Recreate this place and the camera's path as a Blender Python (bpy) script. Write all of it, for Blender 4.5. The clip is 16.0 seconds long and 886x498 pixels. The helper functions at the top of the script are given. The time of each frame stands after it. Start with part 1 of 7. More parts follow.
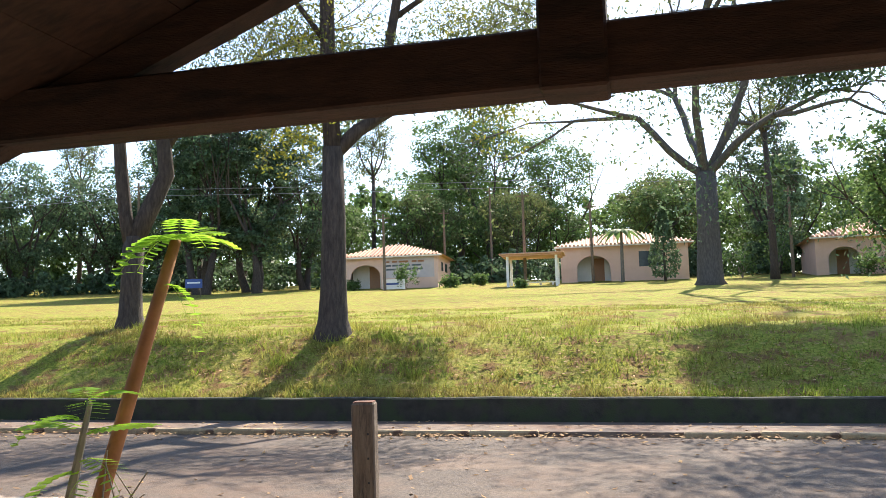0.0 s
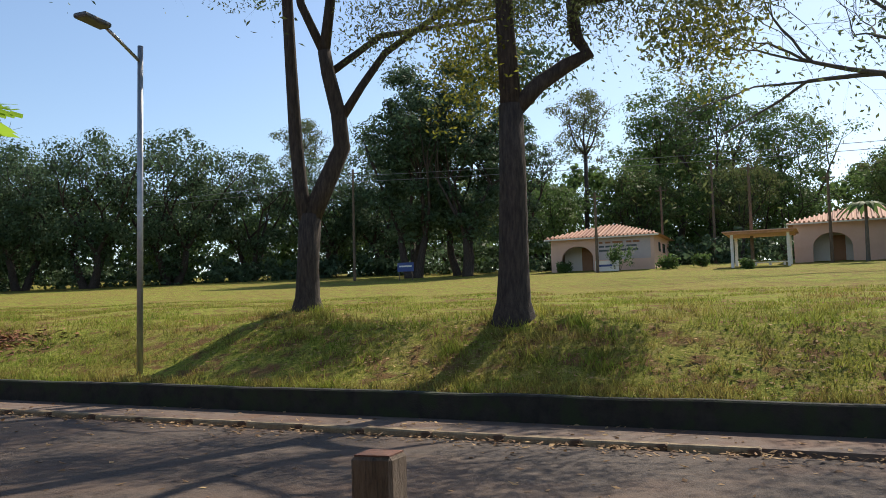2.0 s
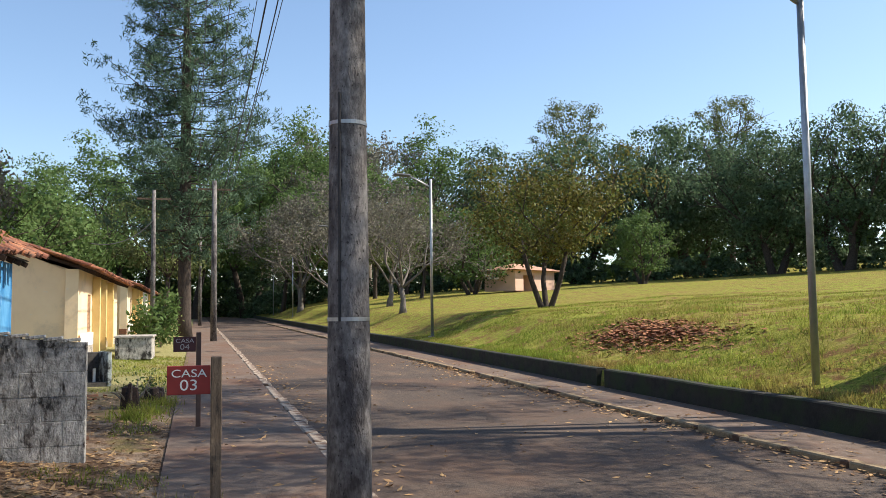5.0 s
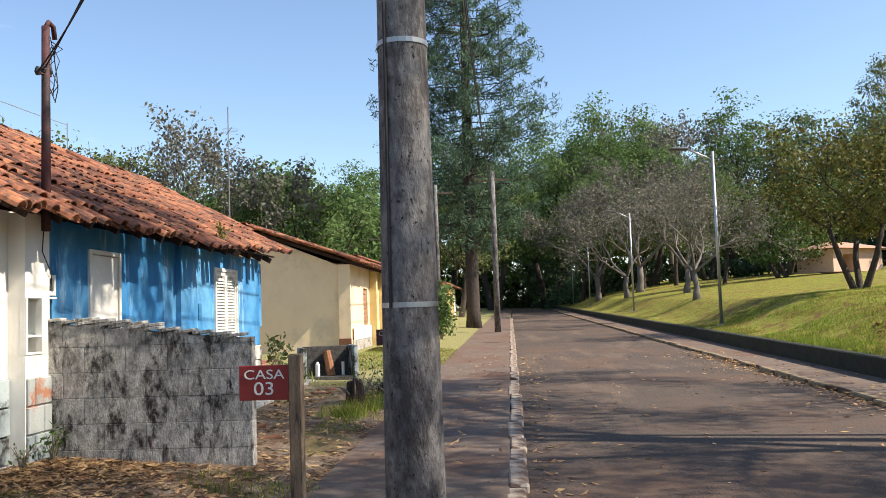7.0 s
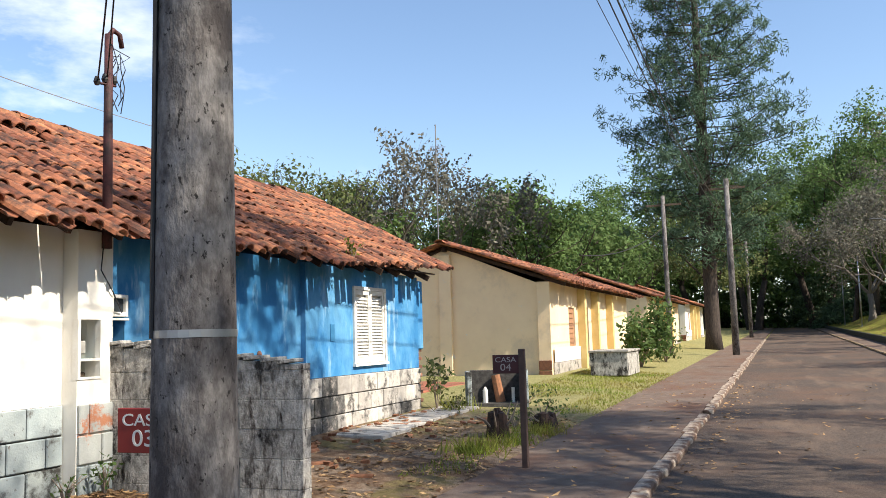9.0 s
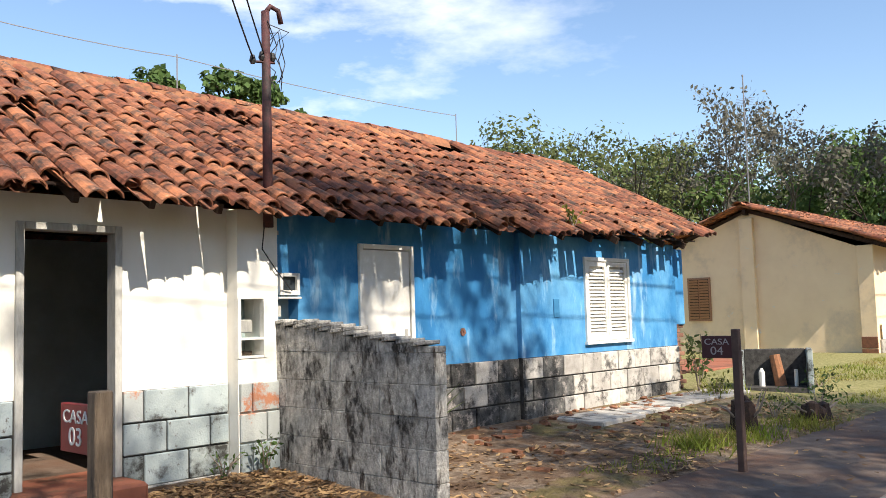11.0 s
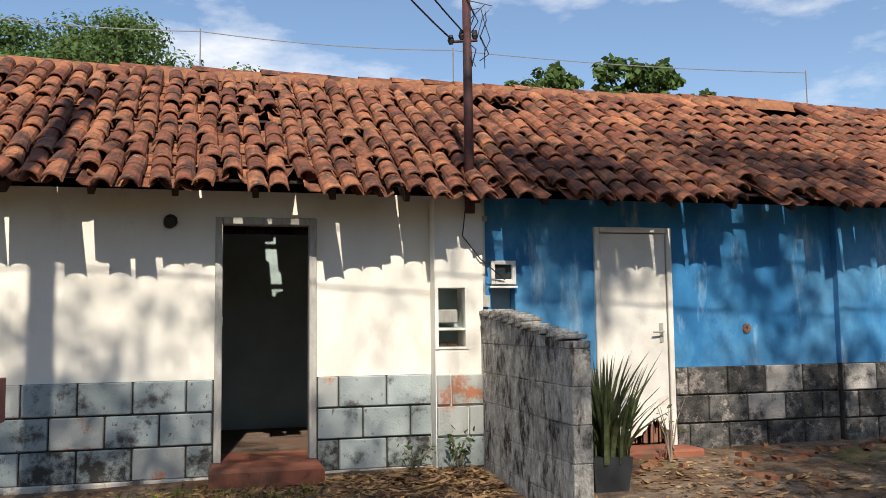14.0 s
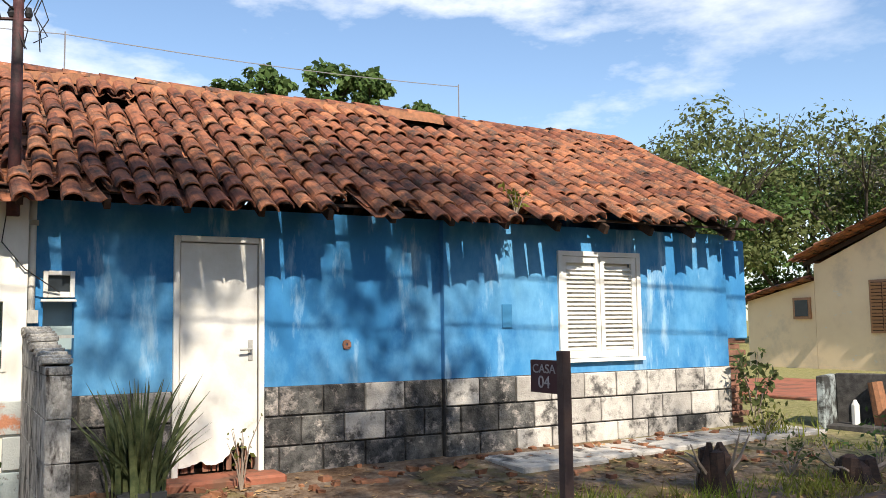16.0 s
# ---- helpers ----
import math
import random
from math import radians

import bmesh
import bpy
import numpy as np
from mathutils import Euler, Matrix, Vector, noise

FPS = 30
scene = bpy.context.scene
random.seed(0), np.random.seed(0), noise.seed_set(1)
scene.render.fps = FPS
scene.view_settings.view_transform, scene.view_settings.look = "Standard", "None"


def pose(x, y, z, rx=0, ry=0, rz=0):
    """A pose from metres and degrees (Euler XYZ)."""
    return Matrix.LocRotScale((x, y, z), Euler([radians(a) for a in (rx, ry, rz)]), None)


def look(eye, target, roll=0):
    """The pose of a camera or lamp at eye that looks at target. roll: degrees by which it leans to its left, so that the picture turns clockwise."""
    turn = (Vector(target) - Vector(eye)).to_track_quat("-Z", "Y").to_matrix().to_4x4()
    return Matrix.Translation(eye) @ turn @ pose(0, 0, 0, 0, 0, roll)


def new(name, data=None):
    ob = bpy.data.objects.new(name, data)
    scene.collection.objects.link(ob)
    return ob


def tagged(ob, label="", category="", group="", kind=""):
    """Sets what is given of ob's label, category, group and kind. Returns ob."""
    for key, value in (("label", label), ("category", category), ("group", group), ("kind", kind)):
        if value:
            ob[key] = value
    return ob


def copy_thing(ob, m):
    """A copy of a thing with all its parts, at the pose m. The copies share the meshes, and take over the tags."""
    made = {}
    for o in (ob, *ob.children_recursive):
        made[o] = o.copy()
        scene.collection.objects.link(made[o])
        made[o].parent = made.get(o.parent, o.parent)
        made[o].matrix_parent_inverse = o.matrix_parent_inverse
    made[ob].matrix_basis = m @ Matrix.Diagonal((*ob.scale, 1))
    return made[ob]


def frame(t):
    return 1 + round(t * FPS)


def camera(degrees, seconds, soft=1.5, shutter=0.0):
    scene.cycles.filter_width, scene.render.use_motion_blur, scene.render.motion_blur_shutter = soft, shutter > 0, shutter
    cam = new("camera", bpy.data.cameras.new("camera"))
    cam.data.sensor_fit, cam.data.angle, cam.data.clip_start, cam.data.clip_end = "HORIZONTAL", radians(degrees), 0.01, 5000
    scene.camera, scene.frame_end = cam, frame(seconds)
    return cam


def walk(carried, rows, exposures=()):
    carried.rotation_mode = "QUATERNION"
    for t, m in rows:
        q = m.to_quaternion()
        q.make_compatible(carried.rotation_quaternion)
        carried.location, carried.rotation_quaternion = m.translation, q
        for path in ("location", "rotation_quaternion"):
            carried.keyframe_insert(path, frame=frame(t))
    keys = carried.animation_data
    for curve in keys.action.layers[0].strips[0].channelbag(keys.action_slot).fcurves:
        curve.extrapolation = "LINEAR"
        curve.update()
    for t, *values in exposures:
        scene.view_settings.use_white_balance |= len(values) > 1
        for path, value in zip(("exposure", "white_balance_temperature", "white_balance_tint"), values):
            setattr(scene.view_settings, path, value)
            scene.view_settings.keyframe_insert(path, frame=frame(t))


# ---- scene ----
cam = camera(53.4, 16.0, soft=0.6)
METRES, EYE, TILT, LEAN, TURN = 14.9, 1.5, 0.0, 0.0, 13.0
PATH = [
    (0, (0.382, -0.429, 1.457), (-0.053, 1.515, 1.64), -1.8),
    (0.5, (0.322, 0.211, 1.467), (-0.149, 2.147, 1.642), -1.7),
    (1, (0.244, 0.821, 1.45), (-0.307, 2.736, 1.621), -1.8),
    (1.5, (0.288, 1.297, 1.456), (-0.399, 3.168, 1.618), -2.0),
    (2, (0.209, 1.872, 1.454), (-0.69, 3.651, 1.614), -1.5),
    (2.5, (0.127, 2.475, 1.465), (-0.881, 4.191, 1.659), -1.0),
    (3, (0.037, 3.081, 1.534), (-1.274, 4.579, 1.723), 0.2),
    (3.5, (-0.059, 3.487, 1.583), (-1.572, 4.779, 1.784), 0.5),
    (4, (-0.217, 3.962, 1.598), (-1.876, 5.06, 1.8), 0.2),
    (4.5, (-0.413, 4.364, 1.636), (-2.271, 5.085, 1.811), -0.2),
    (5, (-0.752, 4.734, 1.707), (-2.673, 5.272, 1.856), -0.7),
    (7.3, (-2.368, 6.338, 1.643), (-4.352, 6.136, 1.786), -1.6),
    (7.4, (-2.446, 6.41, 1.642), (-4.429, 6.196, 1.786), -1.4),
    (7.5, (-2.53, 6.481, 1.642), (-4.512, 6.253, 1.792), -1.0),
    (8, (-2.975, 6.811, 1.635), (-4.932, 6.435, 1.801), -0.8),
    (10.3, (-5.048, 8.036, 1.674), (-6.752, 7.007, 1.871), -2.3),
    (10.5, (-5.201, 8.116, 1.668), (-6.876, 7.038, 1.852), -2.4),
    (11, (-5.572, 8.317, 1.686), (-7.021, 6.947, 1.842), -1.6),
    (11.5, (-6.003, 8.399, 1.687), (-7.354, 6.93, 1.82), -1.4),
    (12, (-6.449, 8.477, 1.705), (-7.676, 6.903, 1.836), -1.0),
    (12.5, (-6.88, 8.661, 1.7), (-7.865, 6.925, 1.819), -0.9),
    (13, (-7.264, 8.75, 1.616), (-8.096, 6.937, 1.746), -1.2),
    (13.5, (-7.69, 8.816, 1.59), (-8.366, 6.94, 1.746), -0.6),
    (14, (-8.144, 8.987, 1.593), (-8.642, 7.058, 1.763), -0.7),
    (14.5, (-8.521, 8.977, 1.616), (-9.085, 7.064, 1.774), -0.8),
    (15, (-8.999, 8.981, 1.688), (-9.765, 7.14, 1.848), -0.4),
    (15.2, (-9.164, 8.991, 1.694), (-10.002, 7.183, 1.851), -0.8),
    (15.5, (-9.472, 8.972, 1.688), (-10.299, 7.159, 1.865), -0.2),
    (16, (-9.906, 9.061, 1.665), (-10.872, 7.319, 1.842), -0.8),
]
EXPOSURES = [(0, 1.74), (0.3, 1.66), (0.6, 1.26), (1.0, 0.68), (1.5, 0.5), (3.0, 0.35), (4.0, 0.56), (5.0, 0.85), (8.0, 0.93), (11.0, 0.92), (12.2, 0.74), (13.2, 0.36), (14.5, 0.38), (15.2, 0.62), (16.0, 0.74)]
walk(cam, [(t, look(eye, target, roll)) for t, eye, target, roll in PATH], EXPOSURES)

# ---- light ----
SUN_TO = Vector((0.135, 1.0, 0.96)).normalized()
world = bpy.data.worlds.new("sky_world")
scene.world = world
world.use_nodes = True
wn = world.node_tree.nodes
wl = world.node_tree.links
wn.clear()
w_out = wn.new("ShaderNodeOutputWorld")
w_bg = wn.new("ShaderNodeBackground")
w_sky = wn.new("ShaderNodeTexSky")
w_sky.sky_type = "NISHITA"
w_sky.sun_disc = False
w_sky.sun_elevation = math.asin(SUN_TO.z)
w_sky.sun_rotation = math.atan2(SUN_TO.x, SUN_TO.y)
w_sky.air_density, w_sky.dust_density, w_sky.ozone_density = 1.0, 0.6, 2.2
w_bg.inputs[1].default_value = 0.115
# soft fair-weather clouds that drift over the southern half of the sky
w_tc = wn.new("ShaderNodeTexCoord")
w_map = wn.new("ShaderNodeMapping")
w_map.inputs["Scale"].default_value = (1.6, 1.6, 4.2)
w_map.inputs["Location"].default_value = (0.35, 0.1, 0.2)
w_noise = wn.new("ShaderNodeTexNoise")
w_noise.inputs["Scale"].default_value = 2.3
w_noise.inputs["Detail"].default_value = 7
w_noise.inputs["Roughness"].default_value = 0.58
w_ramp = wn.new("ShaderNodeValToRGB")
w_ramp.color_ramp.elements[0].position = 0.53
w_ramp.color_ramp.elements[1].position = 0.72
w_sep = wn.new("ShaderNodeSeparateXYZ")
w_side = wn.new("ShaderNodeMapRange")
w_side.inputs["From Min"].default_value = -0.35
w_side.inputs["From Max"].default_value = -0.75
w_mul = wn.new("ShaderNodeMath")
w_mul.operation = "MULTIPLY"
w_mix = wn.new("ShaderNodeMix")
w_mix.data_type = "RGBA"
w_mix.inputs[7].default_value = (7.0, 7.1, 7.3, 1)
wl.new(w_tc.outputs["Generated"], w_map.inputs[0])
wl.new(w_map.outputs[0], w_noise.inputs["Vector"])
wl.new(w_noise.outputs["Fac"], w_ramp.inputs[0])
wl.new(w_tc.outputs["Generated"], w_sep.inputs[0])
wl.new(w_sep.outputs["Y"], w_side.inputs["Value"])
wl.new(w_ramp.outputs[0], w_mul.inputs[0])
wl.new(w_side.outputs[0], w_mul.inputs[1])
wl.new(w_mul.outputs[0], w_mix.inputs[0])
wl.new(w_sky.outputs[0], w_mix.inputs[6])
wl.new(w_mix.outputs[2], w_bg.inputs[0])
wl.new(w_bg.outputs[0], w_out.inputs[0])

sun = new("sun", bpy.data.lights.new("sun", "SUN"))
sun.data.energy = 4.9
sun.data.angle = radians(0.53)
sun.data.color = (1.0, 0.90, 0.76)
sun.matrix_world = look(SUN_TO * 60, (0, 0, 0))


# ---- materials ----
def mat(name, c1, c2=None, scale=3.0, rough=0.85, bump=0.3, bscale=40.0, metal=0.0, c3=None, s3=0.6, t3=0.55, leaf=0.0, island=0.0, rnd=0.0, stretch=(1, 1, 1), dist=0.01, w3=0.12, c4=None, s4=2.0, t4=0.6, w4=0.12, stretch4=(1, 1, 0.15), shift=False):
    """A two-tone noisy surface: c1 and c2 by fine grain, c3 in larger stains, c4 in streaks or pits of their own stretch, with relief."""
    m = bpy.data.materials.new(name)
    m.use_nodes = True
    n, l = m.node_tree.nodes, m.node_tree.links
    n.clear()
    out = n.new("ShaderNodeOutputMaterial")
    b = n.new("ShaderNodeBsdfPrincipled")
    b.inputs["Roughness"].default_value = rough
    b.inputs["Metallic"].default_value = metal
    b.inputs["Specular IOR Level"].default_value = 0.12 if leaf else 0.35
    tc = n.new("ShaderNodeTexCoord")
    mp = n.new("ShaderNodeMapping")
    mp.inputs["Scale"].default_value = stretch
    l.new(tc.outputs["Object"], mp.inputs[0])
    if shift:
        own = n.new("ShaderNodeMath")
        own.operation = "MULTIPLY"
        own.inputs[1].default_value = 60.0
        l.new(n.new("ShaderNodeObjectInfo").outputs["Random"], own.inputs[0])
        l.new(own.outputs[0], mp.inputs["Location"])
    c2 = c2 or tuple(v * 0.75 for v in c1)
    no = n.new("ShaderNodeTexNoise")
    no.inputs["Scale"].default_value = scale
    no.inputs["Detail"].default_value = 6
    no.inputs["Roughness"].default_value = 0.65
    l.new(mp.outputs[0], no.inputs["Vector"])
    rp = n.new("ShaderNodeValToRGB")
    rp.color_ramp.elements[0].position, rp.color_ramp.elements[1].position = 0.35, 0.68
    rp.color_ramp.elements[0].color, rp.color_ramp.elements[1].color = (*c1, 1), (*c2, 1)
    l.new(no.outputs["Fac"], rp.inputs[0])
    col = rp.outputs[0]
    if c3:
        n3 = n.new("ShaderNodeTexNoise")
        n3.inputs["Scale"].default_value = s3
        n3.inputs["Detail"].default_value = 8
        n3.inputs["Roughness"].default_value = 0.7
        l.new(mp.outputs[0], n3.inputs["Vector"])
        r3 = n.new("ShaderNodeValToRGB")
        r3.color_ramp.elements[0].position, r3.color_ramp.elements[1].position = t3 - w3 / 2, t3 + w3 / 2
        l.new(n3.outputs["Fac"], r3.inputs[0])
        mx = n.new("ShaderNodeMix")
        mx.data_type = "RGBA"
        l.new(r3.outputs[0], mx.inputs[0])
        l.new(col, mx.inputs[6])
        mx.inputs[7].default_value = (*c3, 1)
        col = mx.outputs[2]
    if c4:
        mp4 = n.new("ShaderNodeMapping")
        mp4.inputs["Scale"].default_value = stretch4
        l.new(tc.outputs["Object"], mp4.inputs[0])
        n4 = n.new("ShaderNodeTexNoise")
        n4.inputs["Scale"].default_value = s4
        n4.inputs["Detail"].default_value = 7
        n4.inputs["Roughness"].default_value = 0.66
        l.new(mp4.outputs[0], n4.inputs["Vector"])
        r4 = n.new("ShaderNodeValToRGB")
        r4.color_ramp.elements[0].position, r4.color_ramp.elements[1].position = t4 - w4 / 2, t4 + w4 / 2
        l.new(n4.outputs["Fac"], r4.inputs[0])
        mx4 = n.new("ShaderNodeMix")
        mx4.data_type = "RGBA"
        l.new(r4.outputs[0], mx4.inputs[0])
        l.new(col, mx4.inputs[6])
        mx4.inputs[7].default_value = (*c4, 1)
        col = mx4.outputs[2]
    if island or rnd:
        src = n.new("ShaderNodeNewGeometry").outputs["Random Per Island"] if island else n.new("ShaderNodeObjectInfo").outputs["Random"]
        amount = island or rnd
        mr = n.new("ShaderNodeMapRange")
        mr.inputs["To Min"].default_value, mr.inputs["To Max"].default_value = 1 - amount, 1 + amount
        l.new(src, mr.inputs["Value"])
        hs = n.new("ShaderNodeHueSaturation")
        hr = n.new("ShaderNodeMapRange")
        hr.inputs["To Min"].default_value, hr.inputs["To Max"].default_value = 0.5 - 0.012 * amount, 0.5 + 0.022 * amount
        l.new(src, hr.inputs["Value"])
        l.new(hr.outputs[0], hs.inputs["Hue"])
        l.new(mr.outputs[0], hs.inputs["Value"])
        l.new(col, hs.inputs["Color"])
        col = hs.outputs[0]
    l.new(col, b.inputs["Base Color"])
    if bump:
        nb = n.new("ShaderNodeTexNoise")
        nb.inputs["Scale"].default_value = bscale
        nb.inputs["Detail"].default_value = 5
        l.new(mp.outputs[0], nb.inputs["Vector"])
        bp = n.new("ShaderNodeBump")
        bp.inputs["Strength"].default_value = bump
        bp.inputs["Distance"].default_value = dist
        l.new(nb.outputs["Fac"], bp.inputs["Height"])
        l.new(bp.outputs[0], b.inputs["Normal"])
    if leaf:
        tr = n.new("ShaderNodeBsdfTranslucent")
        l.new(col, tr.inputs[0])
        ms = n.new("ShaderNodeMixShader")
        ms.inputs[0].default_value = leaf
        l.new(b.outputs[0], ms.inputs[1])
        l.new(tr.outputs[0], ms.inputs[2])
        l.new(ms.outputs[0], out.inputs[0])
    else:
        l.new(b.outputs[0], out.inputs[0])
    return m


ASPHALT = mat("asphalt", (0.040, 0.030, 0.024), (0.118, 0.088, 0.068), 30, 0.9, 0.9, 90, c3=(0.115, 0.070, 0.047), s3=0.45, t3=0.56, w3=0.2, c4=(0.145, 0.10, 0.070), s4=1.1, t4=0.60, w4=0.16, stretch4=(0.22, 1, 1))
PAVING = mat("paving_concrete", (0.105, 0.075, 0.057), (0.18, 0.135, 0.105), 5, 0.92, 0.5, 60, c3=(0.13, 0.07, 0.045), s3=0.8, t3=0.55, w3=0.2)
KERB = mat("kerb_concrete", (0.36, 0.27, 0.15), (0.19, 0.14, 0.09), 7, 0.9, 0.5, 50, c3=(0.10, 0.058, 0.036), s3=1.6, t3=0.52)
KERB_PAINT = mat("kerb_limewash", (0.46, 0.39, 0.31), (0.25, 0.19, 0.145), 9, 0.9, 0.6, 50, c3=(0.13, 0.08, 0.055), s3=2.6, t3=0.51, w3=0.1)
# Near black: the shade on the street-side face is put into this colour.
BANK_WALL = mat("mossy_shaded_concrete", (0.020, 0.019, 0.016), (0.042, 0.038, 0.03), 6, 0.95, 0.7, 45, c3=(0.03, 0.04, 0.018), s3=2.2, t3=0.52)
WHITE_WALL = mat("white_plaster", (0.80, 0.775, 0.71), (0.74, 0.71, 0.64), 2.2, 0.9, 0.15, 30, c3=(0.60, 0.56, 0.48), s3=1.3, t3=0.66, w3=0.2, stretch=(1, 1, 0.5))
BLUE_WALL = mat("blue_plaster", (0.026, 0.165, 0.385), (0.045, 0.225, 0.46), 2.5, 0.88, 0.2, 30, c3=(0.15, 0.39, 0.62), s3=1.1, t3=0.57, w3=0.28, stretch=(1, 1, 0.6), c4=(0.34, 0.52, 0.66), s4=3.4, t4=0.64, w4=0.14, stretch4=(1, 1, 0.22))
CREAM_WALL = mat("cream_plaster", (0.84, 0.66, 0.43), (0.78, 0.60, 0.385), 1.6, 0.9, 0.15, 30, c3=(0.58, 0.47, 0.34), s3=0.8, t3=0.62, w3=0.2, c4=(0.70, 0.66, 0.60), s4=2.6, t4=0.66, w4=0.05, stretch4=(1, 1, 1.6))
YELLOW_TRIM = mat("yellow_plaster", (0.70, 0.53, 0.24), (0.62, 0.45, 0.18), 3, 0.9, 0.15)
GREY_BLOCK = mat("painted_block", (0.38, 0.43, 0.43), (0.29, 0.34, 0.35), 5, 0.9, 0.4, 60, c3=(0.075, 0.07, 0.065), s3=3.4, t3=0.60, w3=0.1, rnd=0.14, c4=(0.13, 0.12, 0.11), s4=22, t4=0.64, w4=0.06, stretch4=(1, 1, 0.7))
STAINED_BLOCK = mat("damp_stained_block", (0.36, 0.40, 0.39), (0.26, 0.30, 0.30), 5, 0.9, 0.5, 60, c3=(0.045, 0.044, 0.040), s3=4.2, t3=0.50, w3=0.12, rnd=0.14)
RED_BLOCK = mat("flaked_block", (0.42, 0.44, 0.42), (0.36, 0.38, 0.37), 5, 0.9, 0.4, 60, c3=(0.46, 0.20, 0.115), s3=3.6, t3=0.565, w3=0.06, rnd=0.12, c4=(0.075, 0.07, 0.065), s4=5, t4=0.64, w4=0.06, stretch4=(1, 1, 0.7))
# Soot stains, with the tree shade on this stretch also in the colour.
DARK_BLOCK = mat("sooty_shaded_block", (0.022, 0.022, 0.022), (0.15, 0.145, 0.135), 9, 0.92, 0.8, 60, c3=(0.34, 0.30, 0.27), s3=7.5, t3=0.59, w3=0.12, rnd=0.4, dist=0.02)
PALE_BLOCK = mat("weathered_block", (0.36, 0.335, 0.30), (0.56, 0.525, 0.475), 6, 0.92, 0.8, 60, c3=(0.075, 0.07, 0.065), s3=4.0, t3=0.57, w3=0.12, rnd=0.2)
MORTAR = mat("mortar", (0.035, 0.033, 0.031), (0.085, 0.08, 0.075), 14, 0.95, 0.6, 80)
GARDEN_BLOCK = mat("lichened_block", (0.22, 0.21, 0.19), (0.62, 0.59, 0.54), 15, 0.95, 1.0, 70, c3=(0.036, 0.033, 0.030), s3=4.2, t3=0.56, w3=0.10, rnd=0.12, stretch=(1, 1, 0.6), dist=0.02, c4=(0.05, 0.038, 0.032), s4=9, t4=0.60, w4=0.1, stretch4=(1, 1, 0.3))
TILE = mat("terracotta", (0.36, 0.128, 0.064), (0.19, 0.074, 0.045), 9, 0.85, 0.4, 60, c3=(0.05, 0.036, 0.030), s3=6.0, t3=0.54, w3=0.2, rnd=0.4, shift=True, c4=(0.42, 0.24, 0.16), s4=12, t4=0.66, w4=0.08, stretch4=(1, 1, 1))
TILE_REST = mat("terracotta_weathered", (0.36, 0.128, 0.064), (0.19, 0.074, 0.045), 9, 0.85, 0.4, 60, c3=(0.05, 0.036, 0.030), s3=6.0, t3=0.54, w3=0.2, island=0.4, c4=(0.42, 0.24, 0.16), s4=12, t4=0.66, w4=0.08, stretch4=(1, 1, 1))
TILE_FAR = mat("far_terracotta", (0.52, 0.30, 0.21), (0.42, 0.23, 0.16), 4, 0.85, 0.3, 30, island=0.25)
RUBBLE = mat("broken_clay", (0.30, 0.125, 0.065), (0.15, 0.075, 0.045), 14, 0.9, 0.5, 60, island=0.3)
WOOD = mat("dark_wood", (0.030, 0.017, 0.012), (0.062, 0.033, 0.022), 8, 0.75, 0.5, 50, stretch=(1, 6, 6), c4=(0.014, 0.010, 0.008), s4=3, t4=0.58, w4=0.16, stretch4=(1, 6, 6))
GREY_WOOD = mat("weathered_wood", (0.20, 0.15, 0.105), (0.11, 0.08, 0.055), 9, 0.9, 0.7, 60, c3=(0.045, 0.036, 0.03), s3=5, t3=0.58, stretch=(5, 5, 0.7))
POST_BROWN = mat("brown_post", (0.075, 0.045, 0.038), (0.11, 0.07, 0.055), 10, 0.7, 0.3, 50)
POLE = mat("cast_concrete", (0.26, 0.245, 0.235), (0.090, 0.083, 0.080), 26, 0.9, 0.8, 70, c3=(0.055, 0.048, 0.048), s3=4.5, t3=0.51, w3=0.16, stretch=(1, 1, 0.5), c4=(0.02, 0.018, 0.017), s4=44, t4=0.62, w4=0.05, stretch4=(1, 1, 0.7))
STEEL = mat("galvanised_steel", (0.42, 0.43, 0.44), (0.34, 0.35, 0.36), 12, 0.45, 0.05, 60, metal=0.85)
LAMP_GREY = mat("lamp_casting", (0.10, 0.10, 0.105), (0.14, 0.14, 0.145), 10, 0.5, 0.05, 60, metal=0.3)
RUST = mat("rusty_pipe", (0.10, 0.035, 0.035), (0.05, 0.024, 0.025), 14, 0.7, 0.4, 70, c3=(0.028, 0.02, 0.02), s3=3)
WIRE = mat("cable_black", (0.018, 0.018, 0.02), (0.03, 0.03, 0.032), 20, 0.6, 0.0)
WIRE_GREY = mat("wire_grey", (0.22, 0.22, 0.23), (0.16, 0.16, 0.17), 20, 0.5, 0.0)
SIGN_RED = mat("sign_red", (0.30, 0.032, 0.026), (0.25, 0.028, 0.024), 6, 0.5, 0.05, 40)
SIGN_BROWN = mat("sign_maroon", (0.085, 0.028, 0.030), (0.065, 0.024, 0.026), 6, 0.6, 0.05, 40)
SIGN_WHITE = mat("sign_white", (0.78, 0.76, 0.72), (0.70, 0.68, 0.64), 8, 0.6, 0.0)
SIGN_DIM = mat("sign_faded", (0.42, 0.38, 0.37), (0.34, 0.3, 0.3), 12, 0.6, 0.0)
WHITE_PAINT = mat("white_paint", (0.80, 0.78, 0.73), (0.70, 0.67, 0.60), 5, 0.6, 0.15, 40, c3=(0.48, 0.42, 0.34), s3=2.2, t3=0.68)
GREY_FRAME = mat("grey_frame", (0.46, 0.45, 0.42), (0.33, 0.32, 0.29), 8, 0.7, 0.3, 60, stretch=(4, 4, 1))
# Light put into colour: raised and greened against the red bounce indoors.
INNER_GREENED = mat("greened_inner_plaster", (0.40, 0.50, 0.50), (0.30, 0.37, 0.37), 2, 0.95, 0.2, 30)
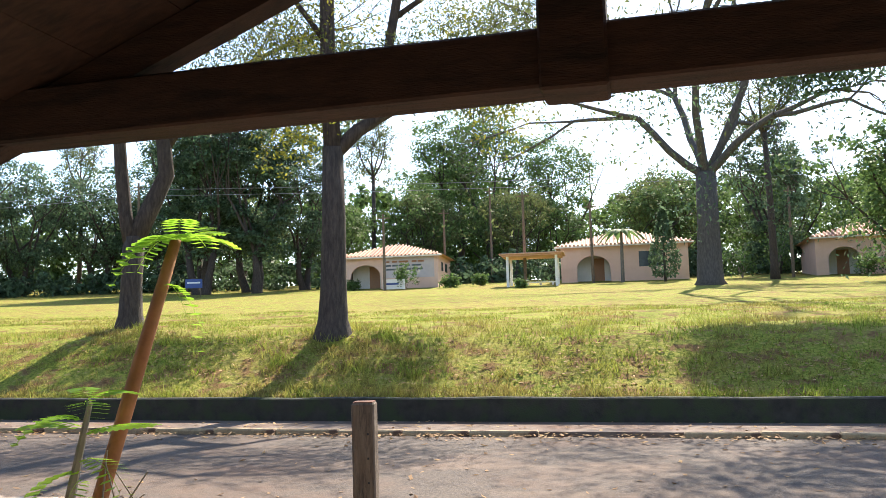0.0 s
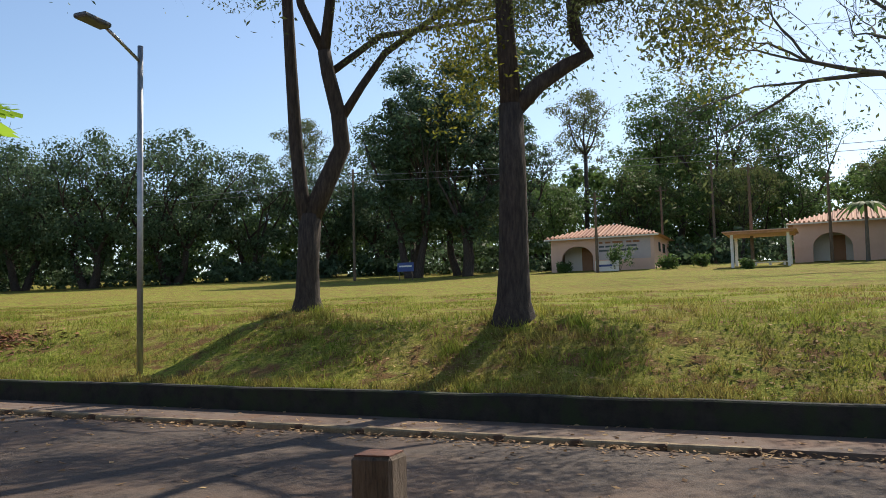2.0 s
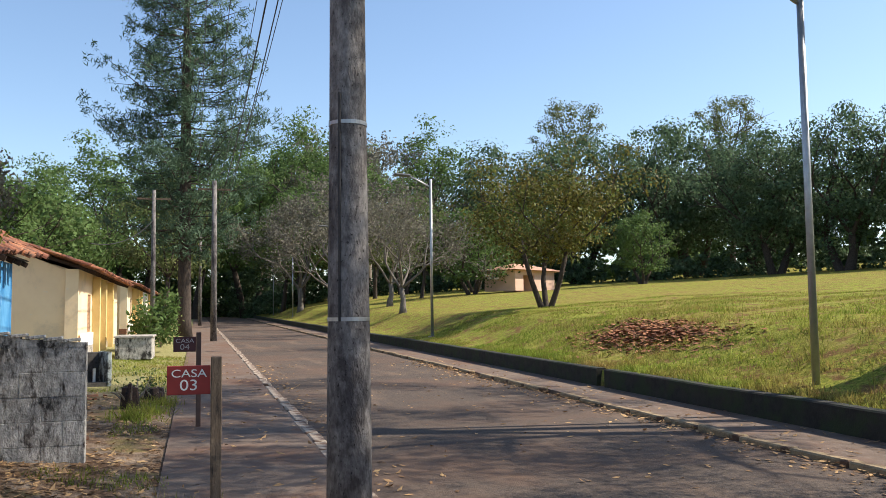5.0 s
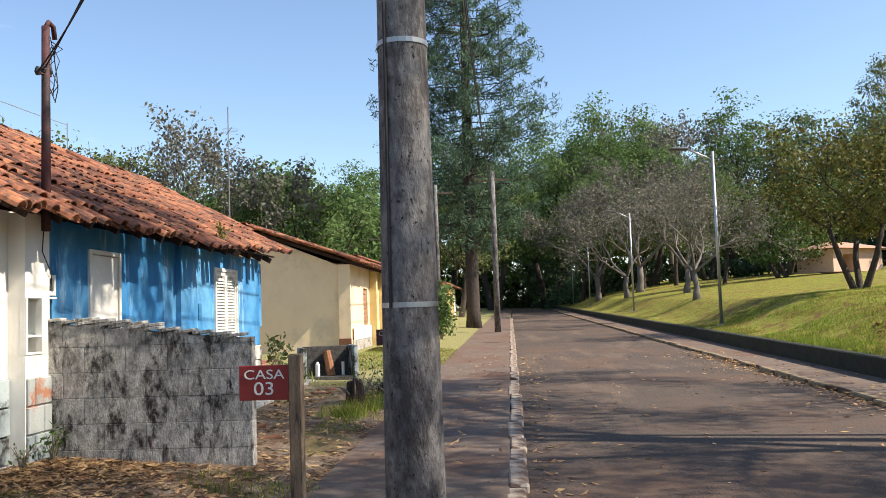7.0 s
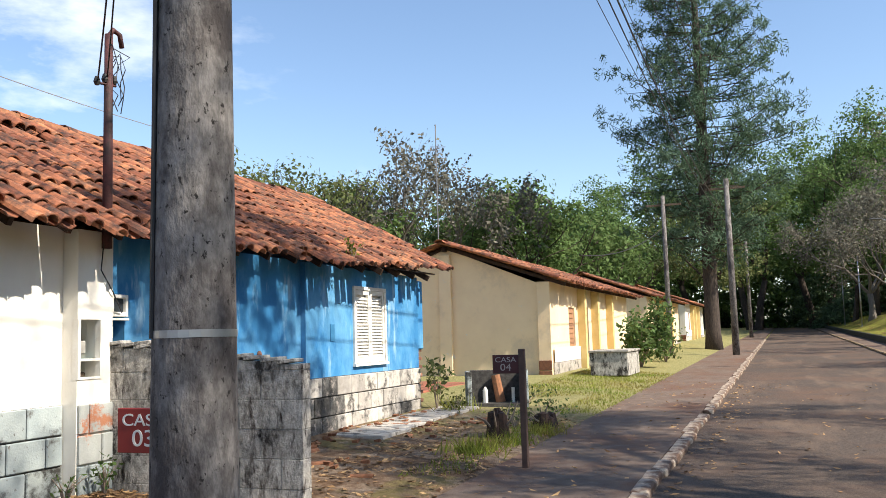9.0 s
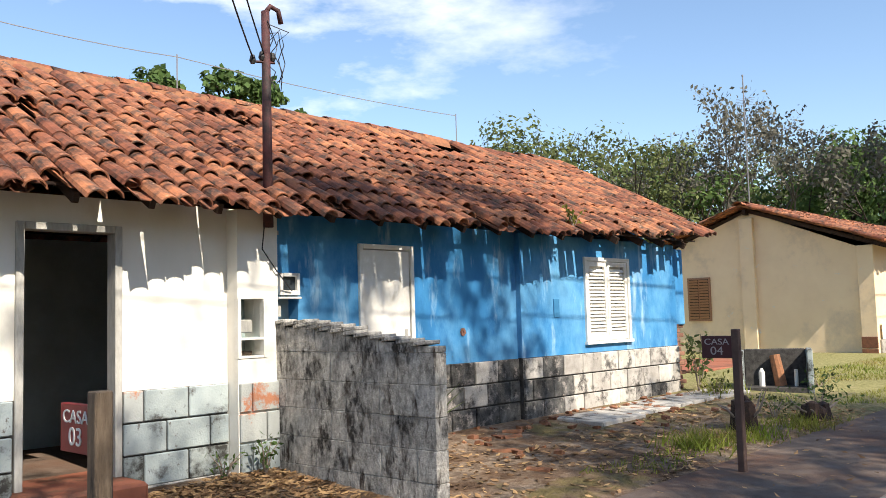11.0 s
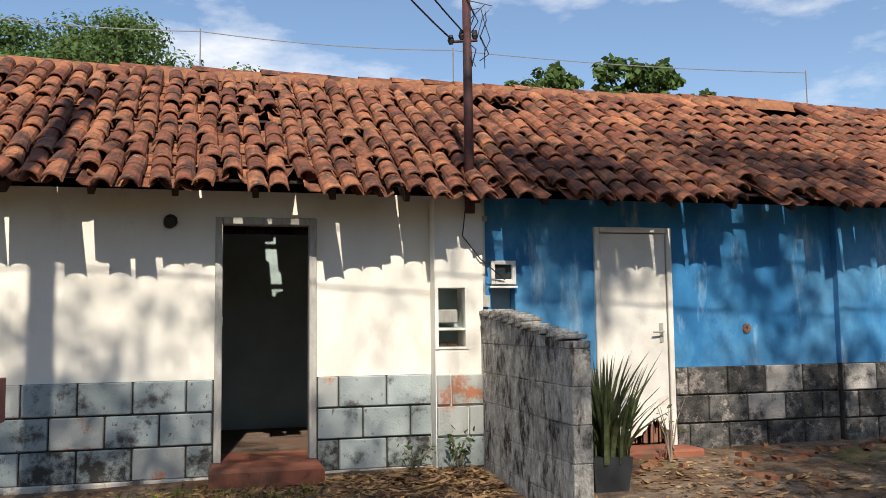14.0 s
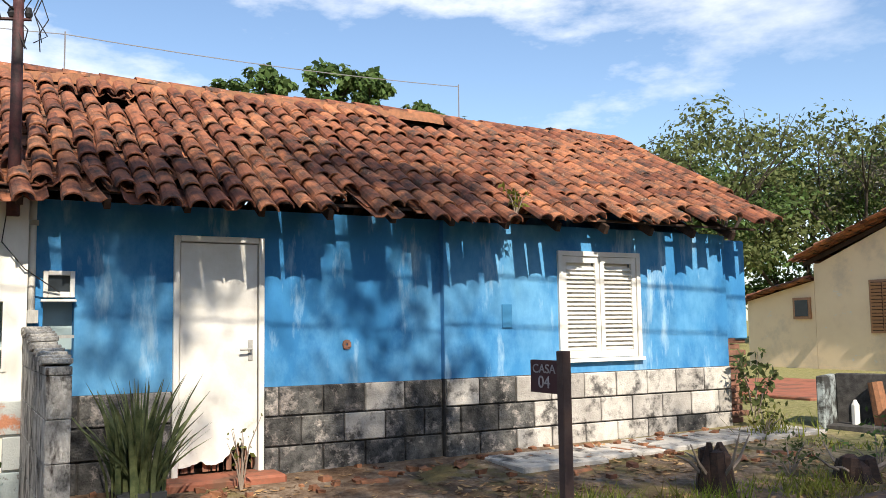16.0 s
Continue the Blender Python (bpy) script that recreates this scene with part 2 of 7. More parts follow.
RED_FLOOR = mat("red_cement", (0.34, 0.12, 0.07), (0.24, 0.085, 0.05), 4, 0.8, 0.3, 40, c3=(0.16, 0.08, 0.05), s3=1.8)
BARK = mat("bark", (0.036, 0.028, 0.024), (0.090, 0.069, 0.056), 7, 0.95, 0.9, 26, stretch=(3, 3, 0.6), dist=0.03)
BARK_GREY = mat("grey_bark", (0.050, 0.044, 0.040), (0.10, 0.088, 0.078), 5, 0.95, 0.7, 20, stretch=(2, 2, 0.7), dist=0.03)
BARK_PALE = mat("pale_bark", (0.19, 0.165, 0.14), (0.10, 0.088, 0.075), 6, 0.95, 0.7, 30, stretch=(3, 3, 0.7), dist=0.02)
STEM = mat("orange_stem", (0.36, 0.15, 0.055), (0.24, 0.10, 0.04), 10, 0.75, 0.3, 50)
TWIG = mat("dry_twig", (0.30, 0.24, 0.19), (0.2, 0.16, 0.13), 12, 0.9, 0.2)
# Lifted and blued: haze over distant trees is put into the leaf colour.
LEAF_DARK_HAZED = mat("leaf_dark_hazed", (0.070, 0.115, 0.062), (0.105, 0.150, 0.078), 2, 0.6, 0.0, leaf=0.42, island=0.45)
LEAF_MID = mat("leaf_mid", (0.085, 0.14, 0.045), (0.125, 0.185, 0.058), 2, 0.6, 0.0, leaf=0.42, island=0.4)
LEAF_OLIVE = mat("leaf_olive", (0.10, 0.125, 0.045), (0.15, 0.165, 0.065), 2, 0.65, 0.0, leaf=0.4, island=0.4)
LEAF_YELLOW = mat("leaf_yellow", (0.17, 0.19, 0.030), (0.24, 0.22, 0.04), 2, 0.6, 0.0, leaf=0.5, island=0.4)
LEAF_RUSSET = mat("leaf_russet", (0.085, 0.125, 0.030), (0.18, 0.125, 0.038), 1.2, 0.55, 0.0, leaf=0.3, island=0.5)
LEAF_BRIGHT = mat("leaf_bright", (0.24, 0.42, 0.035), (0.34, 0.50, 0.05), 3, 0.5, 0.0, leaf=0.62, island=0.25)
LEAF_GREY = mat("leaf_greyish", (0.13, 0.125, 0.10), (0.18, 0.17, 0.135), 2, 0.8, 0.0, leaf=0.3, island=0.35)
NEEDLE = mat("pine_needles", (0.07, 0.12, 0.072), (0.105, 0.16, 0.10), 2, 0.6, 0.0, leaf=0.3, island=0.4)
BLADE = mat("grass_blades", (0.15, 0.22, 0.026), (0.30, 0.30, 0.060), 0.7, 0.7, 0.0, leaf=0.4, island=0.45, c3=(0.28, 0.20, 0.07), s3=0.5, t3=0.55, w3=0.2)
SWORD = mat("sword_leaf", (0.060, 0.085, 0.040), (0.20, 0.22, 0.10), 9, 0.5, 0.0, leaf=0.25, island=0.5)
LITTER = mat("dry_leaves", (0.44, 0.28, 0.145), (0.22, 0.125, 0.07), 3, 0.85, 0.0, leaf=0.15, island=0.5)
MULCH = mat("red_mulch", (0.36, 0.15, 0.075), (0.22, 0.095, 0.055), 6, 0.9, 0.5, island=0.45)
PINK_WALL = mat("pink_plaster", (0.70, 0.47, 0.36), (0.64, 0.42, 0.32), 1.2, 0.9, 0.1)
SHADE_PANEL = mat("painted_mural_grey", (0.52, 0.44, 0.42), (0.46, 0.40, 0.39), 3, 0.9, 0.1)
GLASS_DARK = mat("dim_window_glass", (0.03, 0.04, 0.05), (0.05, 0.06, 0.07), 3, 0.15, 0.0)
SIGN_BLUE = mat("sign_blue", (0.05, 0.09, 0.28), (0.05, 0.08, 0.22), 6, 0.5, 0.0)
SHUTTER_BROWN = mat("brown_shutter", (0.40, 0.22, 0.12), (0.30, 0.16, 0.09), 9, 0.7, 0.3, 50, stretch=(1, 1, 5))
BRICK = mat("bare_brick", (0.26, 0.12, 0.08), (0.16, 0.085, 0.06), 12, 0.92, 0.6, 60, rnd=0.3, shift=True)
SMUDGE = mat("blue_smudge", (0.035, 0.17, 0.34), (0.05, 0.22, 0.42), 6, 0.9, 0.1)
PLASTIC_DARK = mat("planter_plastic", (0.05, 0.055, 0.06), (0.035, 0.04, 0.045), 9, 0.6, 0.1)


def ground_material():
    """Lawn beyond the street, trodden dirt with patches of grass on the house side."""
    m = bpy.data.materials.new("ground_cover")
    m.use_nodes = True
    n, l = m.node_tree.nodes, m.node_tree.links
    b = n["Principled BSDF"]
    b.inputs["Roughness"].default_value = 0.95
    b.inputs["Specular IOR Level"].default_value = 0.04
    tc = n.new("ShaderNodeTexCoord")

    def noise_node(scale, detail=6, rough=0.65):
        t = n.new("ShaderNodeTexNoise")
        t.inputs["Scale"].default_value, t.inputs["Detail"].default_value, t.inputs["Roughness"].default_value = scale, detail, rough
        l.new(tc.outputs["Object"], t.inputs["Vector"])
        return t.outputs["Fac"]

    def ramp(src, p0, p1, c0=(0, 0, 0), c1=(1, 1, 1)):
        r = n.new("ShaderNodeValToRGB")
        r.color_ramp.elements[0].position, r.color_ramp.elements[1].position = p0, p1
        r.color_ramp.elements[0].color, r.color_ramp.elements[1].color = (*c0, 1), (*c1, 1)
        l.new(src, r.inputs[0])
        return r.outputs[0]

    def mix(f, a, c):
        x = n.new("ShaderNodeMix")
        x.data_type = "RGBA"
        l.new(f, x.inputs[0])
        for s, v in ((6, a), (7, c)):
            if isinstance(v, tuple):
                x.inputs[s].default_value = (*v, 1)
            else:
                l.new(v, x.inputs[s])
        return x.outputs[2]

    def math_node(op, a, c):
        x = n.new("ShaderNodeMath")
        x.operation = op
        for s, v in ((0, a), (1, c)):
            if isinstance(v, (int, float)):
                x.inputs[s].default_value = v
            else:
                l.new(v, x.inputs[s])
        return x.outputs[0]

    fine, mid, big = noise_node(14), noise_node(2.2), noise_node(0.22, 5)
    lawn = ramp(fine, 0.34, 0.66, (0.085, 0.13, 0.016), (0.34, 0.33, 0.066))
    lawn = mix(ramp(big, 0.45, 0.62), lawn, ramp(fine, 0.3, 0.7, (0.15, 0.14, 0.024), (0.33, 0.28, 0.08)))
    lawn = mix(ramp(noise_node(5.5), 0.56, 0.63), lawn, (0.30, 0.25, 0.09))
    lawn = mix(ramp(mid, 0.50, 0.60), lawn, ramp(fine, 0.3, 0.7, (0.13, 0.07, 0.03), (0.24, 0.15, 0.07)))
    lawn = mix(ramp(noise_node(38, 4, 0.7), 0.55, 0.66), lawn, (0.05, 0.08, 0.012))
    dirt = ramp(fine, 0.3, 0.72, (0.10, 0.06, 0.038), (0.21, 0.14, 0.092))
    dirt = mix(ramp(mid, 0.42, 0.62), dirt, ramp(fine, 0.35, 0.7, (0.18, 0.13, 0.095), (0.38, 0.30, 0.22)))
    yard = mix(ramp(math_node("ADD", noise_node(0.9), 0.0), 0.56, 0.63), dirt, (0.19, 0.15, 0.07))
    sep = n.new("ShaderNodeSeparateXYZ")
    l.new(tc.outputs["Object"], sep.inputs[0])
    far = n.new("ShaderNodeMapRange")
    far.inputs["From Min"].default_value, far.inputs["From Max"].default_value = -15.5, -19.5
    l.new(math_node("ADD", sep.outputs["X"], math_node("MULTIPLY", math_node("SUBTRACT", mid, 0.5), 9.0)), far.inputs["Value"])
    yard = mix(far.outputs[0], yard, ramp(fine, 0.3, 0.72, (0.15, 0.155, 0.055), (0.36, 0.32, 0.16)))
    side = n.new("ShaderNodeMapRange")
    side.inputs["From Min"].default_value, side.inputs["From Max"].default_value = 9.0, 9.5
    l.new(sep.outputs["Y"], side.inputs["Value"])
    l.new(mix(side.outputs[0], yard, lawn), b.inputs["Base Color"])
    bp = n.new("ShaderNodeBump")
    bp.inputs["Strength"].default_value, bp.inputs["Distance"].default_value = 0.8, 0.05
    l.new(noise_node(22), bp.inputs["Height"])
    l.new(bp.outputs[0], b.inputs["Normal"])
    return m


GROUND = ground_material()


# ---- building blocks ----
def mesh_from(name, verts, faces):
    me = bpy.data.meshes.new(name)
    me.from_pydata([tuple(v) for v in verts], [], faces)
    me.update()
    return me


def part(name, bm, material, parent=None, label="", smooth=False):
    me = bm
    if isinstance(bm, bmesh.types.BMesh):
        me = bpy.data.meshes.new(name)
        bm.to_mesh(me)
        bm.free()
    if smooth:
        me.polygons.foreach_set("use_smooth", [True] * len(me.polygons))
    me.materials.clear()
    me.materials.append(material)
    ob = new(name, me)
    if parent:
        ob.parent = parent
    return tagged(ob, label)


def thing(name, label, category, at=(0, 0, 0), rz=0.0, group="", kind=""):
    ob = new(name)
    ob.matrix_basis = pose(*at, 0, 0, rz)
    return tagged(ob, label, category, group, kind)


def box(bm, x0, x1, y0, y1, z0, z1, bevel=0.0):
    made = bmesh.ops.create_cube(bm, size=1.0, matrix=Matrix.LocRotScale(((x0 + x1) / 2, (y0 + y1) / 2, (z0 + z1) / 2), None, (abs(x1 - x0), abs(y1 - y0), abs(z1 - z0))))
    if bevel:
        edges = list({e for v in made["verts"] for e in v.link_edges})
        bmesh.ops.bevel(bm, geom=edges, offset=bevel, segments=1, affect="EDGES")
    return bm


def boxed(*a, **k):
    return box(bmesh.new(), *a, **k)


def tube(bm, pts, radii, sides=8, cap=True):
    """A round limb through pts; radii one number or one per point."""
    pts = [Vector(p) for p in pts]
    if isinstance(radii, (int, float)):
        radii = [radii] * len(pts)
    rings = []
    for i, p in enumerate(pts):
        d = (pts[min(i + 1, len(pts) - 1)] - pts[max(i - 1, 0)]).normalized()
        u = d.orthogonal().normalized() if abs(d.z) < 0.999 else Vector((1, 0, 0))
        if i:
            u = (last - d * last.dot(d)).normalized()
        last = u
        w = d.cross(u)
        rings.append([bm.verts.new(p + (u * math.cos(a) + w * math.sin(a)) * radii[i]) for a in (2 * math.pi * k / sides for k in range(sides))])
    for a, b in zip(rings, rings[1:]):
        for k in range(sides):
            bm.faces.new((a[k], a[(k + 1) % sides], b[(k + 1) % sides], b[k]))
    if cap:
        bm.faces.new(rings[0][::-1])
        bm.faces.new(rings[-1])
    return bm


def sag(a, b, drop, n=14):
    a, b = Vector(a), Vector(b)
    return [a.lerp(b, i / n) - Vector((0, 0, drop * 4 * (i / n) * (1 - i / n))) for i in range(n + 1)]


def leaf_cloud(name, centres, size, aspect, rng, lean=0.0, outward=None):
    """Small bent leaves of four corners each at the given places, facing outward where that is given."""
    c = np.asarray(centres, float)
    k = len(c)
    d = rng.normal(size=(k, 3))
    if outward is not None:
        n = outward + rng.normal(size=(k, 3)) * 0.38
        n /= np.linalg.norm(n, axis=1)[:, None]
        d -= n * (d * n).sum(1)[:, None]
    d[:, 2] -= lean
    d /= np.linalg.norm(d, axis=1)[:, None]
    o = rng.normal(size=(k, 3)) if outward is None else n
    s = np.cross(d, o)
    s /= np.linalg.norm(s, axis=1)[:, None] + 1e-9
    up = np.cross(s, d)
    ln = (size * rng.uniform(0.6, 1.35, k))[:, None]
    v = np.empty((k, 4, 3))
    v[:, 0] = c - d * ln * 0.5
    v[:, 1] = c + s * ln * aspect * 0.5 + up * ln * 0.08
    v[:, 2] = c + d * ln * 0.5
    v[:, 3] = c - s * ln * aspect * 0.5 + up * ln * 0.08
    me = bpy.data.meshes.new(name)
    me.vertices.add(4 * k)
    me.vertices.foreach_set("co", v.reshape(-1))
    me.loops.add(4 * k)
    me.loops.foreach_set("vertex_index", np.arange(4 * k))
    me.polygons.add(k)
    me.polygons.foreach_set("loop_start", np.arange(0, 4 * k, 4))
    me.polygons.foreach_set("loop_total", np.full(k, 4))
    me.update(calc_edges=True)
    return me


def tufts_of(rng, centres, radius, per):
    """Leaf places in rounded tufts about the centres, and the way each leaf faces."""
    c = np.repeat(np.asarray(centres, float), per, axis=0)
    v = rng.normal(size=c.shape)
    v /= np.linalg.norm(v, axis=1)[:, None]
    v[:, 2] = np.abs(v[:, 2]) * np.where(rng.random(len(v)) < 0.3, -0.6, 1)
    size = np.repeat(radius * rng.uniform(0.6, 1.3, len(centres)), per)[:, None]
    return c + v * size * rng.random((len(v), 1)) ** 0.35 * np.array((1, 1, 0.7)), v + np.array((0, 0, 0.25))


def clumps(rng, centres, spread, per):
    """Leaf places scattered about clump centres."""
    c = np.repeat(np.asarray(centres, float), per, axis=0)
    d = rng.normal(size=c.shape)
    d *= 1.75 * rng.random((len(c), 1)) ** 0.42 / np.linalg.norm(d, axis=1, keepdims=True)
    return c + d * np.asarray(spread)


def branch(bm, rng, start, way, length, radius, depth, tips, bend=0.25, forks=(2, 3), shrink=0.68, sides=6, angle=0.55, rise=0.06, taper=0.45):
    """A limb that bends and forks; its ends are gathered in tips."""
    p, d = Vector(start), Vector(way).normalized()
    n = 4
    pts, rad = [p.copy()], [radius]
    for i in range(n):
        d = (d + Vector(rng.normal(size=3)) * bend * 0.35 + Vector((0, 0, rise))).normalized()
        p = p + d * (length / n)
        pts.append(p.copy())
        rad.append(radius * (1 - taper * (i + 1) / n))
        if depth < 3:
            tips.append(p.copy())
    tube(bm, pts, rad, max(3, sides), cap=False)
    if depth <= 0:
        return
    for _ in range(int(rng.integers(forks[0], forks[1] + 1))):
        ax = Vector(rng.normal(size=3)).cross(d).normalized()
        q = Matrix.Rotation(angle * rng.uniform(0.6, 1.35), 3, ax) @ d
        branch(bm, rng, pts[-1], q, length * shrink * rng.uniform(0.8, 1.2), rad[-1] * 0.8, depth - 1, tips, bend, forks, shrink, max(3, sides - 1), angle, rise, taper)


def road_z(x):
    return 0.05 - 0.012 * max(-160.0, min(40.0, x))


TY = (12.4, 13.3, 15.2, 16.8, 20, 30, 60, 70, 76, 90, 150, 400)
TZ = (0.36, 0.5, 1.22, 1.42, 1.65, 2.2, 3.9, 4.75, 5.2, 6.2, 9.0, 15)


def ground_z(x, y):
    r = road_z(x)
    if y >= 12.3:
        base = float(np.interp(y, TY, TZ)) + 0.03 - 0.012 * max(-160.0, min(30.0, x))
        k = min(1.0, max(0.0, (y - 13.5) / 4)) * min(1.0, max(0.0, (60 - y) / 30))
        for bx, by, h, s in ((-10.45, 16.6, 0.16, 1.1), (-5.24, 15.1, 0.16, 1.1)):
            base += h * math.exp(-((x - bx) ** 2 + (y - by) ** 2) / (2 * s * s))
        return base + k * 0.10 * noise.noise((x * 0.35, y * 0.35, 0.3)) + 0.012 * max(0.0, -x - 30) * min(1.0, max(0.0, (y - 14) / 10))
    if y > 6.1:
        return r - 0.12
    rise = 0.17 * min(1.0, max(0.0, (4.4 - y) / 2.9)) * min(1.0, max(0.0, (-3.0 - x) / 3))
    bump = 0.02 * noise.noise((x * 0.9, y * 0.9, 2.0)) if y < 4.3 else -0.02
    return r + 0.05 + rise + bump


# ---- ground, street ----
def spaced(lo, hi, fine_lo, fine_hi, fine, coarse):
    """Grid lines: fine steps inside, growing steps outside."""
    out = list(np.arange(fine_lo, fine_hi + 1e-6, fine))
    v, s = fine_hi, fine
    while v < hi:
        s = min(s * 1.35, coarse)
        v += s
        out.append(v)
    v, s = fine_lo, fine
    while v > lo:
        s = min(s * 1.35, coarse)
        v -= s
        out.insert(0, v)
    return out


gx = spaced(-900, 900, -30, 6, 0.4, 120)
gy = sorted(set([round(v, 3) for v in spaced(-900, 900, 0, 24, 0.4, 120) if not 5.7 < v < 12.9] + [6.0, 6.12, 6.3, 9.2, 12.28, 12.34, 12.7, 13.0]))
gv = [(x, y, ground_z(x, y)) for y in gy for x in gx]
nx = len(gx)
gf = [(j * nx + i, j * nx + i + 1, (j + 1) * nx + i + 1, (j + 1) * nx + i) for j in range(len(gy) - 1) for i in range(nx - 1)]
ground = tagged(part("ground", mesh_from("ground", gv, gf), GROUND, smooth=True), "lawn and trodden red dirt with dry leaves", "ground", kind="structure")


def strip(name, y0, y1, dz, material, label, category, x0=-150.0, x1=40.0, step=0.8, thick=0.14, wob=0.0):
    """A long slab along the street that follows its fall."""
    xs = np.arange(x0, x1 + 1e-6, step)
    v, f = [], []
    for x in xs:
        w = wob * noise.noise((x * 0.8, y0, 0))
        z = road_z(x) + dz + wob * 0.5 * noise.noise((x * 1.7, y1, 4))
        v += [(x, y0 + w, z - thick), (x, y0 + w, z), (x, y1 + w, z), (x, y1 + w, z - thick)]
    for i in range(len(xs) - 1):
        a, b = 4 * i, 4 * i + 4
        for k in range(3):
            f.append((a + k, a + k + 1, b + k + 1, b + k))
    return tagged(part(name, mesh_from(name, v, f), material), label, category, kind="structure")


strip("road", 6.2, 10.95, 0.0, ASPHALT, "worn grey-brown asphalt street", "road")
strip("pavement", 4.42, 6.06, 0.055, PAVING, "dirty concrete sidewalk beside the row houses", "pavement")
strip("pavement_far_side", 11.1, 12.3, 0.05, PAVING, "narrow concrete walk along the bank wall", "pavement")


def kerb_run(name, y0, y1, dz, material, label, x_from, x_to, length, rough=1.0, buried=0.0):
    """Kerb stones laid end to end, each a little uneven."""
    root = thing(name, label, "kerb", kind="structure")
    mesh = None
    rng = random.Random(4)
    x = x_to
    while x > x_from:
        if mesh and rng.random() < buried:
            x -= length
            continue
        if mesh is None:
            bm = boxed(-length + 0.004, 0, (y0 - y1) / 2, (y1 - y0) / 2, -0.16, 0, bevel=0.018)
            ob = part("kerb_stone", bm, material, root)
            mesh = ob.data
        else:
            ob = new("kerb_stone", mesh)
            ob.parent = root
        ob.matrix_basis = pose(x, (y0 + y1) / 2 + rough * rng.uniform(-0.015, 0.015), road_z(x) + dz + rough * rng.uniform(-0.008, 0.004), rough * rng.uniform(-2, 2), math.degrees(0.012) + rough * rng.uniform(-0.6, 0.6), rough * rng.uniform(-0.6, 0.6))
        x -= length
    return root


kerb_run("kerb", 6.05, 6.22, 0.07, KERB_PAINT, "limewashed kerb stones, worn, along the sidewalk", -72, 3, 0.62, 1.6, 0.03)
kerb_run("kerb_far_side", 10.94, 11.1, 0.075, KERB, "grey kerb stones edging the far walk", -90, 8, 0.9, 1.3, 0.12)


def bank_wall():
    root = thing("retaining_wall", "low mossy concrete retaining wall under the lawn, shade in its colour", "wall", kind="structure")
    for i, (a, b) in enumerate(((-200.0, -70.0), (-70.0, -30.0), (-30.0, -16.55), (-16.2, 12.0), (12.0, 40.0))):
        xs = np.arange(a, b + 0.01, (b - a) / max(2, int((b - a) / 0.6)))
        v, f = [], []
        for x in xs:
            j = 0.012 * noise.noise((x * 2, 0, 7))
            z = road_z(x) + 0.39 + 0.02 * noise.noise((x * 0.9, 3, 0))
            v += [(x, 12.22 + j, road_z(x) - 0.1), (x, 12.22 + j, z - 0.02), (x, 12.245 + j, z), (x, 12.42, z), (x, 12.42, road_z(x) - 0.1)]
        n = len(xs)
        for k in range(n - 1):
            p, q = 5 * k, 5 * k + 5
            f += [(p + m, q + m, q + m + 1, p + m + 1) for m in range(4)]
        f += [tuple(range(5)), tuple(range(5 * n - 1, 5 * n - 6, -1))]
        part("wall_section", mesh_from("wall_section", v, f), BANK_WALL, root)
    return root


bank_wall()


# ---- roofs of barrel tiles ----
def tile_template(radius0=0.084, radius1=0.068, length=0.42, thick=0.013, seg=6, up=True):
    """A half-round clay tile along y, wide end at y = length; returns verts and faces."""
    v, f = [], []
    for y, r in ((0, radius1), (length, radius0)):
        for rr in (r, r - thick):
            for k in range(seg + 1):
                a = math.pi * k / seg
                v.append((rr * math.cos(a), y, rr * math.sin(a) * (0.85 if up else -0.85)))
    m = seg + 1
    for k in range(seg):
        f += [(k, k + 1, 2 * m + k + 1, 2 * m + k), (m + k + 1, m + k, 3 * m + k, 3 * m + k + 1)]
        f += [(2 * m + k, 2 * m + k + 1, 3 * m + k + 1, 3 * m + k)]
    f += [(0, 2 * m, 3 * m, m), (seg, m + seg, 3 * m + seg, 2 * m + seg)]
    return np.array(v), f


COVER_V, COVER_F = tile_template()
PAN_V, PAN_F = tile_template(0.086, 0.098, 0.42, 0.013, 3, False)
PAN_V[:, 2] *= 0.6


